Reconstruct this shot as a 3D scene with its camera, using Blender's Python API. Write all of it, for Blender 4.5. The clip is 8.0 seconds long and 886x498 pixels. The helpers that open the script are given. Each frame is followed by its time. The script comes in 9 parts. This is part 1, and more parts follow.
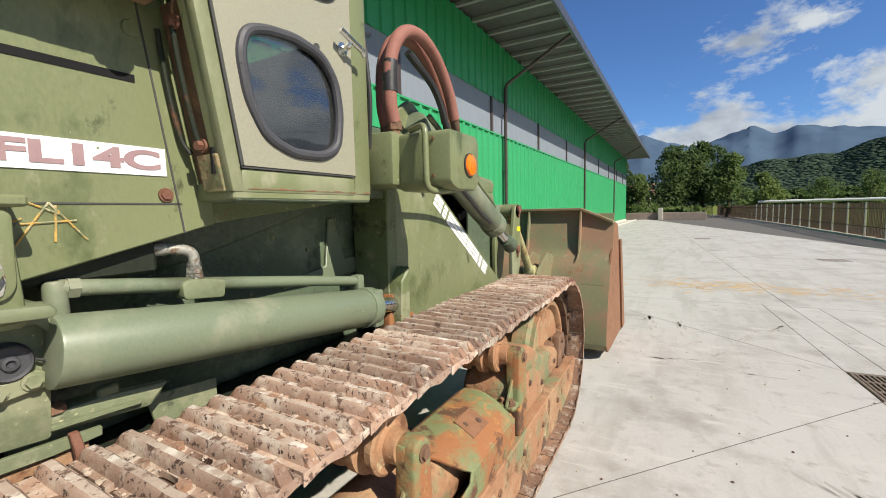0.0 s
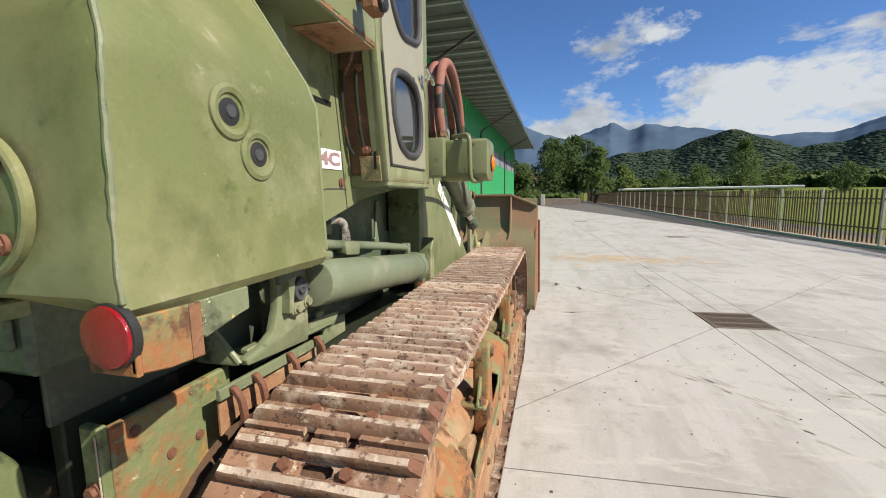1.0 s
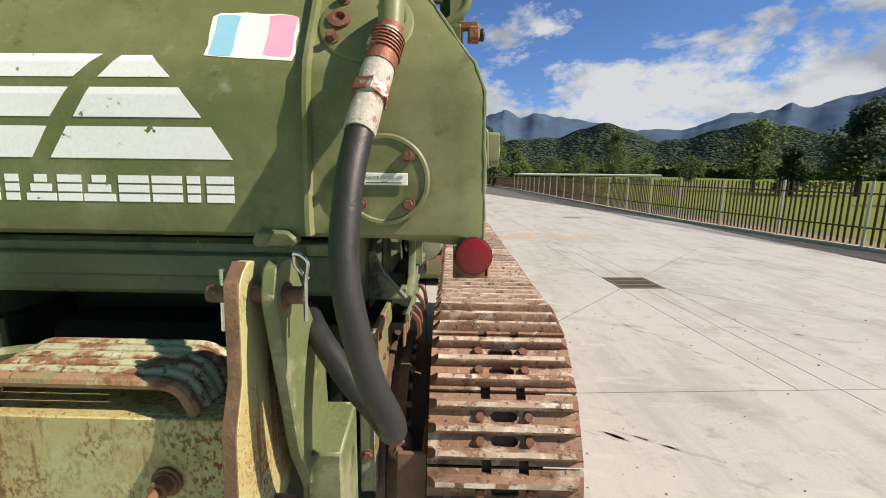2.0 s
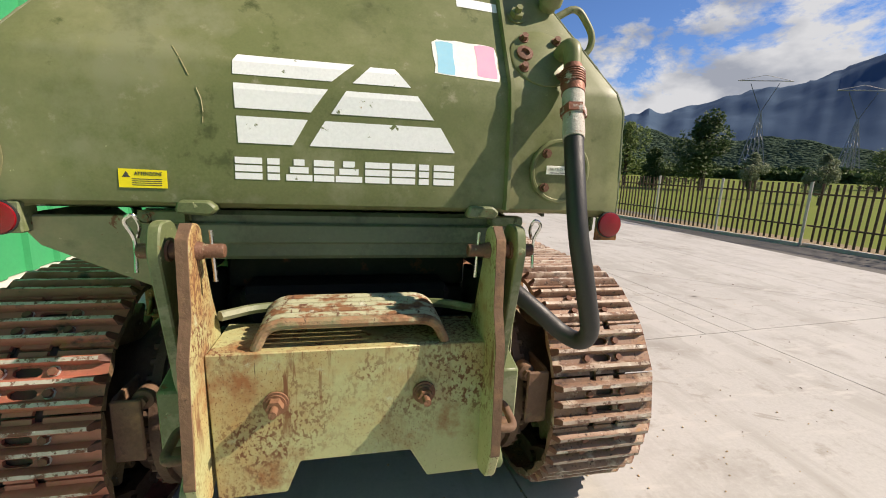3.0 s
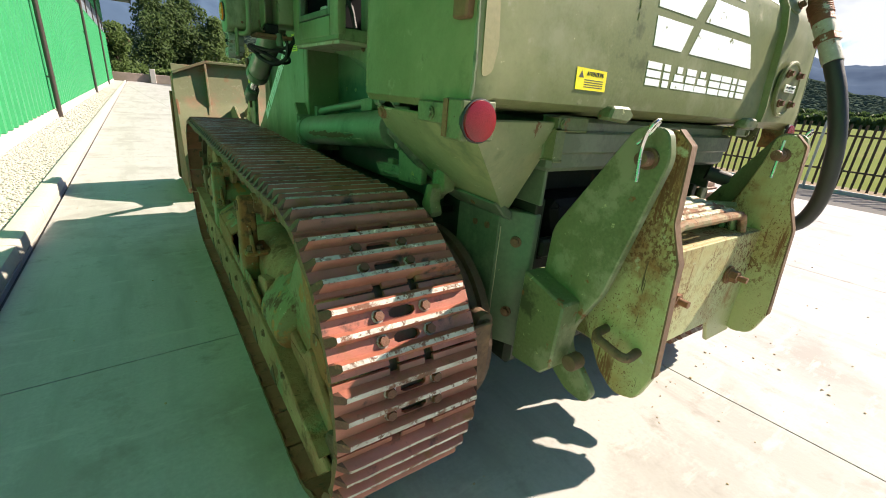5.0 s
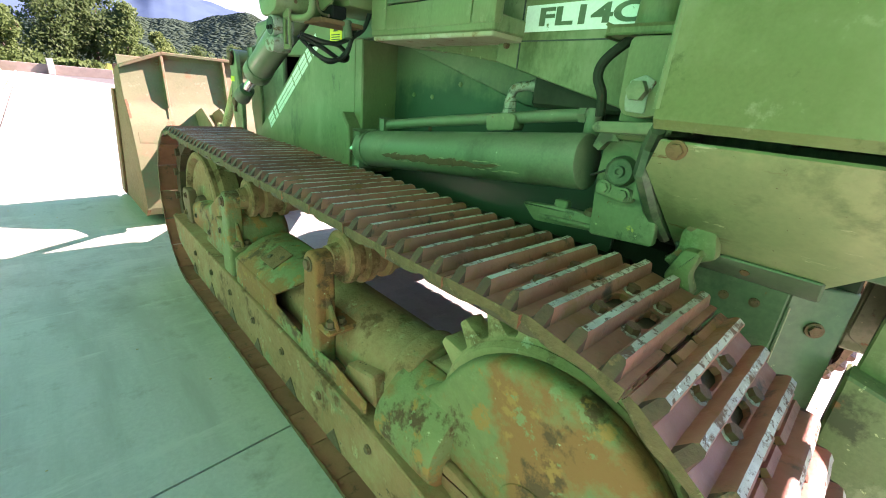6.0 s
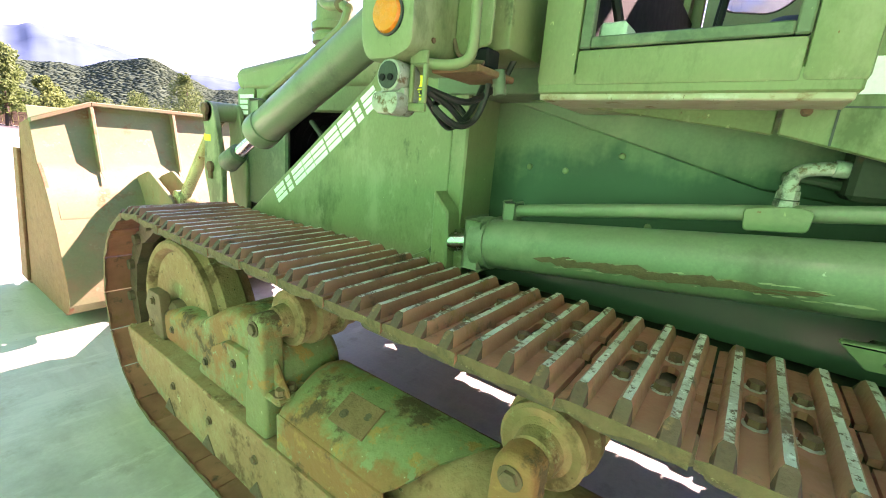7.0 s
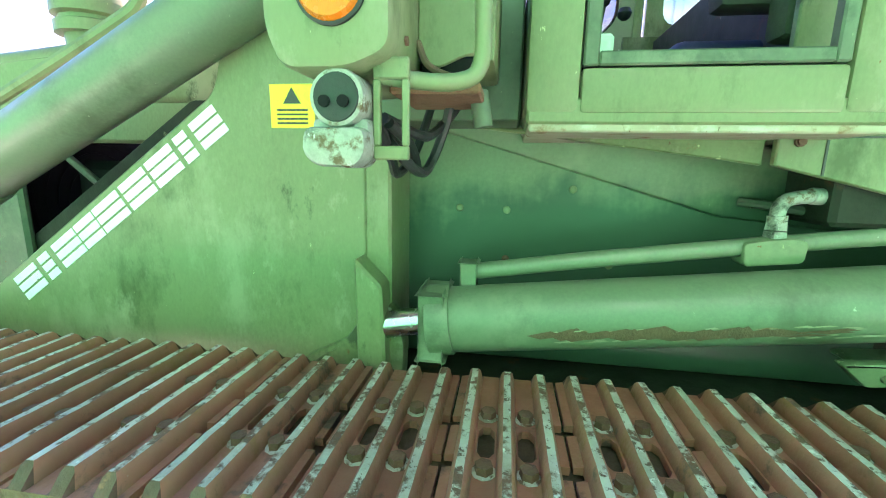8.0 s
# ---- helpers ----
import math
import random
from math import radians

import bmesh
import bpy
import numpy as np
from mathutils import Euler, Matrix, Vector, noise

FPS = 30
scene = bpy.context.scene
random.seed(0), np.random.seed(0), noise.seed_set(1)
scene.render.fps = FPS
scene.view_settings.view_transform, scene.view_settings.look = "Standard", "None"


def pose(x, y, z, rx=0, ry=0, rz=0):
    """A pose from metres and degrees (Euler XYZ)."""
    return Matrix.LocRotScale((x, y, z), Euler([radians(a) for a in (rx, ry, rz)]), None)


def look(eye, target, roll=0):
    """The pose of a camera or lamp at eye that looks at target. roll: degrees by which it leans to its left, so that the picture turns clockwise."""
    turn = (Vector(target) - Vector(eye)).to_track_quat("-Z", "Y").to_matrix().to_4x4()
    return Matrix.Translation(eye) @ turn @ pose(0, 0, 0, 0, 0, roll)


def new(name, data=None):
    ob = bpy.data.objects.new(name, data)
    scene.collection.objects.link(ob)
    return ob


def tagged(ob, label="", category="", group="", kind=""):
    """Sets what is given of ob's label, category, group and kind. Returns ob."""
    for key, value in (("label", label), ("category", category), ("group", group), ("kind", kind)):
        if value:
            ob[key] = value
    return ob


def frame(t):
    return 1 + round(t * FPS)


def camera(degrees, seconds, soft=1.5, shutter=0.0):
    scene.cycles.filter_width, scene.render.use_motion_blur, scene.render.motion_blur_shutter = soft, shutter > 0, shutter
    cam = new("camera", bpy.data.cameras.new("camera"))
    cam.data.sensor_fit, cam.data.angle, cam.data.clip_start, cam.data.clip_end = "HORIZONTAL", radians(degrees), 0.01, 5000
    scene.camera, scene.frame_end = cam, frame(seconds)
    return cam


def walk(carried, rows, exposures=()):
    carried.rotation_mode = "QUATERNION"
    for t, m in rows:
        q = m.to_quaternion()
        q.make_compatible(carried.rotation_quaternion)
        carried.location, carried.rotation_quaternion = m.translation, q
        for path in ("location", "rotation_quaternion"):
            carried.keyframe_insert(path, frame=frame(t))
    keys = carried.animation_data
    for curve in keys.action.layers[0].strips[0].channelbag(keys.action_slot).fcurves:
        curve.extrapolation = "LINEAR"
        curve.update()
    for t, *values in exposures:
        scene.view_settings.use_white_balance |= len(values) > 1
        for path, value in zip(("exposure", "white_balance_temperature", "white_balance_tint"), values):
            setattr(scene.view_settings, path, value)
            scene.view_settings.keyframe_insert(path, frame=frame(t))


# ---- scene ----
cam = camera(93.4, 8.0, soft=1.0)
PATH = [
    (0, (1.694, 0.403, 1.383), (0.715, 2.137, 1.203), -1.2),
    (0.5, (1.537, 0.0, 1.396), (0.804, 1.848, 1.178), -1.1),
    (1, (1.359, -0.366, 1.388), (0.847, 1.55, 1.131), -0.9),
    (1.2, (1.268, -0.485, 1.384), (0.847, 1.45, 1.108), -0.8),
    (2.3, (0.569, -1.026, 1.399), (0.67, 0.939, 1.036), 1.4),
    (2.5, (0.422, -1.088, 1.379), (0.615, 0.868, 1.01), 1.7),
    (3, (0.004, -1.201, 1.383), (0.436, 0.714, 0.998), 2.4),
    (3.5, (-0.405, -1.255, 1.376), (0.233, 0.589, 0.936), 3.4),
    (4, (-0.799, -1.162, 1.34), (0.023, 0.582, 0.809), 4.2),
    (4.2, (-0.95, -1.113, 1.322), (-0.067, 0.591, 0.758), 4.4),
    (5.3, (-1.479, -0.417, 1.242), (-0.311, 1.036, 0.517), 5.3),
    (5.5, (-1.534, -0.245, 1.23), (-0.325, 1.173, 0.504), 5.5),
    (6, (-1.623, 0.181, 1.256), (-0.305, 1.521, 0.57), 5.5),
    (6.5, (-1.646, 0.651, 1.252), (-0.196, 1.899, 0.668), 5.5),
    (7, (-1.678, 1.066, 1.284), (-0.1, 2.202, 0.816), 4.8),
    (7.5, (-1.592, 1.346, 1.323), (0.156, 2.259, 0.99), 3.1),
    (8, (-1.483, 1.533, 1.346), (0.458, 1.826, 0.967), 1.1),
]
walk(cam, [(t, look(eye, target, roll)) for t, eye, target, roll in PATH], ((0.0, 0.515, 7000, 10), (2.5, 0.525, 7550, 15), (3.5, 0.54, 7600, 17), (4.2, 0.62, 7500, 12), (5.3, 1.40, 7200, 21), (6.0, 2.42, 7100, 42), (7.0, 3.06, 7700, 56), (7.5, 3.0, 7900, 43), (8.0, 3.4, 6550, 54)))

# ---- world, sun ----
SUN_DIR = Vector((1.06, -0.28, 1.0)).normalized()
world = bpy.data.worlds.new("sky")
scene.world = world
world.use_nodes = True


def build_world():
    nt = world.node_tree
    nt.nodes.clear()
    N = nt.nodes.new
    L = nt.links.new
    out, mix = N("ShaderNodeOutputWorld"), N("ShaderNodeMixShader")
    bg, bgc = N("ShaderNodeBackground"), N("ShaderNodeBackground")
    sky = N("ShaderNodeTexSky")
    sky.sky_type, sky.sun_disc = "NISHITA", False
    sky.sun_elevation = math.asin(SUN_DIR.z)
    sky.sun_rotation = math.atan2(SUN_DIR.x, SUN_DIR.y)
    sky.altitude, sky.air_density, sky.dust_density, sky.ozone_density = 800, 1.0, 0.0, 6.0
    tint = N("ShaderNodeMix")
    tint.data_type, tint.blend_type = "RGBA", "MULTIPLY"
    tint.inputs[0].default_value = 1.0
    tint.inputs[7].default_value = (0.70, 0.95, 1.24, 1)
    L(sky.outputs[0], tint.inputs[6])
    L(tint.outputs[2], bg.inputs[0])
    bg.inputs[1].default_value = 0.080
    co = N("ShaderNodeTexCoord")
    sep = N("ShaderNodeSeparateXYZ")
    L(co.outputs["Generated"], sep.inputs[0])
    # cloud heaps: squashed upwards so that they pile near the skyline
    com = N("ShaderNodeMapping")
    com.inputs["Scale"].default_value = (1.0, 1.0, 1.9)
    com.inputs["Location"].default_value = (3.1, 1.7, 0.4)
    L(co.outputs["Generated"], com.inputs[0])
    big, fine = N("ShaderNodeTexNoise"), N("ShaderNodeTexNoise")
    big.inputs["Scale"].default_value, big.inputs["Detail"].default_value = 4.2, 15
    big.inputs["Roughness"].default_value = 0.64
    big.inputs["Distortion"].default_value = 0.15
    fine.inputs["Scale"].default_value, fine.inputs["Detail"].default_value = 6.0, 12
    L(com.outputs[0], big.inputs["Vector"]); L(com.outputs[0], fine.inputs["Vector"])
    # more cloud near the skyline than overhead
    low = N("ShaderNodeMapRange")
    low.inputs["From Min"].default_value, low.inputs["From Max"].default_value = 0.10, 0.40
    low.inputs["To Min"].default_value, low.inputs["To Max"].default_value = 0.115, -0.075
    L(sep.outputs[2], low.inputs["Value"])
    dens = N("ShaderNodeMath"); dens.operation = "ADD"
    east = N("ShaderNodeMath"); east.operation = "MULTIPLY_ADD"
    east.inputs[1].default_value = 0.115
    L(sep.outputs[0], east.inputs[0]); L(low.outputs[0], east.inputs[2])
    L(big.outputs["Fac"], dens.inputs[0]); L(east.outputs[0], dens.inputs[1])
    ramp = N("ShaderNodeValToRGB")
    ramp.color_ramp.elements[0].position, ramp.color_ramp.elements[1].position = 0.535, 0.625
    L(dens.outputs[0], ramp.inputs[0])
    shade = N("ShaderNodeValToRGB")
    shade.color_ramp.elements[0].position, shade.color_ramp.elements[1].position = 0.36, 0.53
    shade.color_ramp.elements[0].color = (0.42, 0.51, 0.66, 1)
    shade.color_ramp.elements[1].color = (0.82, 0.93, 1.06, 1)
    L(fine.outputs["Fac"], shade.inputs[0])
    L(shade.outputs[0], bgc.inputs[0])
    bgc.inputs[1].default_value = 0.53
    L(ramp.outputs[0], mix.inputs[0]); L(bg.outputs[0], mix.inputs[1]); L(bgc.outputs[0], mix.inputs[2])
    L(mix.outputs[0], out.inputs[0])


build_world()
sun_data = bpy.data.lights.new("sun", "SUN")
sun_data.energy, sun_data.angle, sun_data.color = 5.0, radians(0.53), (1.0, 0.95, 0.86)
sun = new("sun", sun_data)
sun.matrix_world = look((0, 0, 30), Vector((0, 0, 30)) - SUN_DIR)

# ---- materials ----


def mat(name, col, col2=None, scale=3.0, rough=0.6, metal=0.0, bump=0.15, bscale=90.0, spots=(), spec=0.5, rvar=0.1, vary=0.0,
        stretch=(1, 1, 1), translucent=0.0):
    """Principled material: base colour in two tones by a broad noise, layers of spots (colour, scale, low, high, roughness, stretch, area), fine bump."""
    m = bpy.data.materials.new(name)
    m.use_nodes = True
    nt = m.node_tree
    N, L = nt.nodes.new, nt.links.new
    b = nt.nodes["Principled BSDF"]
    b.inputs["Roughness"].default_value, b.inputs["Metallic"].default_value = rough, metal
    b.inputs["Specular IOR Level"].default_value = spec
    co = N("ShaderNodeTexCoord")
    mp = N("ShaderNodeMapping")
    mp.inputs["Scale"].default_value = stretch
    L(co.outputs["Object"], mp.inputs[0])
    vec = mp.outputs[0]
    if vary:
        # each piece takes its own stretch of the grain
        oi0 = N("ShaderNodeObjectInfo")
        sc0 = N("ShaderNodeMath"); sc0.operation = "MULTIPLY"; sc0.inputs[1].default_value = 40.0
        va = N("ShaderNodeVectorMath"); va.operation = "ADD"
        L(oi0.outputs["Random"], sc0.inputs[0]); L(vec, va.inputs[0]); L(sc0.outputs[0], va.inputs[1])
        vec = va.outputs[0]

    def noise_tex(s, detail=5.0, roughness=0.6, along=None):
        n = N("ShaderNodeTexNoise")
        n.inputs["Scale"].default_value, n.inputs["Detail"].default_value, n.inputs["Roughness"].default_value = s, detail, roughness
        if along:
            st = N("ShaderNodeMapping")
            st.inputs["Scale"].default_value = along
            L(vec, st.inputs[0]); L(st.outputs[0], n.inputs["Vector"])
        else:
            L(vec, n.inputs["Vector"])
        return n.outputs["Fac"]

    def ramp(f, lo, hi):
        r = N("ShaderNodeMapRange")
        r.inputs["From Min"].default_value, r.inputs["From Max"].default_value = lo, hi
        L(f, r.inputs["Value"])
        return r.outputs[0]

    def mixc(f, a, c):
        x = N("ShaderNodeMix")
        x.data_type = "RGBA"
        L(f, x.inputs[0])
        for s, v in ((6, a), (7, c)):
            if isinstance(v, tuple):
                x.inputs[s].default_value = (*v, 1)
            else:
                L(v, x.inputs[s])
        return x.outputs[2]

    c = mixc(ramp(noise_tex(scale), 0.35, 0.65), col, col2 or tuple(v * 0.82 for v in col))
    grain = noise_tex(bscale, 4.0)
    c = mixc(ramp(grain, 0.2, 0.8), c, tuple(v * 1.12 for v in col)) if not vary else c
    rg = ramp(noise_tex(scale * 4), 0.3, 0.7)
    rr = N("ShaderNodeMapRange")
    rr.inputs["To Min"].default_value, rr.inputs["To Max"].default_value = max(0.02, rough - rvar), min(1.0, rough + rvar)
    L(rg, rr.inputs["Value"])
    r_out = rr.outputs[0]
    for sc, ss, lo, hi, srough, *more in spots:
        f = ramp(noise_tex(ss, 8.0, 0.68, more[0] if more else None), lo, hi)
        if len(more) > 1:
            # these spots crowd together in broad areas only
            both = N("ShaderNodeMath")
            both.operation = "MULTIPLY"
            L(f, both.inputs[0]); L(ramp(noise_tex(more[1][0], 3.0, 0.55), more[1][1], more[1][2]), both.inputs[1])
            f = both.outputs[0]
        c = mixc(f, c, sc)
        x = N("ShaderNodeMix")
        L(f, x.inputs[0]); L(r_out, x.inputs[2])
        x.inputs[3].default_value = srough
        r_out = x.outputs[0]
    if vary:
        oi = N("ShaderNodeObjectInfo")
        hs = N("ShaderNodeHueSaturation")
        v = N("ShaderNodeMapRange")
        v.inputs["To Min"].default_value, v.inputs["To Max"].default_value = 1 - vary, 1 + vary
        L(oi.outputs["Random"], v.inputs["Value"]); L(v.outputs[0], hs.inputs["Value"]); L(c, hs.inputs["Color"])
        c = hs.outputs[0]
    L(c, b.inputs["Base Color"]); L(r_out, b.inputs["Roughness"])
    if bump:
        bp = N("ShaderNodeBump")
        bp.inputs["Strength"].default_value, bp.inputs["Distance"].default_value = bump, 0.01
        L(grain, bp.inputs["Height"]); L(bp.outputs[0], b.inputs["Normal"])
    if translucent:
        tr, mx = N("ShaderNodeBsdfTranslucent"), N("ShaderNodeMixShader")
        mx.inputs[0].default_value = translucent
        L(c, tr.inputs[0]); L(b.outputs[0], mx.inputs[1]); L(tr.outputs[0], mx.inputs[2])
        L(mx.outputs[0], nt.nodes["Material Output"].inputs[0])
    return m


RUST = (0.22, 0.085, 0.035)
RUST2 = (0.13, 0.055, 0.03)
CHALK = (0.42, 0.42, 0.24)
DUST = (0.30, 0.29, 0.20)
M_paint = mat("olive_paint", (0.140, 0.160, 0.068), (0.100, 0.118, 0.047), 2.4, 0.47, bump=0.012, bscale=140, spec=0.3,
              spots=(((0.25, 0.252, 0.135), 1.0, 0.44, 0.62, 0.45), ((0.215, 0.225, 0.13), 2.6, 0.53, 0.64, 0.5), ((0.075, 0.090, 0.036), 1.9, 0.56, 0.70, 0.42), (DUST, 16, 0.62, 0.76, 0.7),
                     ((0.075, 0.090, 0.036), 7.0, 0.60, 0.68, 0.45), (CHALK, 44, 0.705, 0.72, 0.6), (RUST, 31, 0.72, 0.735, 0.8)))
M_side = mat("faded_side_paint", (0.162, 0.184, 0.094), (0.116, 0.138, 0.066), 1.8, 0.42, bump=0.03, bscale=140,
             spots=(((0.235, 0.25, 0.155), 2.4, 0.53, 0.62, 0.5), ((0.072, 0.092, 0.036), 3.1, 0.55, 0.64, 0.42), (DUST, 12, 0.60, 0.76, 0.7),
                    ((0.06, 0.072, 0.034), 9.0, 0.63, 0.70, 0.5), (CHALK, 52, 0.695, 0.71, 0.6), (RUST, 26, 0.70, 0.72, 0.8)), stretch=(1, 1, 0.55))
M_patch = mat("patched_olive_paint", (0.135, 0.165, 0.075), (0.075, 0.095, 0.038), 3.2, 0.5, bump=0.05, bscale=110,
              spots=(((0.225, 0.24, 0.145), 4.2, 0.53, 0.59, 0.6), ((0.05, 0.06, 0.028), 5.5, 0.57, 0.64, 0.5), (CHALK, 30, 0.65, 0.68, 0.6), (RUST, 13, 0.63, 0.68, 0.8), (RUST2, 33, 0.67, 0.70, 0.85)))
# greasy olive pushed near black so recesses and undersides hold their shade
M_dark = mat("grimy_shade_dark_paint", (0.020, 0.026, 0.017), (0.009, 0.012, 0.009), 3.0, 0.6, spec=0.25, bump=0.12, bscale=70,
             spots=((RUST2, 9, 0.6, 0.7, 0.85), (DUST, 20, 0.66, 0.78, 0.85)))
# green darkened to hold the shade under the hood, with rust specks
M_shade_green = mat("shaded_green_steel", (0.050, 0.066, 0.046), (0.030, 0.042, 0.030), 2.6, 0.5, bump=0.05, bscale=70,
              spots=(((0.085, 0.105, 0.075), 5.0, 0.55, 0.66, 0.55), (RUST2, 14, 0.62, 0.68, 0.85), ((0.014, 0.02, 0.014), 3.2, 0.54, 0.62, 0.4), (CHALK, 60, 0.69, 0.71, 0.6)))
M_cast = mat("scratched_green_casting", (0.165, 0.190, 0.112), (0.110, 0.132, 0.074), 5.0, 0.5, bump=0.12, bscale=70,
             spots=(((0.24, 0.25, 0.16), 6.5, 0.53, 0.62, 0.55), ((0.065, 0.075, 0.045), 8.0, 0.56, 0.63, 0.55), ((0.48, 0.46, 0.28), 55, 0.61, 0.64, 0.7, (1, 1, 1), (5.0, 0.50, 0.60)), ((0.46, 0.34, 0.10), 24, 0.64, 0.67, 0.8, (1, 1, 1), (4.0, 0.52, 0.60)), (RUST, 30, 0.67, 0.70, 0.85)))
M_fitting = mat("grimy_silver_fitting", (0.32, 0.32, 0.29), (0.19, 0.185, 0.16), 14.0, 0.5, metal=0.25, bump=0.2, bscale=140,
                spots=(((0.16, 0.095, 0.055), 30, 0.54, 0.62, 0.8), ((0.06, 0.06, 0.05), 12, 0.56, 0.64, 0.6), ((0.50, 0.50, 0.47), 48, 0.62, 0.66, 0.5)))
M_hull = mat("stained_hull_paint", (0.095, 0.128, 0.080), (0.030, 0.050, 0.037), 2.3, 0.45, bump=0.05, bscale=70,
             spots=(((0.16, 0.195, 0.13), 3.6, 0.53, 0.62, 0.5), ((0.016, 0.034, 0.020), 2.7, 0.56, 0.65, 0.32), (CHALK, 34, 0.68, 0.70, 0.6), (RUST, 16, 0.69, 0.72, 0.85)))
M_grey = mat("grey_door_paint", (0.27, 0.265, 0.205), (0.235, 0.23, 0.175), 2.0, 0.42, bump=0.03, bscale=140,
             spots=((DUST, 12, 0.6, 0.8, 0.6), (RUST, 26, 0.73, 0.75, 0.8)))
M_yellowrust = mat("chipped_yellow_green_paint", (0.385, 0.385, 0.190), (0.325, 0.340, 0.175), 3.0, 0.5, bump=0.05, bscale=80,
                   spots=(((0.37, 0.24, 0.090), 2.6, 0.48, 0.66, 0.65), ((0.27, 0.12, 0.045), 3.4, 0.54, 0.66, 0.8), ((0.15, 0.066, 0.03), 95, 0.50, 0.56, 0.9, (1, 1, 0.7), (2.9, 0.48, 0.60)), ((0.17, 0.08, 0.035), 160, 0.57, 0.61, 0.9, (1, 1, 0.8), (5.0, 0.46, 0.56)),
                          ((0.18, 0.08, 0.035), 30, 0.57, 0.61, 0.9, (1, 1, 0.08), (2.6, 0.50, 0.60)), ((0.09, 0.06, 0.035), 70, 0.65, 0.67, 0.9, (1, 1, 0.08)), ((0.12, 0.055, 0.03), 150, 0.65, 0.68, 0.9), ((0.42, 0.44, 0.28), 19, 0.62, 0.70, 0.55)))
M_barwear = mat("white_worn_rusty_bar_paint", (0.40, 0.40, 0.27), (0.32, 0.33, 0.20), 9.0, 0.55, bump=0.15, bscale=90,
                spots=(((0.22, 0.10, 0.045), 22, 0.50, 0.58, 0.85, (0.5, 1, 1)), ((0.12, 0.055, 0.03), 55, 0.56, 0.62, 0.9), ((0.52, 0.52, 0.42), 17, 0.60, 0.66, 0.5)))
M_apron = mat("rubbed_yellowed_green_paint", (0.20, 0.225, 0.115), (0.15, 0.185, 0.09), 2.6, 0.5, bump=0.04, bscale=90,
              spots=(((0.33, 0.31, 0.17), 2.0, 0.46, 0.62, 0.6), ((0.12, 0.15, 0.07), 3.4, 0.55, 0.64, 0.45), ((0.16, 0.085, 0.04), 34, 0.60, 0.63, 0.85, (1, 0.14, 0.5), (3.0, 0.46, 0.56)), ((0.42, 0.40, 0.27), 26, 0.64, 0.68, 0.6, (1, 0.3, 1)),
                     ((0.10, 0.06, 0.035), 70, 0.67, 0.70, 0.9)))
M_under = mat("pale_primer_with_rust_spots", (0.34, 0.305, 0.22), (0.27, 0.235, 0.16), 5.0, 0.6, bump=0.08, bscale=80,
              spots=(((0.22, 0.11, 0.05), 8, 0.58, 0.64, 0.85), ((0.42, 0.40, 0.33), 14, 0.58, 0.66, 0.6), ((0.12, 0.055, 0.03), 40, 0.64, 0.67, 0.9)))
M_tape = mat("dirty_grey_tape", (0.40, 0.385, 0.345), (0.27, 0.25, 0.22), 22.0, 0.7, bump=0.3, bscale=120, spots=(((0.22, 0.10, 0.055), 30, 0.56, 0.62, 0.8), ((0.55, 0.54, 0.50), 45, 0.58, 0.64, 0.7)))
M_bucket = mat("dull_bucket_paint", (0.165, 0.163, 0.088), (0.122, 0.126, 0.066), 2.4, 0.7, bump=0.05, bscale=70,
               spots=(((0.25, 0.150, 0.092), 2.2, 0.46, 0.60, 0.8), (RUST, 7, 0.58, 0.68, 0.85), (DUST, 14, 0.60, 0.76, 0.8)))
M_rustpaint = mat("rust_flaked_green_paint", (0.16, 0.185, 0.085), (0.12, 0.145, 0.065), 3.4, 0.66, bump=0.4, bscale=42,
                  spots=(((0.27, 0.112, 0.045), 2.6, 0.445, 0.525, 0.85), ((0.10, 0.05, 0.028), 6, 0.54, 0.60, 0.9), ((0.34, 0.17, 0.06), 15, 0.57, 0.63, 0.9), ((0.17, 0.20, 0.10), 11, 0.60, 0.63, 0.6), ((0.36, 0.37, 0.25), 42, 0.66, 0.69, 0.8)))
M_rust = mat("brown_rust", (0.150, 0.084, 0.050), (0.092, 0.052, 0.034), 6.0, 0.78, bump=0.25, bscale=70,
             spots=(((0.26, 0.145, 0.08), 9, 0.54, 0.68, 0.9), ((0.045, 0.028, 0.02), 17, 0.64, 0.72, 0.8), ((0.13, 0.14, 0.075), 6, 0.62, 0.70, 0.8)))
M_shoe = mat("brown_track_steel", (0.43, 0.146, 0.098), (0.30, 0.100, 0.068), 6.0, 0.45, bump=0.12, bscale=110, spec=0.55,
             spots=(((0.30, 0.125, 0.055), 8, 0.56, 0.66, 0.8), ((0.07, 0.040, 0.030), 11, 0.58, 0.68, 0.45), ((0.42, 0.34, 0.28), 38, 0.70, 0.74, 0.9)), vary=0.2)
M_shoe_mid = mat("rust_brown_track_steel", (0.28, 0.165, 0.108), (0.17, 0.095, 0.062), 6.0, 0.6, bump=0.15, bscale=110,
                 spots=(((0.34, 0.19, 0.10), 8, 0.56, 0.66, 0.8), ((0.07, 0.042, 0.032), 13, 0.57, 0.65, 0.6), ((0.44, 0.35, 0.27), 12, 0.52, 0.64, 0.9), ((0.07, 0.042, 0.032), 70, 0.58, 0.62, 0.8), ((0.50, 0.44, 0.37), 40, 0.62, 0.68, 0.9)), vary=0.2)
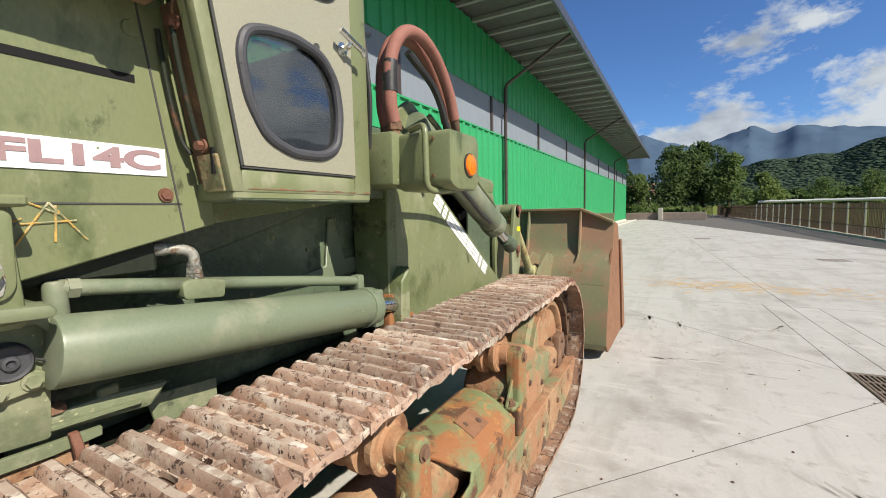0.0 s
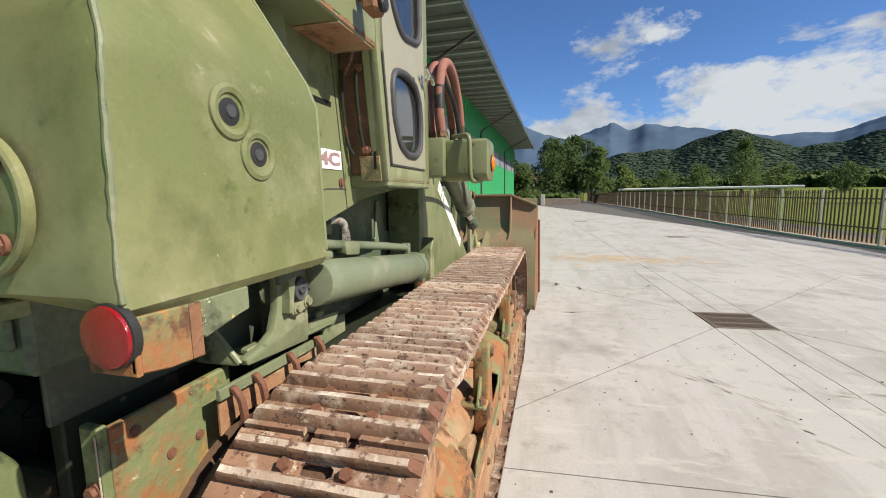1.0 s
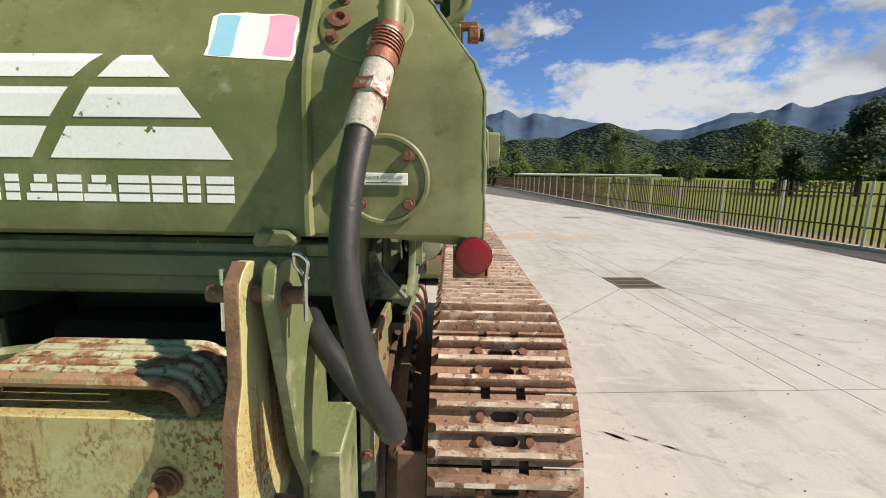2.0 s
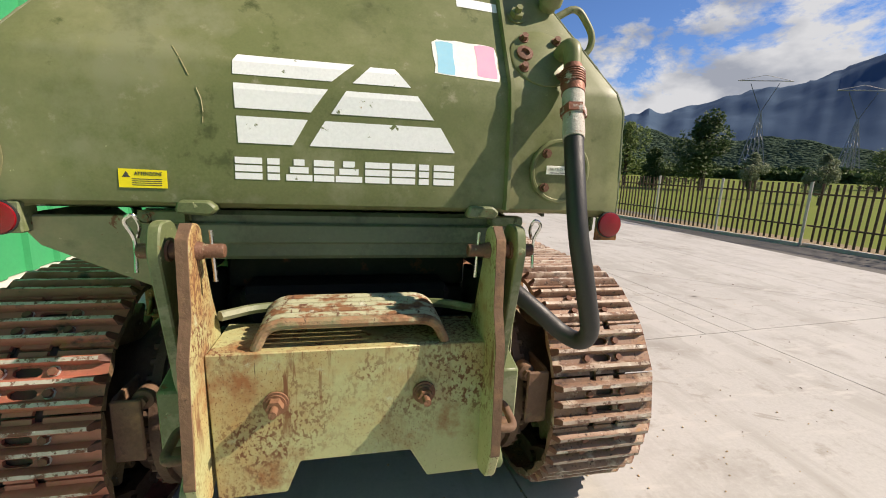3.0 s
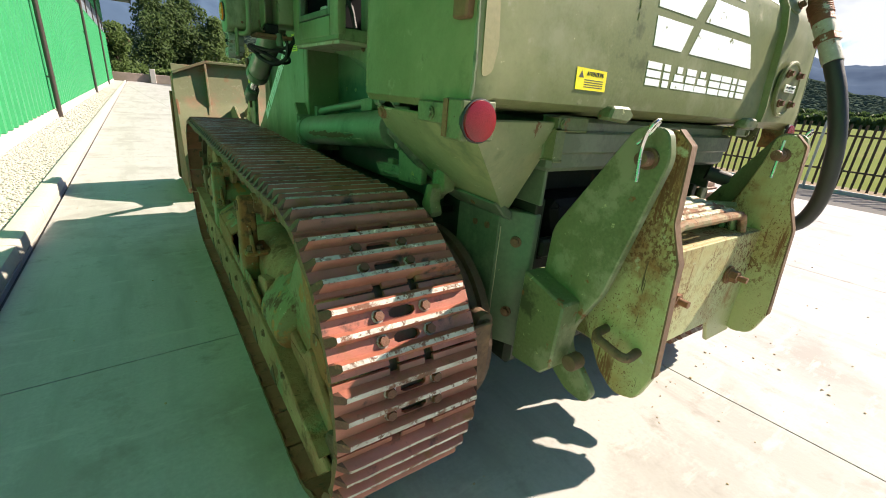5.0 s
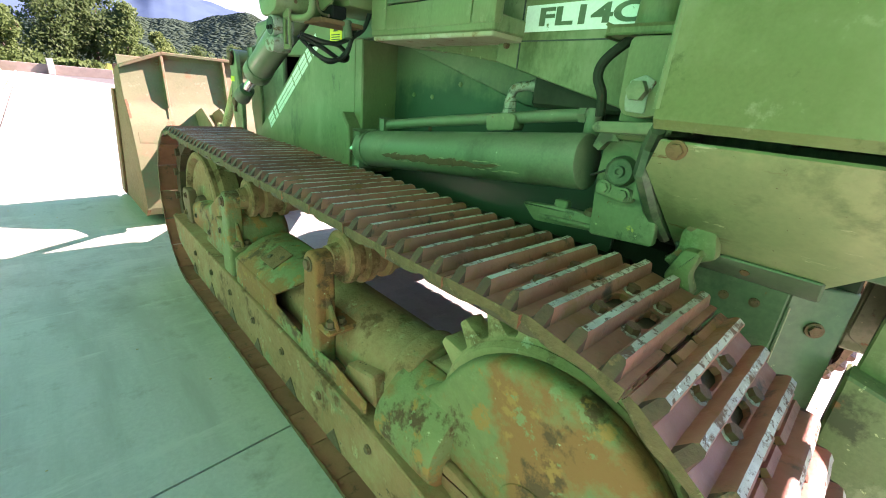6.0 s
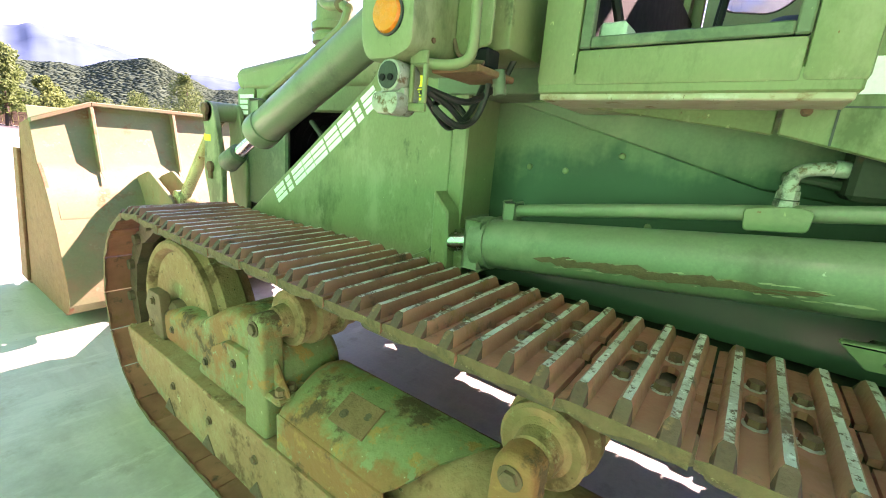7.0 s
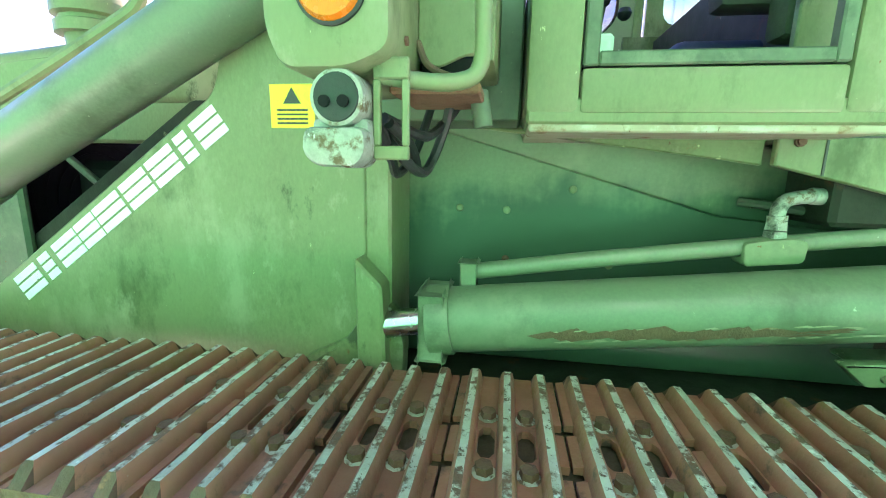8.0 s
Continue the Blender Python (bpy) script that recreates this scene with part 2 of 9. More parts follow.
M_shoe_dusty = mat("dust_caked_track_steel", (0.40, 0.285, 0.215), (0.29, 0.185, 0.135), 6.0, 0.75, bump=0.2, bscale=110,
                   spots=(((0.30, 0.17, 0.11), 9, 0.56, 0.66, 0.85), ((0.52, 0.45, 0.37), 11, 0.50, 0.64, 0.9), ((0.12, 0.072, 0.052), 28, 0.58, 0.64, 0.8), ((0.07, 0.042, 0.032), 75, 0.57, 0.61, 0.8), ((0.62, 0.56, 0.49), 45, 0.64, 0.70, 0.9)), vary=0.25)
M_tip = mat("worn_grouser_steel", (0.60, 0.56, 0.51), (0.38, 0.32, 0.27), 10.0, 0.42, metal=0.2, bump=0.35, bscale=150,
            spots=(((0.20, 0.085, 0.055), 16, 0.53, 0.60, 0.8), ((0.16, 0.08, 0.055), 60, 0.55, 0.60, 0.7), ((0.74, 0.72, 0.68), 40, 0.60, 0.66, 0.5)), vary=0.15)
M_barend = mat("oily_dark_bar_end", (0.105, 0.036, 0.022), (0.06, 0.022, 0.014), 9.0, 0.55, bump=0.25, bscale=90, spots=(((0.24, 0.10, 0.055), 22, 0.57, 0.64, 0.8),))
M_chain = mat("greasy_chain_steel", (0.11, 0.065, 0.04), (0.06, 0.035, 0.025), 8.0, 0.7, bump=0.4, bscale=60)
M_mudlip = mat("mud_dried_on_steel", (0.145, 0.085, 0.042), (0.085, 0.050, 0.028), 9.0, 0.85, bump=0.5, bscale=70,
               spots=(((0.09, 0.055, 0.03), 16, 0.52, 0.60, 0.9), ((0.30, 0.24, 0.13), 28, 0.60, 0.66, 0.9)))
M_clod = mat("dry_caked_dirt", (0.43, 0.35, 0.28), (0.29, 0.22, 0.165), 30, 0.95, bump=0.4, bscale=120)
M_dusttip = mat("dirt_rubbed_bar_top", (0.46, 0.38, 0.31), (0.34, 0.25, 0.19), 9.0, 0.6, bump=0.3, bscale=110,
                spots=(((0.60, 0.55, 0.48), 13, 0.54, 0.62, 0.7), ((0.13, 0.075, 0.055), 22, 0.52, 0.58, 0.8), ((0.28, 0.15, 0.09), 11, 0.58, 0.66, 0.8)), vary=0.15)
M_cyl = mat("grey_green_cylinder_paint", (0.148, 0.180, 0.120), (0.112, 0.143, 0.094), 2.2, 0.40, bump=0.03, bscale=140,
            spots=(((0.22, 0.235, 0.165), 3.4, 0.53, 0.64, 0.5), ((0.085, 0.10, 0.062), 2.2, 0.56, 0.66, 0.42), ((0.40, 0.41, 0.33), 44, 0.69, 0.71, 0.6), (RUST, 24, 0.71, 0.73, 0.8)))


def lit_stained_plate():
    """Green plate on which oil has crept up from below: soft ragged edge, runs, small flecks of bare paint. Its paint
    is a lighter copy of M_hull for the lit left side.
    """
    m = mat("lit_oil_stained_side_plate", (0.138, 0.182, 0.108), (0.108, 0.150, 0.086), 2.0, 0.42, bump=0.03, bscale=110,
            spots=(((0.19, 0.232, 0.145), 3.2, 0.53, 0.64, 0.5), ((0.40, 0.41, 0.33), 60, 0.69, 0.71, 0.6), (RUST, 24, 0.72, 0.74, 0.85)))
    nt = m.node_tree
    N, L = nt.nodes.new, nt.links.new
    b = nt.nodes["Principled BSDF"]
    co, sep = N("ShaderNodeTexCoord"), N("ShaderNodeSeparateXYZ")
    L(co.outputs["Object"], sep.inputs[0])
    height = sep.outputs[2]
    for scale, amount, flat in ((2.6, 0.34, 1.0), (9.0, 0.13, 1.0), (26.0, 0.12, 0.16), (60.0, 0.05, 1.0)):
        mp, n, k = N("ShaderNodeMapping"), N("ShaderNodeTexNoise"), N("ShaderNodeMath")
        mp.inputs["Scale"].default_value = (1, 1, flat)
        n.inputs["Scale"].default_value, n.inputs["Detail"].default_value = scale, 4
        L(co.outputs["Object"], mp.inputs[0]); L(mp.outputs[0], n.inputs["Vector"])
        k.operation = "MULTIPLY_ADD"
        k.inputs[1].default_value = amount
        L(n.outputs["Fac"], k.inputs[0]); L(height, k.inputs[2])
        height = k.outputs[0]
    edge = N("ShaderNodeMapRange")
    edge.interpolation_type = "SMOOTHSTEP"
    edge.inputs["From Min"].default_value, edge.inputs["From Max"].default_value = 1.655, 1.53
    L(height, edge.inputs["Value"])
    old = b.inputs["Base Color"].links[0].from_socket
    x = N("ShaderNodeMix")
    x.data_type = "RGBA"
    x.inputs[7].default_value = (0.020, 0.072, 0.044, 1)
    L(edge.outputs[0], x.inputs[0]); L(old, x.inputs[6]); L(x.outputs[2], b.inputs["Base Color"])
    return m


M_lit_stainplate = lit_stained_plate()
M_rusttan = mat("tan_rust_with_paint_remains", (0.305, 0.160, 0.085), (0.205, 0.10, 0.052), 3.0, 0.85, bump=0.6, bscale=42,
                spots=(((0.165, 0.185, 0.095), 2.3, 0.54, 0.61, 0.65), ((0.36, 0.24, 0.14), 3.6, 0.50, 0.66, 0.9), ((0.15, 0.07, 0.035), 6, 0.55, 0.62, 0.9), ((0.40, 0.33, 0.20), 15, 0.60, 0.68, 0.9), ((0.085, 0.05, 0.03), 30, 0.64, 0.68, 0.9)))
M_toothed = mat("pale_dirty_casting", (0.38, 0.29, 0.165), (0.27, 0.19, 0.10), 8.0, 0.7, bump=0.3, bscale=80,
                spots=(((0.20, 0.12, 0.06), 12, 0.55, 0.64, 0.9), ((0.48, 0.45, 0.34), 24, 0.60, 0.66, 0.5)))
M_orust = mat("orange_rust", (0.215, 0.105, 0.055), (0.13, 0.062, 0.036), 7.0, 0.85, bump=0.4, bscale=90,
              spots=((RUST2, 14, 0.6, 0.7, 0.9),))
M_bolt = mat("rusted_bolt", (0.165, 0.07, 0.042), (0.10, 0.042, 0.028), 40.0, 0.75, bump=0.3, bscale=200)
M_brass = mat("rusty_pin_steel", (0.17, 0.085, 0.05), (0.10, 0.05, 0.032), 20.0, 0.6, metal=0.2, bump=0.3, bscale=150, spots=(((0.36, 0.30, 0.20), 40, 0.60, 0.66, 0.5),))
M_tan = mat("bare_tan_primer", (0.27, 0.235, 0.12), (0.22, 0.21, 0.11), 14.0, 0.6, bump=0.05)
M_chrome = mat("bright_steel_rod", (0.62, 0.62, 0.6), (0.5, 0.5, 0.48), 12.0, 0.22, metal=1.0, bump=0.03, bscale=120)
M_black = mat("black_rubber", (0.016, 0.017, 0.018), (0.028, 0.027, 0.026), 8.0, 0.5, bump=0.12, bscale=160)
M_seal = mat("weathered_rubber_seal", (0.05, 0.052, 0.06), (0.035, 0.036, 0.042), 8.0, 0.6, bump=0.1, bscale=160)
M_redhose = mat("faded_red_hose_sleeve", (0.25, 0.105, 0.08), (0.185, 0.075, 0.058), 9.0, 0.75, bump=0.25, bscale=160)
M_copper = mat("rusty_hose_coupling", (0.23, 0.085, 0.05), (0.13, 0.052, 0.033), 24.0, 0.55, metal=0.3, bump=0.3, bscale=140,
               spots=(((0.50, 0.48, 0.44), 18, 0.60, 0.64, 0.6),))
M_white = mat("chipped_white_decal", (0.80, 0.82, 0.84), (0.74, 0.76, 0.79), 9.0, 0.45, bump=0.04, bscale=120,
              spots=(((0.13, 0.155, 0.06), 24, 0.645, 0.66, 0.6), ((0.40, 0.24, 0.06), 13, 0.69, 0.71, 0.6)))
M_whitetxt = mat("faded_pink_lettering", (0.27, 0.175, 0.185), (0.34, 0.23, 0.24), 30, 0.5, bump=0.0)
M_ink = mat("dark_print", (0.05, 0.05, 0.05), None, 20, 0.6, bump=0.0)
M_yellow = mat("yellow_warning_sticker", (0.80, 0.66, 0.02), (0.72, 0.58, 0.03), 15.0, 0.4, bump=0.03)
M_fblue = mat("faded_blue_flag_print", (0.22, 0.50, 0.66), (0.34, 0.60, 0.72), 12.0, 0.5, bump=0.03)
M_fpink = mat("faded_pink_flag_print", (0.72, 0.33, 0.48), (0.74, 0.42, 0.54), 12.0, 0.5, bump=0.03)
M_fwhite = mat("off_white_flag_print", (0.78, 0.77, 0.72), (0.70, 0.70, 0.66), 12.0, 0.5, bump=0.03)
M_red = mat("red_reflector", (0.22, 0.005, 0.010), (0.16, 0.004, 0.008), 30.0, 0.13, bump=0.2, bscale=260, spec=0.6)
M_orange = mat("amber_lens", (0.80, 0.17, 0.008), (0.72, 0.14, 0.008), 20.0, 0.25, bump=0.15, bscale=240)
M_orangepaint = mat("orange_chalk_mark", (0.50, 0.30, 0.07), (0.42, 0.27, 0.08), 30, 0.8, bump=0.1, spots=(((0.19, 0.20, 0.11), 60, 0.46, 0.54, 0.6), ((0.50, 0.46, 0.30), 25, 0.54, 0.60, 0.8)))
# near-black colour that carries the shade of interiors, recesses and voids
M_shade_black = mat("shade_black_interior", (0.010, 0.010, 0.011), (0.016, 0.016, 0.017), 6, 0.8, bump=0.05, spec=0.15)
M_seat = mat("blue_vinyl_seat", (0.045, 0.055, 0.13), (0.03, 0.035, 0.09), 10, 0.5, bump=0.1)
M_brown_vinyl = mat("brown_vinyl", (0.09, 0.07, 0.055), None, 10, 0.55, bump=0.1)
M_canvas = mat("greenish_canvas", (0.09, 0.115, 0.07), (0.07, 0.09, 0.05), 10, 0.85, bump=0.3)
M_concrete = mat("trowelled_concrete", (0.405, 0.395, 0.372), (0.335, 0.326, 0.304), 0.5, 0.72, bump=0.10, bscale=55,
                 spots=(((0.455, 0.44, 0.41), 1.7, 0.55, 0.75, 0.8), ((0.285, 0.27, 0.242), 0.9, 0.52, 0.66, 0.72), ((0.345, 0.334, 0.307), 2.6, 0.50, 0.62, 0.75, (1, 0.14, 1)), ((0.455, 0.44, 0.41), 7.0, 0.56, 0.64, 0.8, (0.25, 1, 1)), ((0.30, 0.282, 0.25), 5.2, 0.56, 0.70, 0.8),
                        ((0.20, 0.175, 0.14), 30, 0.71, 0.74, 0.9)))
M_joint = mat("joint_filler", (0.10, 0.095, 0.085), None, 8, 0.9, bump=0.2)
M_stain = mat("clay_stain", (0.46, 0.33, 0.19), (0.40, 0.32, 0.22), 4, 0.9, bump=0.4, bscale=60)
M_kerb = mat("kerb_concrete", (0.48, 0.45, 0.40), (0.40, 0.37, 0.32), 3, 0.8, bump=0.25, bscale=60)
M_gravel = mat("pale_gravel", (0.45, 0.425, 0.375), (0.30, 0.285, 0.25), 14, 0.85, bump=0.5, bscale=50)
M_green = mat("bright_green_sheet_metal", (0.024, 0.292, 0.114), (0.021, 0.265, 0.103), 0.7, 0.42, bump=0.02, bscale=30)
M_pane = mat("grey_polycarbonate", (0.20, 0.23, 0.27), (0.15, 0.18, 0.215), 1.5, 0.45, bump=0.03, bscale=20, stretch=(1, 8, 1))
M_brownpipe = mat("dark_brown_downpipe", (0.055, 0.04, 0.035), None, 4, 0.4, bump=0.05)
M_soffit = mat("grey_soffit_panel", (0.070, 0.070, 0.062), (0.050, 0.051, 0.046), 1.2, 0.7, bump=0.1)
M_joist = mat("pale_galvanised_purlin", (0.25, 0.25, 0.235), (0.19, 0.19, 0.18), 2.0, 0.5, bump=0.05)
M_gutter = mat("dark_gutter_sheet", (0.05, 0.055, 0.07), None, 2, 0.4, bump=0.03)
M_slat = mat("brown_fence_slat", (0.085, 0.055, 0.03), (0.06, 0.04, 0.022), 5, 0.75, bump=0.25, bscale=60, vary=0.25)
M_post = mat("galvanised_fence_post", (0.40, 0.39, 0.36), (0.32, 0.31, 0.29), 5, 0.5, metal=0.3, bump=0.1)
M_grate = mat("cast_iron_grate", (0.15, 0.115, 0.085), (0.10, 0.08, 0.06), 12, 0.7, bump=0.3)
M_grass = mat("meadow_grass", (0.115, 0.150, 0.032), (0.150, 0.165, 0.042), 0.09, 0.95, bump=0.8, bscale=6, spec=0.05,
              spots=(((0.19, 0.165, 0.06), 0.3, 0.54, 0.72, 0.95),))
M_leaf = [mat("leaf_green_%s" % n, c, c2, 0.8, 0.6, bump=0.0, spec=0.2, vary=0.0, translucent=0.45) for n, c, c2 in (
    ("dark", (0.060, 0.102, 0.030), (0.085, 0.135, 0.038)), ("mid", (0.085, 0.138, 0.038), (0.12, 0.175, 0.05)),
    ("light", (0.125, 0.18, 0.048), (0.155, 0.21, 0.062)), ("silver", (0.22, 0.26, 0.15), (0.27, 0.31, 0.19)))]
M_bark = mat("tree_bark", (0.075, 0.055, 0.04), (0.05, 0.038, 0.028), 5, 0.9, bump=0.6, bscale=12)
# canopy green paled in its base colour to carry the distance haze
M_forest = mat("hazy_forest_canopy", (0.086, 0.130, 0.088), (0.104, 0.152, 0.098), 0.035, 0.95, bump=0.0, bscale=0.12, spec=0.02, translucent=0.45,
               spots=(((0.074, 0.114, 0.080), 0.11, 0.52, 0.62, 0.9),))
# the blue of distance haze is put into the slope colour
M_mount = mat("hazy_mountain_slope", (0.058, 0.094, 0.144), (0.061, 0.098, 0.146), 0.0022, 0.95, bump=0.0, bscale=0.01, spec=0.02,
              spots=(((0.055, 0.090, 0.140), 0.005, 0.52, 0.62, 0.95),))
M_pylon = mat("galvanised_pylon_steel", (0.30, 0.31, 0.32), None, 1, 0.6, bump=0.0)
M_plaster = mat("white_plaster", (0.72, 0.70, 0.66), None, 1, 0.8, bump=0.1)
M_tile = mat("clay_roof", (0.28, 0.15, 0.10), None, 2, 0.85, bump=0.3)
M_stone = mat("rough_stone_wall", (0.30, 0.24, 0.20), (0.20, 0.16, 0.13), 2.5, 0.9, bump=0.6, bscale=10)
M_soil = mat("brown_soil_strip", (0.20, 0.14, 0.075), (0.16, 0.12, 0.06), 1.5, 0.95, bump=0.4, bscale=12, spots=(((0.10, 0.12, 0.03), 3, 0.55, 0.7, 0.95),))
M_tyre = mat("dark_tyre_mark", (0.315, 0.30, 0.27), (0.36, 0.345, 0.315), 9, 0.8, bump=0.1)
M_net = mat("white_crop_cover", (0.62, 0.64, 0.62), None, 1, 0.8, bump=0.1)


def glass_mat(name, tint, rough=0.02, clear=1.0, ior=1.5):
    m = bpy.data.materials.new(name)
    m.use_nodes = True
    b = m.node_tree.nodes["Principled BSDF"]
    b.inputs["Base Color"].default_value = (*tint, 1)
    b.inputs["Roughness"].default_value = rough
    b.inputs["Transmission Weight"].default_value = clear
    b.inputs["IOR"].default_value = ior
    return m


# the diffuse share pales the pane in place of bright cloud reflections
M_glass = glass_mat("tinted_cab_glass", (0.22, 0.24, 0.245), 0.02, 0.90, 2.1)

# ---- building helpers ----
BASE = {}


def thing(name, at, label, category, group="", kind=""):
    ob = new(name)
    ob.empty_display_size = 0.1
    ob.location = at
    BASE[ob.name] = Vector(at)
    return tagged(ob, label, category, group, kind)


def mesh_of(bm, name, mats, smooth=35):
    me = bpy.data.meshes.new(name)
    bm.normal_update()
    for f in bm.faces:
        f.smooth = smooth > 0
    if smooth:
        lim = radians(smooth)
        for e in bm.edges:
            e.smooth = len(e.link_faces) == 2 and e.calc_face_angle(0.0) < lim
    bm.to_mesh(me)
    bm.free()
    for m in (mats if isinstance(mats, (list, tuple)) else (mats,)):
        me.materials.append(m)
    return me


def hang(ob, parent):
    ob.parent = parent
    off = BASE.get(parent.name, Vector())
    ob.matrix_parent_inverse = Matrix.Translation(-off)
    return ob


def part(name, bm, material, parent, label="", smooth=35):
    ob = hang(new(name, mesh_of(bm, name, material, smooth)), parent)
    if label:
        ob["label"] = label
    return ob


def piece(name, me, m, parent, label=""):
    """One more object on a shared mesh, at the world pose m."""
    ob = hang(new(name, me), parent)
    ob.matrix_basis = m
    if label:
        ob["label"] = label
    return ob


def solo(name, bm, material, label, category, group="", kind="", smooth=35):
    return tagged(new(name, mesh_of(bm, name, material, smooth)), label, category, group, kind)


def join(*bms):
    out = bmesh.new()
    for b in bms:
        me = bpy.data.meshes.new("tmp")
        b.to_mesh(me)
        b.free()
        out.from_mesh(me)
        bpy.data.meshes.remove(me)
    return out


def bevel(bm, w, seg=1):
    if w > 0:
        ed = [e for e in bm.edges if len(e.link_faces) == 2 and e.calc_face_angle(0.0) > 0.5]
        bmesh.ops.bevel(bm, geom=ed, offset=w, segments=seg, profile=0.5, affect="EDGES")
    return bm


def bx(x0, x1, y0, y1, z0, z1, b=0.004, seg=1):
    bm = bmesh.new()
    bmesh.ops.create_cube(bm, size=1)
    for v in bm.verts:
        v.co = Vector(((x0 + x1) / 2 + v.co.x * (x1 - x0), (y0 + y1) / 2 + v.co.y * (y1 - y0), (z0 + z1) / 2 + v.co.z * (z1 - z0)))
    return bevel(bm, min(b, 0.4 * min(abs(x1 - x0), abs(y1 - y0), abs(z1 - z0))), seg)


def prism(pts, axis, a, b, bev=0.003, seg=1):
    """A flat plate: the outline pts in the two other axes (in x, y, z order), from a to b along axis."""
    def co(p, h):
        return {"x": (h, p[0], p[1]), "y": (p[0], h, p[1]), "z": (p[0], p[1], h)}[axis]
    bm = bmesh.new()
    lo = [bm.verts.new(co(p, a)) for p in pts]
    hi = [bm.verts.new(co(p, b)) for p in pts]
    n = len(pts)
    bm.faces.new(lo)
    bm.faces.new(hi[::-1])
    for i in range(n):
        bm.faces.new((lo[i], hi[i], hi[(i + 1) % n], lo[(i + 1) % n]))
    bmesh.ops.recalc_face_normals(bm, faces=bm.faces)
    return bevel(bm, bev, seg)


def frame_of(d):
    d = Vector(d).normalized()
    u = d.cross(Vector((0, 0, 1)) if abs(d.z) < 0.9 else Vector((1, 0, 0))).normalized()
    return u, d.cross(u).normalized()


def rings(centres, radii, seg=20, caps=True, u0=None):
    """A skin through circles."""
    bm = bmesh.new()
    rows = []
    n = len(centres)
    u = u0
    for i, (c, r) in enumerate(zip(centres, radii)):
        d = Vector(centres[min(i + 1, n - 1)]) - Vector(centres[max(i - 1, 0)])
        if d.length < 1e-6:
            d = Vector(centres[-1]) - Vector(centres[0])
        d.normalize()
        if u is None:
            u, _ = frame_of(d)
        u = (u - d * u.dot(d)).normalized()
        w = d.cross(u)
        rows.append([bm.verts.new(Vector(c) + r * (math.cos(2 * math.pi * k / seg) * u + math.sin(2 * math.pi * k / seg) * w)) for k in range(seg)])
    for a, b in zip(rows, rows[1:]):
        for k in range(seg):
            bm.faces.new((a[k], a[(k + 1) % seg], b[(k + 1) % seg], b[k]))
    if caps:
        bm.faces.new(rows[0][::-1])
        bm.faces.new(rows[-1])
    bmesh.ops.recalc_face_normals(bm, faces=bm.faces)
    return bm


def cyl(p, q, r, r2=None, seg=20, b=0.0):
    p, q = Vector(p), Vector(q)
    r2 = r if r2 is None else r2
    d = (q - p)
    if b:
        e = d.normalized() * b
        return rings([p, p + e * 0.3, p + e, q - e, q - e * 0.3, q], [r - b, r - 0.3 * b, r, r2, r2 - 0.3 * b, r2 - b], seg, u0=frame_of(d)[0])
    return rings([p, q], [r, r2], seg, u0=frame_of(d)[0])


def lathe(p, axis, profile, seg=28):
    """Rings of (distance along axis, radius) from p."""
    a = Vector(axis).normalized()
    n = len(profile)
    bm = bmesh.new()
    u, w = frame_of(a)
    rows = []
    for s, r in profile:
        c = Vector(p) + a * s
        rows.append([bm.verts.new(c + max(r, 0.0005) * (math.cos(2 * math.pi * k / seg) * u + math.sin(2 * math.pi * k / seg) * w)) for k in range(seg)])
    for x, y in zip(rows, rows[1:]):
        for k in range(seg):
            bm.faces.new((x[k], x[(k + 1) % seg], y[(k + 1) % seg], y[k]))
    bm.faces.new(rows[0][::-1])
    bm.faces.new(rows[-1])
    bmesh.ops.recalc_face_normals(bm, faces=bm.faces)
    return bm


def curve_pts(pts, n=8):
    """A smooth line through the points."""
    P = [Vector(p) for p in pts]
    P = [2 * P[0] - P[1]] + P + [2 * P[-1] - P[-2]]
    out = []
    for i in range(1, len(P) - 2):
        for k in range(n):
            t = k / n
            a, b, c, d = P[i - 1], P[i], P[i + 1], P[i + 2]
            out.append(0.5 * (2 * b + (c - a) * t + (2 * a - 5 * b + 4 * c - d) * t * t + (3 * b - a - 3 * c + d) * t ** 3))
    out.append(P[-2])
    return out


def tube(pts, r, seg=12, n=8, smooth=True):
    c = curve_pts(pts, n) if smooth else [Vector(p) for p in pts]
    return rings(c, [r] * len(c), seg)


def bent(pts, r, corner=0.03, seg=12):
    """A pipe with straight runs and rounded corners."""
    P = [Vector(p) for p in pts]
    out = [P[0]]
    for a, b, c in zip(P, P[1:], P[2:]):
        i, o = (a - b).normalized(), (c - b).normalized()
        s, e = b + i * min(corner, (a - b).length * 0.45), b + o * min(corner, (c - b).length * 0.45)
        for k in range(6):
            t = k / 5
            out.append((1 - t) ** 2 * s + 2 * t * (1 - t) * b + t * t * e)
    out.append(P[-1])
    return rings(out, [r] * len(out), seg)


def bolt(p, d, r=0.016, h=0.014, washer=True):
    p, d = Vector(p), Vector(d).normalized()
    b = [cyl(p, p + d * h, r, r * 0.96, 6)]
    if washer:
        b.append(cyl(p - d * 0.002, p + d * 0.004, r * 1.35, None, 14))
    return join(*b)


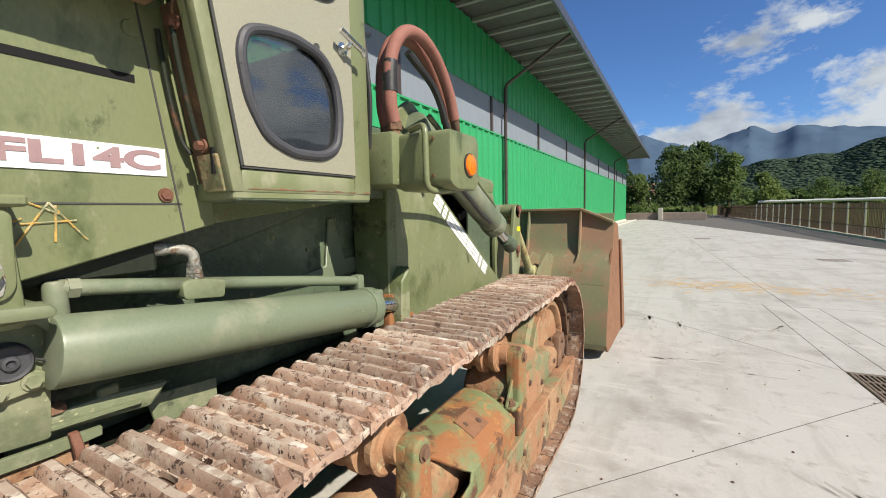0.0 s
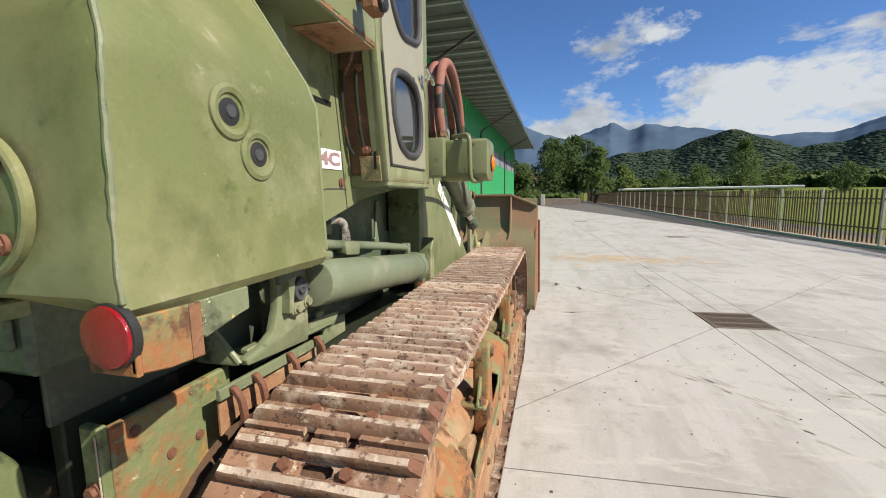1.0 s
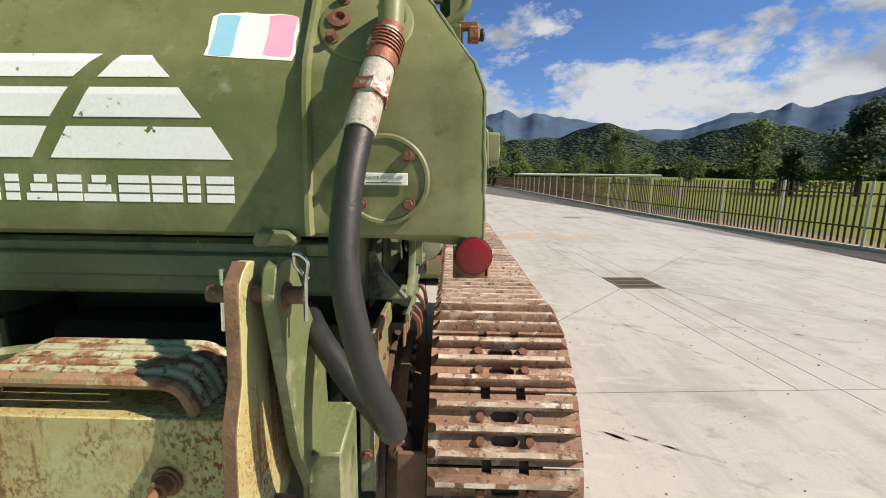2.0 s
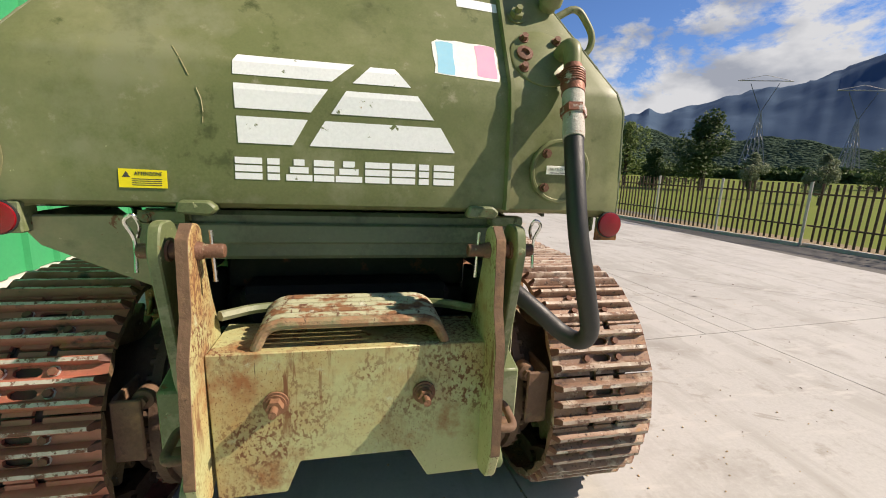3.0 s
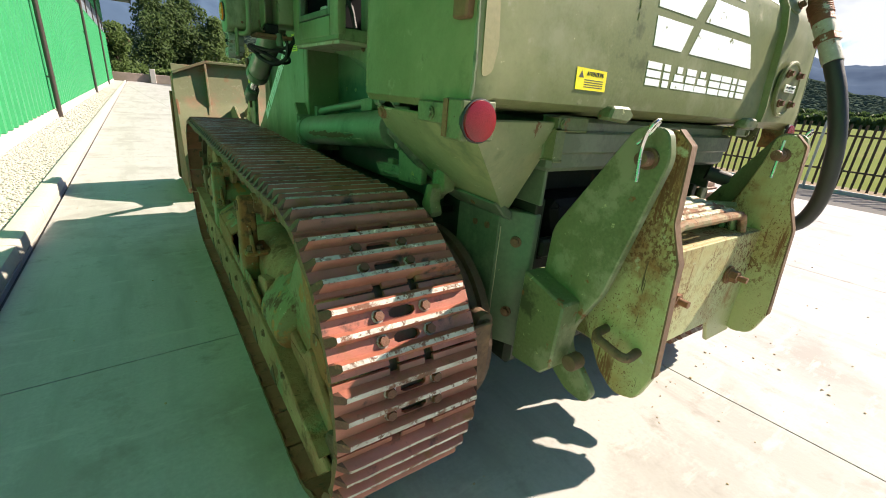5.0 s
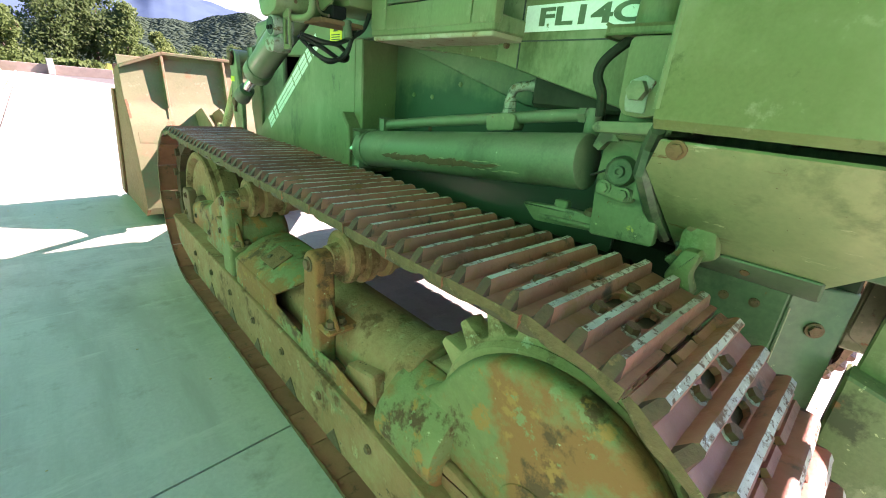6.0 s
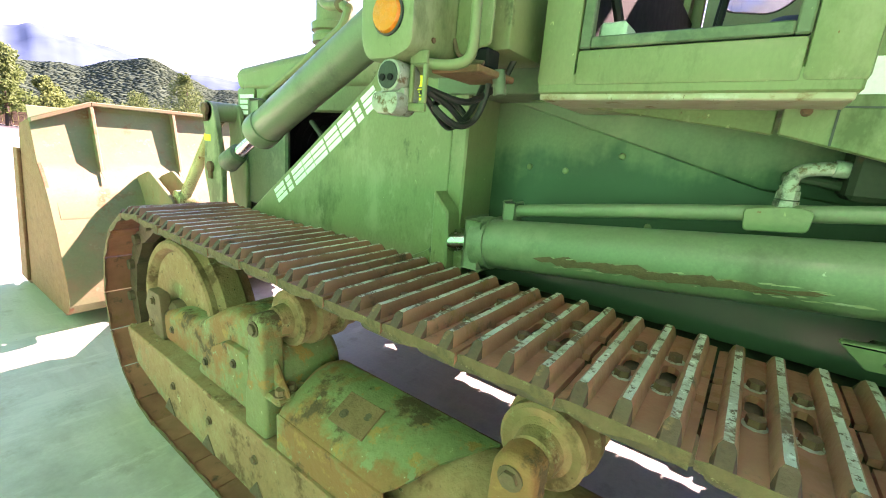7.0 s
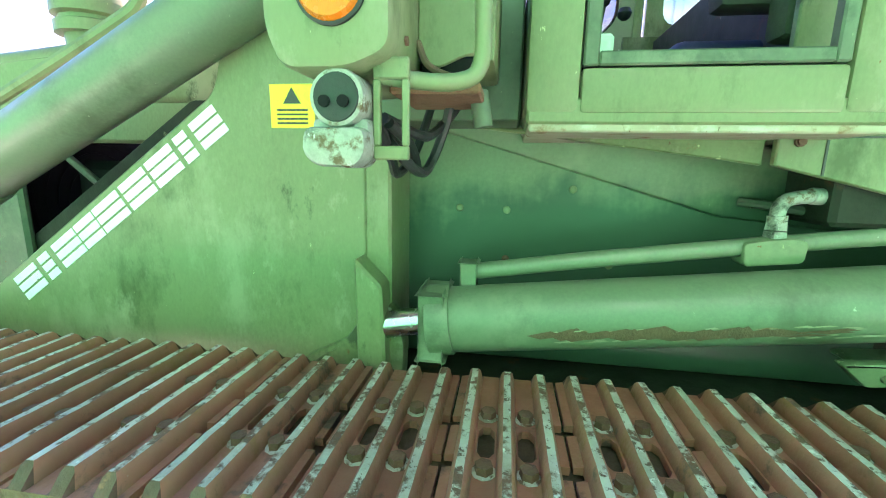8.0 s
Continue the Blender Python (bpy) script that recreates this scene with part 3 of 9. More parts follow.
def ray_poly(c, ang, poly):
    dx, dy = math.cos(ang), math.sin(ang)
    best = 1e9
    for (x1, y1), (x2, y2) in zip(poly, poly[1:] + poly[:1]):
        ex, ey = x2 - x1, y2 - y1
        det = ex * dy - ey * dx
        if abs(det) < 1e-12:
            continue
        t = (ex * (y1 - c[1]) - ey * (x1 - c[0])) / det
        s = (dx * (y1 - c[1]) - dy * (x1 - c[0])) / det
        if -1e-9 <= s <= 1 + 1e-9 and t > 0:
            best = min(best, t)
    return (c[0] + dx * best, c[1] + dy * best)


def rounded(poly, r, n=5):
    out = []
    m = len(poly)
    for i in range(m):
        a, b, c = Vector(poly[i - 1]), Vector(poly[i]), Vector(poly[(i + 1) % m])
        rr = min(r, (a - b).length * 0.48, (c - b).length * 0.48)
        s, e = b + (a - b).normalized() * rr, b + (c - b).normalized() * rr
        for k in range(n + 1):
            t = k / n
            p = (1 - t) ** 2 * s + 2 * t * (1 - t) * b + t * t * e
            out.append((p.x, p.y))
    return out


def holed(outer, hole, axis, a, b):
    """A plate with one hole through it."""
    c = (sum(p[0] for p in hole) / len(hole), sum(p[1] for p in hole) / len(hole))
    angs = sorted({round(math.atan2(p[1] - c[1], p[0] - c[0]), 5) for p in list(outer) + list(hole)})

    def co(p, h):
        return {"x": (h, p[0], p[1]), "y": (p[0], h, p[1]), "z": (p[0], p[1], h)}[axis]
    bm = bmesh.new()
    loops = []
    for h in (a, b):
        for poly in (outer, hole):
            loops.append([bm.verts.new(co(ray_poly(c, t, list(poly)), h)) for t in angs])
    n = len(angs)
    oa, ha, ob_, hb = loops
    for i in range(n):
        j = (i + 1) % n
        bm.faces.new((oa[i], oa[j], ha[j], ha[i]))
        bm.faces.new((ob_[i], hb[i], hb[j], ob_[j]))
        bm.faces.new((oa[i], ob_[i], ob_[j], oa[j]))
        bm.faces.new((ha[i], ha[j], hb[j], hb[i]))
    bmesh.ops.recalc_face_normals(bm, faces=bm.faces)
    return bm


def words(name, text, size, m, material, parent, label="", depth=0.0008, width=None, bold=0.0):
    """Raised lettering; m puts the text's x along its line and z out of the surface."""
    cu = bpy.data.curves.new(name, "FONT")
    cu.body, cu.size, cu.extrude, cu.align_x, cu.align_y = text, size, depth, "CENTER", "CENTER"
    cu.offset = bold
    tmp = bpy.data.objects.new("tmp_text", cu)
    scene.collection.objects.link(tmp)
    dg = bpy.context.evaluated_depsgraph_get()
    me = bpy.data.meshes.new_from_object(tmp.evaluated_get(dg))
    bpy.data.objects.remove(tmp)
    bpy.data.curves.remove(cu)
    me.name = name
    me.materials.clear()
    me.materials.append(material)
    xs = [v.co.x for v in me.vertices]
    k = width / (max(xs) - min(xs)) if width else 1.0
    me.transform(m @ Matrix.Diagonal((k, 1, 1, 1)))
    ob = hang(new(name, me), parent)
    if label:
        ob["label"] = label
    return ob

# ---- ground, yard, building ----
rng = random.Random(5)


def sheet(xs, ys, height):
    bm = bmesh.new()
    g = [[bm.verts.new((x, y, height(x, y))) for x in xs] for y in ys]
    for j in range(len(ys) - 1):
        for i in range(len(xs) - 1):
            bm.faces.new((g[j][i], g[j][i + 1], g[j + 1][i + 1], g[j + 1][i]))
    return bm


def spread(far, n):
    return [math.copysign(abs(k / n) ** 2.6 * far, k) for k in range(-n, n + 1)]


def land(x, y):
    """The meadow rises gently beyond the fence."""
    d = math.hypot(max(0.0, x - 10), max(0.0, y - 80))
    az = math.degrees(math.atan2(x, y))
    lift = 1.42 + 1.3 * math.exp(-((az - 25) / 9) ** 2)
    t = min(1.0, max(0.0, (d - 4) / 110))
    return -0.06 + lift * t * t * (3 - 2 * t)


ground = solo("ground", sheet(spread(4800, 70), spread(4800, 70), land),
              M_grass, "green meadow ground reaching the foot of the hills", "ground", kind="structure", smooth=0)

ROT = radians(4.0)
DRAIN = (3.24, 4.64)


def yard(u, v):
    """Yard grid to world: turned a little against the loader."""
    return (DRAIN[0] + u * math.cos(ROT) - v * math.sin(ROT), DRAIN[1] + u * math.sin(ROT) + v * math.cos(ROT))


def cut(poly, p, n):
    """The part of a convex polygon on the side of the line through p to which n points."""
    out = []
    for a, b in zip(poly, poly[1:] + poly[:1]):
        da = (a[0] - p[0]) * n[0] + (a[1] - p[1]) * n[1]
        db = (b[0] - p[0]) * n[0] + (b[1] - p[1]) * n[1]
        if da >= 0:
            out.append(a)
        if (da > 0) != (db > 0) and abs(da - db) > 1e-9:
            t = da / (da - db)
            out.append((a[0] + (b[0] - a[0]) * t, a[1] + (b[1] - a[1]) * t))
    return out


def inset(poly, d):
    out = list(poly)
    n = len(poly)
    area = sum(a[0] * b[1] - a[1] * b[0] for a, b in zip(poly, poly[1:] + poly[:1]))
    s = 1 if area > 0 else -1
    for i in range(n):
        a, b = poly[i], poly[(i + 1) % n]
        ex, ey = b[0] - a[0], b[1] - a[1]
        l = math.hypot(ex, ey) or 1
        nx, ny = -ey / l * s, ex / l * s
        out = cut(out, (a[0] + nx * d, a[1] + ny * d), (nx, ny))
    return out


pavement = solo("pavement", bx(-2.17, 11.0, -14, 79, -0.14, -0.035, 0), M_joint, "pale concrete yard slabs with sawn joints", "pavement",
                kind="structure", smooth=0)


def fence_line():
    return [Vector((11.6, -9, 0)), Vector((10.65, 0.5, 0)), Vector((10.1, 5.0, 0)), Vector((9.25, 8.6, 0)), Vector((8.55, 13.0, 0)),
            Vector((8.2, 19, 0)), Vector((7.9, 40, 0)), Vector((6.4, 70, 0)), Vector((-5.5, 75, 0))]


def build_slabs():
    region = [(-2.14, -13.5), (11.4, -13.5), (10.5, 0.5), (9.95, 5), (9.1, 8.6), (8.4, 13), (8.05, 19), (7.75, 40), (6.3, 69.5), (-2.14, 74)]
    us = [-14.0, -5.6, -2.8, 0.0, 2.8, 5.6, 9.0, 14.0]
    vs = [-19.6, -9.1, -2.87, 2.9, 9.3, 15.5, 21.7, 30, 40, 55, 76]
    for u0, u1 in zip(us, us[1:]):
        for v0, v1 in zip(vs, vs[1:]):
            p = [yard(u0, v0), yard(u1, v0), yard(u1, v1), yard(u0, v1)]
            for k in range(len(region)):
                a, b = region[k], region[(k + 1) % len(region)]
                n = (-(b[1] - a[1]), b[0] - a[0])
                if p:
                    p = cut(p, a, n)
            if len(p) < 3:
                continue
            cells = [p]
            if v0 == -2.87 and u0 in (-2.8, 0.0):
                # the slabs round the drain fall towards it along a diagonal
                c = yard(0, 0)
                for s in (-1, 1):
                    d = Vector(yard((-1 if u0 < 0 else 1), s)) - Vector(c)
                    cells = [q for w in cells for q in (cut(w, c, (-d.y, d.x)), cut(w, c, (d.y, -d.x))) if len(q) > 2]
                h = 0.30
                kept = []
                for w in cells:
                    rest = w
                    for e, nn in ((yard(h, 0), (1, 0)), (yard(-h, 0), (-1, 0)), (yard(0, h), (0, 1)), (yard(0, -h), (0, -1))):
                        d = Vector(yard(*nn)) - Vector(c)
                        o = cut(rest, e, (d.x, d.y))
                        if len(o) > 2:
                            kept.append(o)
                        rest = cut(rest, e, (-d.x, -d.y))
                        if len(rest) < 3:
                            break
                cells = kept
                for w in cells:
                    q = inset(w, 0.004)
                    if len(q) > 2:
                        part("slab", prism(q, "z", -0.035, 0.0, 0), M_concrete, pavement, smooth=0)
                continue
            for w in cells:
                q = inset(w, 0.0045)
                if len(q) > 2:
                    part("slab", prism(q, "z", -0.035, 0.0, 0), M_concrete, pavement, smooth=0)


def diagonal_joints():
    """Filler in the four joints that run from the drain to the slab corners."""
    for su in (-1, 1):
        for sv in (-1, 1):
            a, b = Vector(yard(su * 0.32, sv * 0.32)), Vector(yard(su * 2.78, sv * 2.78))
            n = (b - a).normalized().orthogonal() * 0.0036
            part("joint", prism([tuple(a + n), tuple(a - n), tuple(b - n), tuple(b + n)], "z", -0.034, -0.0015, 0), M_joint, pavement, smooth=0)


def drain_grate(cx, cy, size, name_label):
    t = thing("drain_grate", (cx, cy, -0.03), name_label, "drain grate", "yard drains")
    h = size / 2
    m = Matrix.Translation((cx, cy, 0)) @ Matrix.Rotation(ROT, 4, "Z")

    def put(bm):
        bm.transform(m)
        return bm
    part("rim", put(join(bx(-h, h, -h, -h + 0.03, -0.03, 0.004), bx(-h, h, h - 0.03, h, -0.03, 0.004),
                         bx(-h, -h + 0.03, -h + 0.03, h - 0.03, -0.03, 0.004), bx(h - 0.03, h, -h + 0.03, h - 0.03, -0.03, 0.004))), M_grate, t)
    # black sheet in place of the unlit depth below the bars
    part("pit", put(bx(-h, h, -h, h, -0.034, -0.031, 0)), M_shade_black, t)
    n = 15
    w = (size - 0.06) / n
    for k in range(n):
        x = -h + 0.03 + (k + 0.5) * w
        part("bar", put(bx(x - w * 0.27, x + w * 0.27, -h + 0.03, h - 0.03, -0.028, 0.001, 0.002)), M_grate, t)
    for y in (-size * 0.17, size * 0.17):
        part("cross_bar", put(bx(-h + 0.03, h - 0.03, y - 0.012, y + 0.012, -0.027, 0.0025, 0.002)), M_grate, t)


def flat_mark(name, cx, cy, a, b, seed, material, label, category, z=0.001, blobs=16):
    """A thin uneven film on the yard: many small overlapping flakes."""
    r = random.Random(seed)
    bm = bmesh.new()
    for _ in range(blobs):
        px, py = cx + r.gauss(0, a), cy + r.gauss(0, b)
        s = r.uniform(0.01, 0.07) * max(a, b)
        n = 9
        ph = r.uniform(0, 6.28)
        vs = [bm.verts.new((px + s * r.uniform(0.5, 1.3) * math.cos(ph + 6.283 * k / n) * (1.8 if a > b else 1),
                            py + s * r.uniform(0.4, 1.0) * math.sin(ph + 6.283 * k / n), z + r.uniform(0, 0.0015))) for k in range(n)]
        bm.faces.new(vs)
    return solo(name, bm, material, label, category, kind="stuff", smooth=0)


build_slabs()
drain_grate(DRAIN[0], DRAIN[1], 0.58, "square cast iron drain grate in the concrete yard")
diagonal_joints()
drain_grate(5.0, 13.8, 0.55, "square cast iron drain grate in the concrete yard")
drain_grate(2.6, 21.1, 0.55, "square cast iron drain grate in the concrete yard")
flat_mark("clay_stain", 2.6, 8.9, 0.9, 0.32, 3, M_stain, "dried orange clay smeared over the concrete", "stain", blobs=260)


def tyre_marks():
    """Faint scuffs where wheels have turned, as thin films."""
    r = random.Random(31)
    bm = bmesh.new()
    for x0, y0, x1, y1, w in ((4.1, 3.3, 5.6, 2.6, 0.03), (1.45, 5.6, 1.35, 6.4, 0.05), (1.75, 5.5, 1.72, 6.2, 0.04), (3.9, 2.2, 6.5, 1.0, 0.06), (4.6, 6.0, 7.2, 2.5, 0.10), (5.0, 6.3, 7.6, 2.9, 0.07),
                              (3.2, 2.9, 4.4, 2.75, 0.02), (2.0, 4.8, 3.0, 6.9, 0.02), (5.4, 1.6, 7.4, 0.2, 0.08), (1.6, 1.2, 2.6, 0.6, 0.02),
                              (2.3, 3.0, 2.9, 2.3, 0.05), (1.5, 4.55, 2.4, 4.62, 0.02)):
        n = 26
        for k in range(n):
            if r.random() < 0.35:
                continue
            t = (k + r.random()) / n
            px, py = x0 + (x1 - x0) * t + r.gauss(0, w), y0 + (y1 - y0) * t + 0.12 * math.sin(t * 5) + r.gauss(0, w)
            s = r.uniform(0.015, 0.05)
            a = math.atan2(y1 - y0, x1 - x0)
            vs = []
            for j in range(7):
                u, v = math.cos(j * 0.8976) * s * r.uniform(1.2, 2.6), math.sin(j * 0.8976) * s * r.uniform(0.2, 0.5)
                vs.append(bm.verts.new((px + u * math.cos(a) - v * math.sin(a), py + u * math.sin(a) + v * math.cos(a), 0.0008)))
            bm.faces.new(vs)
    solo("tyre_marks", bm, M_tyre, "faint dark tyre scuffs on the concrete yard", "stain", kind="stuff", smooth=0)


tyre_marks()


def crumbs():
    bm = bmesh.new()
    r = random.Random(8)
    for _ in range(420):
        k = r.random()
        x, y = (r.gauss(1.35, 0.6), r.gauss(0.2, 0.7)) if k < 0.35 else ((r.gauss(2.6, 1.0), r.gauss(8.9, 0.4)) if k < 0.5 else (r.uniform(-2, 7), r.uniform(-3, 10)))
        s = r.uniform(0.002, 0.007)
        bmesh.ops.create_icosphere(bm, subdivisions=1, radius=s, matrix=Matrix.Translation((x, y, s * 0.5)) @ Matrix.Diagonal((1, r.uniform(0.6, 1.4), 0.6, 1)))
    dark = bmesh.new()
    for _ in range(150):
        x, y = r.uniform(1.15, 5.0), r.uniform(0.2, 7.0)
        s = r.uniform(0.003, 0.010) * r.uniform(0.5, 1.0)
        bmesh.ops.create_icosphere(dark, subdivisions=1, radius=s, matrix=Matrix.Translation((x, y, s * 0.4)) @ Matrix.Diagonal((1, r.uniform(0.6, 1.8), 0.5, 1)))
    solo("dirt_bits", dark, M_chain, "small dark bits of dirt on the concrete yard", "soil", kind="stuff", smooth=0)
    solo("soil_crumbs", bm, M_stain, "small dry soil crumbs scattered on the concrete yard", "soil", kind="stuff", smooth=0)


crumbs()

# kerb, gravel strip and plinth along the hall
for k in range(62):
    y0 = -13 + k * 1.0
    if k == 0:
        kerb_me = mesh_of(prism(rounded([(-2.30, 0), (-2.17, 0), (-2.175, 0.11), (-2.30, 0.12)], 0.012, 2), "y", 0.004, 0.996, 0), "kerb_stone", M_kerb)
        kerb = solo("kerb", bx(-2.30, -2.17, -13, 49, -0.1, -0.001, 0), M_kerb, "pale concrete kerb between gravel strip and yard", "kerb", kind="structure")
    piece("kerb_stone", kerb_me, Matrix.Translation((0, y0, 0)), kerb)
gravel_bed = solo("gravel_bed", bx(-3.0, -2.30, -13, 49, -0.1, 0.055, 0), M_gravel, "bed of pale gravel along the hall", "gravel", kind="structure")


def gravel():
    r = np.random.RandomState(3)
    n = 9500
    ico = bmesh.new()
    bmesh.ops.create_icosphere(ico, subdivisions=1, radius=1)
    V = np.array([v.co[:] for v in ico.verts])
    F = [[v.index for v in f.verts] for f in ico.faces]
    ico.free()
    y = np.concatenate([r.uniform(0.5, 9, 6500), 9 + 22 * r.uniform(0, 1, 3000) ** 1.5])
    c = np.stack([r.uniform(-2.98, -2.31, n), y, np.full(n, 0.058)], 1)
    s = r.uniform(0.010, 0.022, (n, 1)) * r.uniform(0.7, 1.3, (n, 3)) * np.where(y > 9, 1.5, 1.0)[:, None]
    s[:, 2] *= 0.7
    verts = (V[None] * s[:, None] * r.uniform(0.85, 1.15, (n, len(V), 1)) + c[:, None]).reshape(-1, 3)
    faces = [[i + k * len(V) for i in f] for k in range(n) for f in F]
    me = bpy.data.meshes.new("gravel")
    me.from_pydata(verts.tolist(), [], faces)
    me.materials.append(M_gravel)
    tagged(new("gravel", me), "loose pale gravel along the foot of the hall", "gravel", kind="stuff")


gravel()

Y0, Y1, WX = -16.0, 47.0, -3.05


def cladding(z0, z1, y0, y1, pitch=0.40, depth=0.042):
    """Trapezoid sheet: wide flats between narrow ribs, 1 mm steel with its back."""
    bm = bmesh.new()
    prof = []
    y = y0
    while y < y1 - 0.01:
        for a, d in ((0, 0), (0.165, 0), (0.180, depth), (0.236, depth)):
            prof.append((min(y + a * pitch / 0.25, y1), WX + d))
        y += pitch
    prof.append((y1, WX))
    lo = [bm.verts.new((x, yy, z0)) for yy, x in prof]
    hi = [bm.verts.new((x, yy, z1)) for yy, x in prof]
    for i in range(len(prof) - 1):
        bm.faces.new((lo[i], lo[i + 1], hi[i + 1], hi[i]))
    bmesh.ops.recalc_face_normals(bm, faces=bm.faces)
    return bm


wall = solo("wall_hall", bx(-3.35, -3.12, Y0, Y1, 0, 6.25, 0), M_kerb, "long green sheet-metal hall wall with a window band", "wall", kind="structure")
part("cladding", join(cladding(0.235, 3.62, Y0, Y1), bx(-3.115, WX - 0.004, Y0, Y1, 0.235, 3.62, 0)), M_green, wall, "bright green ribbed sheet", smooth=0)
part("cladding", join(cladding(4.62, 6.22, Y0, Y1), bx(-3.115, WX - 0.004, Y0, Y1, 4.62, 6.22, 0)), M_green, wall, "bright green ribbed sheet", smooth=0)
part("plinth", prism([(-3.11, 0), (-2.95, 0), (-2.965, 0.17), (-3.0, 0.225), (-3.11, 0.231)], "y", Y0, Y1, 0.006), M_kerb, wall, "pale concrete plinth")
for y in [Y0 + 0.2 + 4.6 * k for k in range(14)]:
    part("window_pane", bx(-3.10, -3.07, y + 0.06, min(y + 4.54, Y1), 3.62, 4.62, 0), M_pane, wall, "grey translucent glazing", smooth=0)
    part("mullion", bx(-3.11, -3.02, y - 0.06, y + 0.06, 3.62, 4.62, 0.005), M_brownpipe, wall)
part("window_sill", bx(-3.10, -3.0, Y0, Y1, 3.585, 3.625, 0.004), M_green, wall)
hall = tagged(new("hall_body", mesh_of(join(bx(-24, -3.36, Y0, Y0 + 0.3, 0, 6.3, 0), bx(-24, -3.36, Y1 - 0.3, Y1, 0, 6.3, 0), bx(-24, -23.7, Y0, Y1, 0, 6.3, 0)), "hall_body", M_green, 0)),
              "green end walls of the hall", "wall", kind="structure")
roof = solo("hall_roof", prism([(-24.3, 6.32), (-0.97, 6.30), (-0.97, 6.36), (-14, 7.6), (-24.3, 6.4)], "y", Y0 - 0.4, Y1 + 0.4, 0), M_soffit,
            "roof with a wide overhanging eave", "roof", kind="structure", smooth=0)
k = 0
y = Y0
joist_me = mesh_of(bx(-3.04, -1.0, -0.05, 0.05, 6.19, 6.298, 0.006), "purlin", M_joist)
while y < Y1:
    piece("purlin", joist_me, Matrix.Translation((0, y, 0)), roof)
    y += 0.95
part("fascia", bx(-1.0, -0.93, Y0 - 0.4, Y1 + 0.4, 6.15, 6.42, 0.01), M_gutter, roof, "dark metal gutter edge")


def downpipe(y):
    t = thing("downpipe", (-2.93, y, 0.0), "dark brown metal downpipe on the green hall wall", "downpipe", "hall downpipes")
    part("pipe", bent([(-2.93, y, 0.0), (-2.93, y, 5.1), (-1.02, y, 6.16)], 0.05, 0.14, 14), M_brownpipe, t)
    for z in (0.9, 2.5, 4.2):
        part("clip", join(cyl((-2.93, y, z), (-2.93, y, z + 0.04), 0.056), bx(-3.02, -2.97, y - 0.02, y + 0.02, z, z + 0.04)), M_brownpipe, t)


for y in (-12.0, 12.6, 24.9, 37.2):
    downpipe(y)

# fence on the far side of the yard
fence = thing("fence", (10.1, 5.0, 0), "long brown slatted fence with galvanised posts on a low kerb", "fence")
line = fence_line()


def along(line):
    out = []
    for a, b in zip(line, line[1:]):
        out.append((a, b, (b - a).length))
    return out


slat_me = mesh_of(bx(-0.022, 0.022, -0.011, 0.011, 0.07, 1.36, 0.003), "slat", M_slat)
post_me = mesh_of(bx(-0.024, 0.024, -0.024, 0.024, 0.0, 1.40, 0.004), "post", M_post)
rest = []
made = 0
total = sum(l for *_, l in along(line))
s = 0.0
while s < total:
    q, d = s, None
    for a, b, l in along(line):
        if q <= l:
            d = (b - a) / l
            p = a + d * q
            break
        q -= l
    ang = math.atan2(d.y, d.x)
    m = Matrix.Translation(p) @ Matrix.Rotation(ang, 4, "Z")
    if p.y < 46 and p.x > 5:
        piece("post", post_me, m, fence)
    near = -5 < p.y < 15
    for k in range(1, 15):
        mm = Matrix.Translation(p + d * (1.9 * k / 15)) @ Matrix.Rotation(ang, 4, "Z") @ Matrix.Rotation(rng.uniform(-0.015, 0.015), 4, "Y") @ Matrix.Translation((0, -0.035, rng.uniform(-0.015, 0.015)))
        if near and made < 300:
            piece("slat", slat_me, mm, fence)
            made += 1
        else:
            b = bx(-0.022, 0.022, -0.011, 0.011, 0.07, 1.36, 0)
            b.transform(mm)
            rest.append(b)
    for z in (0.42, 1.12):
        b = bx(0, 1.9, -0.02, 0.01, z, z + 0.035, 0)
        b.transform(m)
        rest.append(b)
    if s == 0:
        base_me = mesh_of(bx(0, 1.90, -0.06, 0.06, -0.05, 0.045, 0.008), "base_kerb", M_kerb)
    piece("base_kerb", base_me, m, fence)
    s += 1.9
tagged(part("far_slats", join(*rest), M_slat, fence, "", 0), kind="stuff")

# bare soil along the outer side of the fence
strip = bmesh.new()
prev = None
for p in line[:-1]:
    q = [strip.verts.new((p.x + 0.08, p.y, -0.015)), strip.verts.new((p.x + 1.5, p.y + 0.3, -0.02))]
    if prev:
        strip.faces.new((prev[0], prev[1], q[1], q[0]))
    prev = q
bmesh.ops.recalc_face_normals(strip, faces=strip.faces)
solo("soil_strip", strip, M_soil, "bare brown soil strip behind the fence", "soil", kind="structure", smooth=0)

# ---- trees, hills, distance ----


def gauss(a, c, w):
    return math.exp(-((a - c) / w) ** 2)


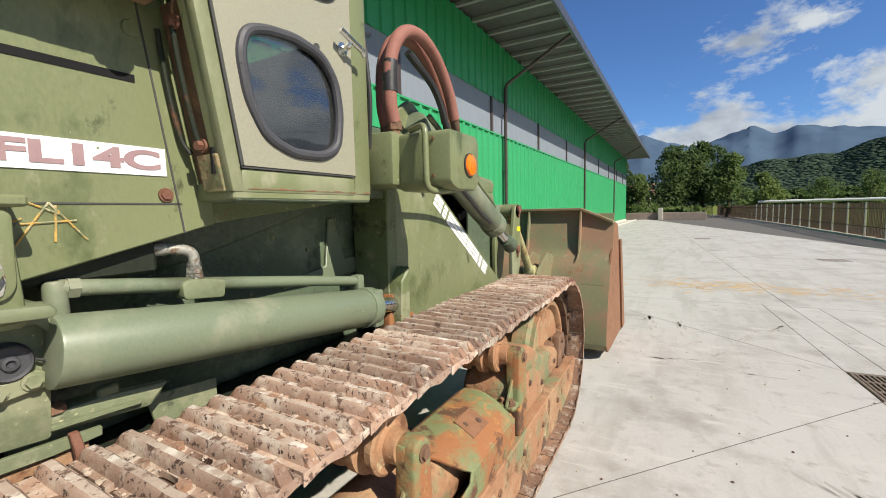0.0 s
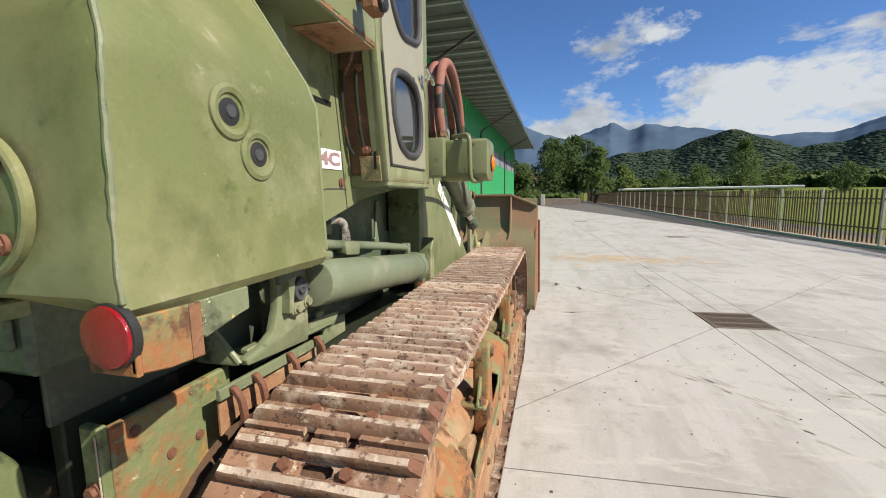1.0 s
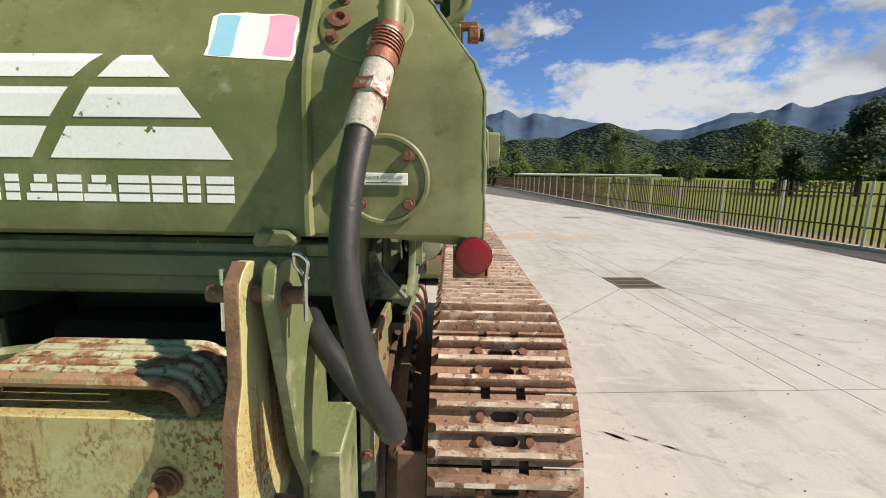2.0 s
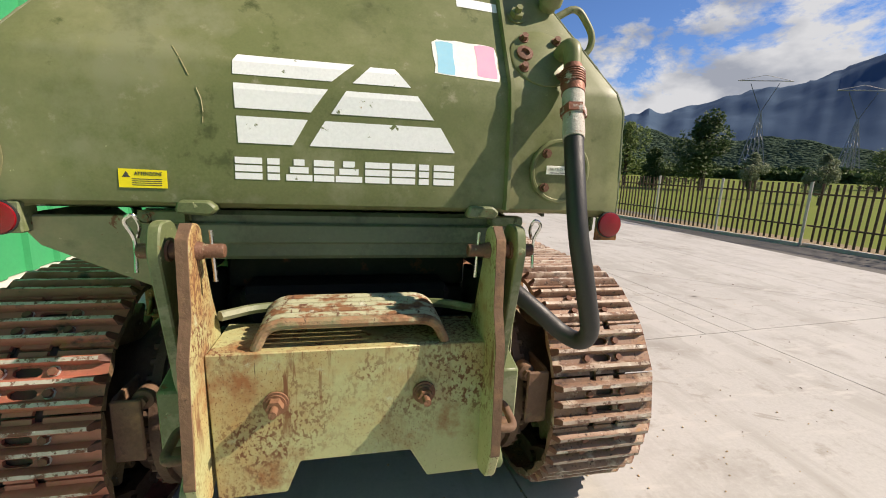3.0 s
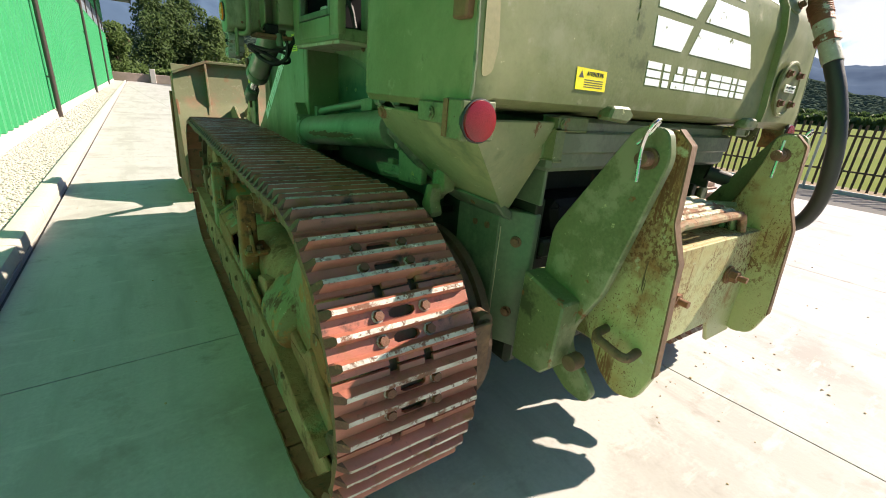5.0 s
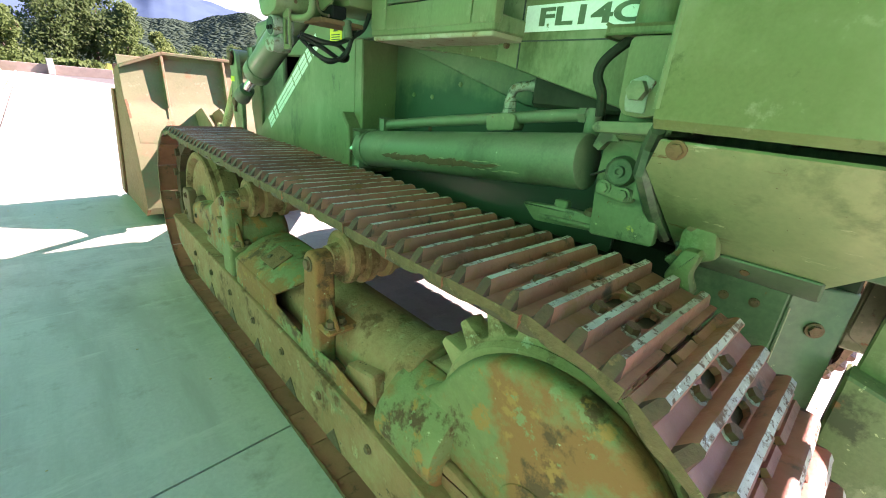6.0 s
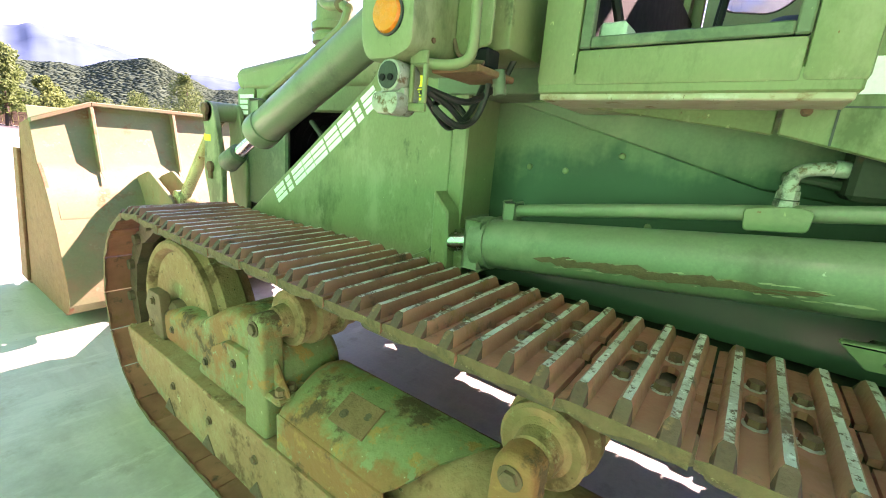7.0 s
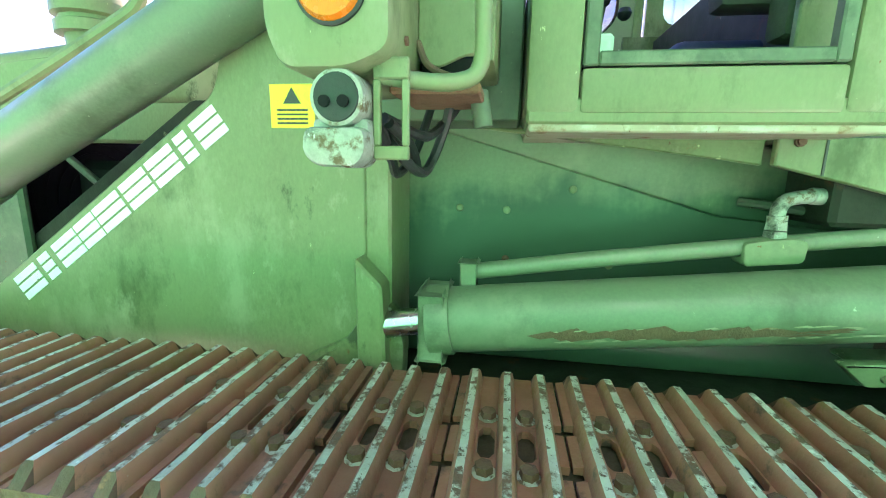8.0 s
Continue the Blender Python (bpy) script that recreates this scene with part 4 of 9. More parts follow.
def slope_point(r0, r1, ridge, rough, seed, spurs, az, t):
    """A point on a belt of slopes: bearing az in degrees, t from the foot (0) to the crest (1)."""
    r = r0 + (r1 - r0) * t
    x, y = math.sin(radians(az)) * r, math.cos(radians(az)) * r
    h = math.tan(radians(max(ridge(az), 0.0))) * r1 * (0.5 - 0.5 * math.cos(math.pi * min(t * 1.12, 1.0)))
    h *= 1 + 0.07 * noise.fractal((x / rough, y / rough, seed), 0.8, 2.1, 4)
    if spurs:
        bend = 0.6 * noise.noise((x / 1500, y / 1500, seed + 2))
        crease = abs(noise.noise((x / 760 + bend, y / 760, seed))) + 0.4 * abs(noise.noise((x / 330, y / 330 + bend, seed + 4)))
        h *= 1 - spurs * crease * 4 * t * max(0.0, 0.93 - t)
    return x, y, h - 0.3


def ring_land(r0, r1, ridge, na, nr, rough, seed, a0=-180, a1=180, spurs=0.0):
    """A belt of slopes round the place that climbs to a skyline, with spurs and gullies running down it."""
    bm = bmesh.new()
    rows = []
    for j in range(nr + 1):
        rows.append([bm.verts.new(slope_point(r0, r1, ridge, rough, seed, spurs, a0 + (a1 - a0) * i / na, j / nr)) for i in range(na + 1)])
    for a, b in zip(rows, rows[1:]):
        for i in range(na):
            bm.faces.new((a[i], a[i + 1], b[i + 1], b[i]))
    bmesh.ops.recalc_face_normals(bm, faces=bm.faces)
    return bm


# peaks of the far range: bearing, height in degrees, fall to either side
PEAKS = ((57.5, 11.35, 0.30, 0.5), (58.7, 11.3, 0.5, 0.50), (53.6, 9.9, 0.22, 0.4), (64.2, 8.55, 0.4, 0.52), (68, 6.8, 0.3, 0.22), (49, 8.7, 0.26, 0.4), (41.2, 7.45, 0.3, 0.1), (37.3, 7.1, 0.28, 0.4),
         (32, 6.6, 0.3, 0.1), (10.6, 7.6, 0.4, 0.2), (6.6, 7.8, 0.25, 0.45), (-4, 8.0, 0.2, 0.3), (-40, 7.0, 0.05, 0.05), (90, 6.0, 0.06, 0.04))


def mountain_ridge(a):
    return max(5.4 - 1.6 * gauss(a, 180, 80) - 1.6 * gauss(a, -160, 60), *(h - (c - a) * l if a < c else h - (a - c) * r for c, h, l, r in PEAKS)) + 0.12 * noise.noise((a * 0.9, 2.0, 0)) + 0.06 * noise.noise((a * 3.1, 5.0, 0))


def hill_ridge(a):
    return (2.6 + 2.9 * gauss(a, 19.3, 4.6) + 1.9 * gauss(a, 10, 7) + 2.8 * gauss(a, 34, 8) + 1.5 * gauss(a, 50, 6) + 1.9 * gauss(a, 71, 4.5)
            + 0.1 * math.sin(a * 1.7))


solo("backdrop", ring_land(2300, 4300, mountain_ridge, 1100, 46, 420.0, 3.0, spurs=0.16), M_mount, "far mountain range tinted blue for haze", "mountains", kind="structure")


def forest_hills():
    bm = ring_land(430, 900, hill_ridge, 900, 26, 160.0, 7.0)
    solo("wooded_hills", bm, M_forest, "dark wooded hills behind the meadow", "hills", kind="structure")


forest_hills()


def canopy_clumps():
    """Crowns of the nearest slopes, as many small lumps."""
    r = np.random.RandomState(12)
    ico = bmesh.new()
    bmesh.ops.create_icosphere(ico, subdivisions=1, radius=1)
    V = np.array([v.co[:] for v in ico.verts])
    F = np.array([[v.index for v in f.verts] for f in ico.faces])
    ico.free()
    n = 30000
    az = r.uniform(-12, 80, n)
    t = r.uniform(0, 1, n) ** 0.8
    c = np.array([slope_point(430, 900, hill_ridge, 160.0, 7.0, 0.0, a, q) for a, q in zip(az, t)])
    s = np.stack([r.uniform(2.4, 5.0, n), r.uniform(2.4, 5.0, n), r.uniform(0.6, 1.4, n)], 1)
    verts = (V[None] * s[:, None] * r.uniform(0.75, 1.25, (n, len(V), 1)) + c[:, None]).reshape(-1, 3).tolist()
    faces = (F[None] + (np.arange(n) * len(V))[:, None, None]).reshape(-1, 3).tolist()
    me = bpy.data.meshes.new("woodland")
    me.from_pydata(verts, [], faces)
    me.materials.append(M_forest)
    me.polygons.foreach_set("use_smooth", [True] * len(me.polygons))
    tagged(new("woodland", me), "dense dark woodland covering the hills", "woodland", kind="stuff")


canopy_clumps()


def tree(az, dist, h, w, leaf, label, seed, trunk=0.3, n=2600, size=0.36, clumps=16, category="tree", bare=0.25, group=""):
    r = random.Random(seed)
    x, y = math.sin(radians(az)) * dist, math.cos(radians(az)) * dist
    g = land(x, y)
    t = thing("tree", (x, y, g), label, category, group)
    base = Vector((x, y, g - 0.1))
    bm = [rings([base + Vector((r.uniform(-0.1, 0.1) * k, r.uniform(-0.1, 0.1) * k, h * 0.8 * k / 5)) for k in range(6)],
                [trunk * (1 - 0.16 * k) * (h / 9) for k in range(6)], 8)]
    cs = []
    for k in range(clumps):
        zz = bare + (1 - bare) * ((k + 0.6) / clumps)
        prof = math.sin(math.pi * min(1.0, 0.22 + 0.78 * (zz - bare) / (1 - bare))) ** 0.7
        a = r.uniform(0, 6.283)
        rad = w * 0.5 * prof * r.uniform(0.15, 0.85)
        c = base + Vector((math.cos(a) * rad, math.sin(a) * rad, h * zz * 0.97))
        cs.append((c, w * 0.5 * r.uniform(0.26, 0.46) * (0.6 + 0.6 * prof)))
        if k % 2 == 0:
            s0 = base + Vector((0, 0, h * max(0.15, zz * 0.65)))
            bm.append(rings([s0, (s0 + c) / 2 + Vector((0, 0, 0.1 * h * r.random() * 0.4)), c], [0.09 * h / 9, 0.06 * h / 9, 0.02], 5))
    part("trunk", join(*bm), M_bark, t)
    verts, faces = [], []
    for _ in range(int(n * 1.7)):
        c, rad = r.choice(cs)
        d = Vector((r.gauss(0, 1), r.gauss(0, 1), r.gauss(0, 0.8)))
        d = d.normalized() * rad * r.uniform(0.45, 1.12) ** 0.6
        p = c + d
        p.z = max(p.z, g + 0.15 + r.random() * 0.3)
        u = Vector((r.gauss(0, 1), r.gauss(0, 1), r.gauss(0, 1))).normalized()
        v = u.orthogonal().normalized()
        s = size * 0.78 * r.uniform(0.6, 1.3)
        i = len(verts)
        verts += [p + u * s * 0.6, p + v * s * 0.38 + u * 0.1 * s, p - u * s * 0.6, p - v * s * 0.38 + u * 0.1 * s]
        faces += [(i, i + 1, i + 2), (i, i + 2, i + 3)]
    me = bpy.data.meshes.new("crown")
    me.from_pydata([tuple(v) for v in verts], [], faces)
    me.materials.append(leaf)
    hang(new("crown", me), t)
    return t


D, M2, LT, SV = M_leaf
tree(1.0, 60, 8.4, 7.5, D, "tall dark broadleaf tree beyond the yard", 21, n=4200)
tree(4.0, 62, 9.2, 7.0, D, "tall dark broadleaf tree beyond the yard", 22, n=4200)
tree(6.4, 60, 7.4, 5.0, M2, "leafy green tree beyond the yard", 23, n=2600)
tree(9.4, 66, 5.4, 4.2, LT, "small pale green tree beyond the fence", 24, n=1800)
tree(-2.6, 56, 5.2, 5.0, M2, "bushy green tree beside the end of the hall", 25, n=2600, bare=0.05)
tree(-4.6, 62, 8.6, 3.0, D, "dark spruce behind the hall", 26, n=2000, bare=0.1)
tree(21.3, 92, 10.2, 7.6, M2, "single green tree in the meadow", 27, n=3200)
tree(17.0, 105, 6.4, 8.5, M2, "green tree in the meadow hedge", 28, n=2200, bare=0.05)
tree(24.5, 100, 5.6, 6.6, LT, "rounded pale green bush in the meadow", 29, n=2000, bare=0.05)
tree(29.5, 110, 5.6, 6.0, M2, "small green tree in the meadow", 30, n=1800, bare=0.1)
tree(13.5, 115, 6.0, 7.0, M2, "green tree in the meadow hedge", 31, n=1800, bare=0.05)
tree(36.2, 56, 7.6, 6.0, LT, "light open-crowned tree in the meadow", 32, n=1900, clumps=20)
tree(39.5, 52, 4.4, 4.0, D, "dark bushy tree in the meadow", 33, n=1700, bare=0.08)
tree(44.6, 50, 7.6, 6.2, D, "dark broadleaf tree in the meadow", 34, n=4000)
tree(49.8, 36, 3.3, 1.8, SV, "small silvery round-headed tree behind the fence", 35, n=4200, size=0.13, bare=0.3, group="silvery trees")
tree(55.9, 34, 3.2, 1.8, SV, "small silvery round-headed tree behind the fence", 36, n=4200, size=0.13, bare=0.3, group="silvery trees")
tree(59.0, 80, 5.2, 6.5, M2, "green tree at the far edge of the meadow", 37, n=1700, bare=0.05)
tree(62.5, 74, 4.2, 6.0, LT, "pale green bush at the edge of the meadow", 38, n=1700, bare=0.03)
tree(66.0, 86, 5.4, 8.0, M2, "green tree at the edge of the meadow", 39, n=1700, bare=0.03)
tree(70.5, 70, 3.6, 7.0, D, "dark hedge bush at the edge of the meadow", 40, n=1700, bare=0.02)


def hedge(a0, a1, dist, h, material, seed, label):
    r = random.Random(seed)
    verts, faces = [], []
    for _ in range(int((a1 - a0) * 420)):
        az = r.uniform(a0, a1)
        d = dist + r.uniform(-3, 3)
        hh = h * (0.55 + 0.45 * (0.5 + 0.5 * noise.noise((az * 1.3, seed, 0))))
        p = Vector((math.sin(radians(az)) * d, math.cos(radians(az)) * d, 0))
        p.z = land(p.x, p.y) + r.random() ** 0.8 * hh
        u = Vector((r.gauss(0, 1), r.gauss(0, 1), r.gauss(0, 1))).normalized()
        v = u.orthogonal().normalized()
        s = r.uniform(0.4, 0.9) * dist / 120
        i = len(verts)
        verts += [tuple(p + u * s), tuple(p + v * s * 0.8), tuple(p - u * s), tuple(p - v * s * 0.8)]
        faces.append((i, i + 1, i + 2, i + 3))
    me = bpy.data.meshes.new("hedge")
    me.from_pydata(verts, [], faces)
    me.materials.append(material)
    tagged(new("hedge", me), label, "hedge", kind="stuff")


hedge(8, 36, 150, 3.6, M2, 51, "row of mixed green trees at the far edge of the meadow")
hedge(36, 80, 170, 3.6, M2, 52, "row of mixed green trees at the far edge of the meadow")
hedge(7, 34, 200, 6.0, D, 53, "dark tree belt below the hills")
hedge(34, 80, 220, 6.5, D, 54, "dark tree belt below the hills")
hedge(-6, 4, 58, 1.6, M2, 55, "trimmed green hedge at the end of the yard")


def pylon(az, dist, h, seed):
    x, y = math.sin(radians(az)) * dist, math.cos(radians(az)) * dist
    t = thing("pylon", (x, y, 0.0), "tall galvanised lattice power pylon on the meadow", "pylon", "pylons")
    w = h * 0.10
    legs, bars = [], []
    for sx in (-1, 1):
        top = Vector((x + sx * h * 0.10, y - sx * h * 0.06, h * 0.93))
        foot = [Vector((x + sx * w + a * w * 0.5, y + b * w * 0.5, 0)) for a in (-1, 1) for b in (-1, 1)]
        waist = Vector((x + sx * 0.4, y, h * 0.68))
        for f in foot:
            legs += [cyl(f, waist, 0.24, 0.18, 4), cyl(waist, top, 0.20, 0.16, 4)]
        for k in range(7):
            for i in range(4):
                a = foot[i].lerp(waist, k / 7)
                b = foot[(i + 1) % 4].lerp(waist, (k + 1) / 7)
                bars.append(cyl(a, b, 0.11, None, 3))
    arm = Vector((math.cos(radians(20)), -math.sin(radians(20)), 0))
    c = Vector((x, y, h * 0.95))
    ends = [c - arm * h * 0.24, c + arm * h * 0.24]
    part("lattice", join(*legs, *bars), M_pylon, t)
    part("cross_arm", join(cyl(ends[0], ends[1], 0.2, None, 4), cyl(ends[0], c + Vector((0, 0, h * 0.05)), 0.09, None, 4), cyl(ends[1], c + Vector((0, 0, h * 0.05)), 0.09, None, 4)), M_pylon, t)


pylon(48.3, 227, 44.5, 1)
pylon(56.0, 240, 40.0, 2)


def crop_tunnels():
    for k in range(9):
        a0 = 9.0 + k * 2.0
        p = Vector((math.sin(radians(a0)) * 64, math.cos(radians(a0)) * 64, 0))
        q = Vector((math.sin(radians(a0 + 2.0)) * 64, math.cos(radians(a0 + 2.0)) * 64, 0))
        t = thing("crop_tunnel", p, "low white crop cover on posts in the field", "crop cover", "crop covers")
        mid = (p + q) / 2
        part("cover", rings([p + Vector((0, 0, 1.72)), mid + Vector((0, 0, 1.74)), q + Vector((0, 0, 1.72))], [0.15, 0.17, 0.15], 8), M_net, t)
        part("post", cyl(p, p + Vector((0, 0, 1.65)), 0.05, None, 6), M_post, t)
        part("post", cyl(q, q + Vector((0, 0, 1.65)), 0.05, None, 6), M_post, t)


crop_tunnels()


def far_house():
    t = thing("house", (-6.2, 62, 0), "white plastered house behind the hall with a clay roof", "house")
    part("wall", bx(-12, -1.8, 64, 70, 0, 3.2, 0.02), M_plaster, t)
    part("roof", prism([(63.6, 3.15), (70.4, 3.15), (67, 4.7)], "x", -12.4, -1.4, 0), M_tile, t, smooth=0)
    for x in (-8.0, -4.0):
        w = part("window", bx(x - 0.45, x + 0.45, 63.95, 64.02, 1.0, 2.2, 0.01), M_pane, t)
        part("window_sill", bx(x - 0.5, x + 0.5, 63.88, 63.98, 0.95, 1.0, 0.005), M_kerb, w)


far_house()
solo("end_wall", bx(-7, 4.2, 51.5, 51.9, -0.05, 0.75, 0.03), M_stone, "low rough stone wall closing the yard", "wall", kind="structure")
solo("gate_pillar", bx(-0.25, 0.2, 51.2, 51.65, -0.05, 1.25, 0.03), M_kerb, "square concrete gate pillar at the end of the yard", "pillar")

# ---- the tracked loader ----
loader = thing("track_loader", (0.0, 1.6, 0.0), "old olive-green tracked loader with rusty tracks, parked on concrete", "track loader")
CX = 0.012
TRK, HALF = 0.92, 0.205
ZC, RP = 0.482, 0.452
YR, YF = 0.51, 2.935
NSHOE = 42


def loop_at(s, rad, ya=None, yb=None):
    """A point and the outward turn on the track's loop (rear wheel, top run, front wheel, ground run); s from 0 to 1."""
    straight = YF - YR
    arc = math.pi * rad
    s = (s % 1.0) * (2 * straight + 2 * arc)
    if s < straight:
        t = s / straight
        return Vector((0, YR + s, ZC + rad - 0.006 * math.sin(math.pi * t * 3) ** 2)), 0.0
    s -= straight
    if s < arc:
        a = s / rad
        return Vector((0, YF + rad * math.sin(a), ZC + rad * math.cos(a))), -a
    s -= arc
    if s < straight:
        return Vector((0, YF - s, ZC - rad)), -math.pi
    a = (s - straight) / rad
    return Vector((0, YR - rad * math.sin(a), ZC - rad * math.cos(a))), -math.pi - a


PITCH = (2 * (YF - YR) + 2 * math.pi * RP) / NSHOE
BARS = (-PITCH / 3, 0.0, PITCH / 3)
FOOT = 0.0145


def shoe_mesh(seed, rough, crown=0.0095):
    """One three-bar track shoe as a single casting: x across, y along, z out; oval slots between the bars, two notches in each lip."""
    r = random.Random(seed)
    t0, t1, tall, p, H = -0.007, 0.006, 0.033, PITCH, HALF
    cols = [-H, -H + 0.012, -0.168, -0.128, -0.09, -0.062, -0.036, -0.025, 0.025, 0.036, 0.062, 0.09, 0.128, 0.168, H - 0.012, H]
    rows = [(-p / 2 + 0.003, "lip", 0)]
    for i, y in enumerate(BARS):
        rows += [(y - FOOT, "foot", i), (y - crown * 1.05, "side", i), (y - crown * 0.62, "top", i), (y + crown * 0.62, "top", i), (y + crown * 1.05, "side", i), (y + FOOT, "foot", i)]
        if i < 2:
            y0, y1 = y + FOOT, BARS[i + 1] - FOOT
            rows += [(y0 + 0.003, "slot", i), (y0 + 0.010, "slot", i), (y1 - 0.010, "slot", i), (y1 - 0.003, "slot", i)]
    rows.append((p / 2 - 0.002, "lip", 2))
    wear = {(i, c): (r.uniform(0, rough), r.uniform(-1, 1) * rough * 0.010) for i in range(3) for c in range(len(cols))}
    nr, nc = len(rows), len(cols)
    top, low = [], []
    for y, kind, i in rows:
        for c, x in enumerate(cols):
            z, xx, yy = t1, x, y
            if kind in ("side", "top"):
                cut_, shift = wear[i, c]
                z = tall * (1 - cut_) * (0.84 if kind == "side" else 1.0)
                yy += shift
                if c in (0, nc - 1):
                    z = t1
                elif c in (1, nc - 2):
                    xx -= math.copysign(0.010 if kind == "top" else 0.006, x)
            elif kind == "lip":
                z -= 0.003 if y > 0 else 0.0
            top.append((xx, yy, z))
            low.append((x, y, t0 - ((0.009 + 0.005 * math.sin(9 * y / p)) if c in (0, nc - 1) else 0.0)))
    faces = []
    for j in range(nr - 1):
        ka, kb = rows[j][1], rows[j + 1][1]
        for c in range(nc - 1):
            q = [j * nc + c, j * nc + c + 1, (j + 1) * nc + c + 1, (j + 1) * nc + c]
            if "lip" in (ka, kb) and c in (5, 9):
                continue
            if ka == kb == "slot" and 6 <= c <= 8:
                first, last = rows[j - 1][1] == "foot", rows[j + 2][1] == "foot"
                if c == 7 or not (first or last):
                    continue
                drop = {(6, True): 2, (6, False): 1, (8, True): 3, (8, False): 0}[c, first]
                faces.append(([v for k, v in enumerate(q) if k != drop], 0))
                continue
            ramp_end = c in (0, nc - 2) and ("side" in (ka, kb) or ka == kb == "top")
            faces.append((q, 2 if ramp_end else 1 if ka == kb == "top" else 0))
    n = len(top)
    out = [f for f, _ in faces] + [[v + n for v in f[::-1]] for f, _ in faces]
    mats = [m for _, m in faces] + [0] * len(faces)
    have = {(f[k], f[(k + 1) % len(f)]) for f, _ in faces for k in range(len(f))}
    for u, v in have:
        if (v, u) not in have:
            out.append([v, u, u + n, v + n])
            end = abs(abs(low[u][0]) - H) < 1e-6 and abs(abs(low[v][0]) - H) < 1e-6
            mats.append(3 if end else 0)
    bm = bmesh.new()
    vs = [bm.verts.new(v) for v in top + low]
    for f, m in zip(out, mats):
        bm.faces.new([vs[k] for k in f]).material_index = m
    bmesh.ops.delete(bm, geom=[v for v in bm.verts if not v.link_faces], context="VERTS")
    bmesh.ops.recalc_face_normals(bm, faces=bm.faces)
    return bm


def shoe_bolt(material, crust):
    """A shoe bolt's head in its ring of dried dirt."""
    ring = lathe((0, 0, 0.005), (0, 0, 1), [(0, 0.018), (0.002, 0.0175), (0.003, 0.0125)], 9)
    head = cyl((0, 0, 0.006), (0, 0, 0.019), 0.0135, 0.0128, 6)
    for f in head.faces:
        f.material_index = 1
    return mesh_of(join(ring, head), "track_bolt", (crust, material), 40)


SHOES = {-1: [mesh_of(shoe_mesh(k, 0.05), "track_shoe", (M_shoe, M_tip, M_barend, M_mudlip), 40) for k in range(4)],
         1: [mesh_of(shoe_mesh(10 + k, 0.08, 0.0115), "track_shoe", (M_shoe_dusty, M_dusttip, M_shoe_mid, M_shoe_dusty), 40) for k in range(5)],
         2: [mesh_of(shoe_mesh(20 + k, 0.07, 0.0105), "track_shoe", (M_shoe_mid, M_dusttip, M_bolt, M_shoe_mid), 40) for k in range(4)]}
SHOE_BOLT = {-1: shoe_bolt(M_bolt, M_tip), 1: shoe_bolt(M_shoe_mid, M_clod), 2: shoe_bolt(M_bolt, M_shoe_mid)}
LINK = mesh_of(prism(rounded([(-PITCH * 0.54, -0.078), (-PITCH * 0.30, -0.088), (PITCH * 0.40, -0.088), (PITCH * 0.46, -0.05), (PITCH * 0.36, -0.008), (-PITCH * 0.40, -0.008), (-PITCH * 0.55, -0.03)], 0.015, 2), "x", -0.022, 0.022, 0), "track_link", M_chain, 30)
PIN = mesh_of(cyl((-0.125, -PITCH * 0.33, -0.045), (0.125, -PITCH * 0.33, -0.045), 0.024, None, 10), "track_pin", M_chain, 30)


def chain_band(xc):
    """The grease-caked band inside the chain, all round the loop."""
    bm = bmesh.new()
    rows = []
    n = 150
    for k in range(n):
        q, a = loop_at(k / n, RP)
        m = Matrix.Translation((xc, q.y, q.z)) @ Matrix.Rotation(a, 4, "X")
        rows.append([bm.verts.new(m @ Vector(p)) for p in ((-0.07, 0, -0.012), (0.07, 0, -0.012), (0.07, 0, -0.03), (-0.07, 0, -0.03))])
    for k in range(n):
        ra, rb = rows[k], rows[(k + 1) % n]
        for i in range(4):
            bm.faces.new((ra[i], ra[(i + 1) % 4], rb[(i + 1) % 4], rb[i]))
    bmesh.ops.recalc_face_normals(bm, faces=bm.faces)
    return bm


def clods(xc, count, seed):
    """Dry crumbs of soil lying between the bars."""
    r = np.random.RandomState(seed)
    ico = bmesh.new()
    bmesh.ops.create_icosphere(ico, subdivisions=1, radius=1)
    V = np.array([v.co[:] for v in ico.verts])
    F = [[v.index for v in f.verts] for f in ico.faces]
    ico.free()
    verts, faces = [], []
    for k in range(count):
        t = 0.30 * r.uniform(0, 1)
        slot = (int(t * NSHOE) + r.choice([-0.167, 0.167, 0.0, 0.5]) * 1.0 + 0.5 + r.normal(0, 0.055)) / NSHOE
        q, a = loop_at(slot, RP)
        s = 0.0025 + 0.006 * r.uniform() ** 3
        c = np.array([xc + np.clip(r.normal(0, 0.11), -0.19, 0.19), q.y, q.z + 0.006 + s * 0.3])
        P = V * np.array([s * r.uniform(0.8, 1.8), s * r.uniform(0.7, 1.3), s * 0.7]) * r.uniform(0.75, 1.2, (len(V), 1)) + c
        faces += [[i + len(verts) for i in f] for f in F]
        verts += P.tolist()
    me = bpy.data.meshes.new("soil_clods")
    me.from_pydata(verts, [], faces)
    me.materials.append(M_clod)
    return me


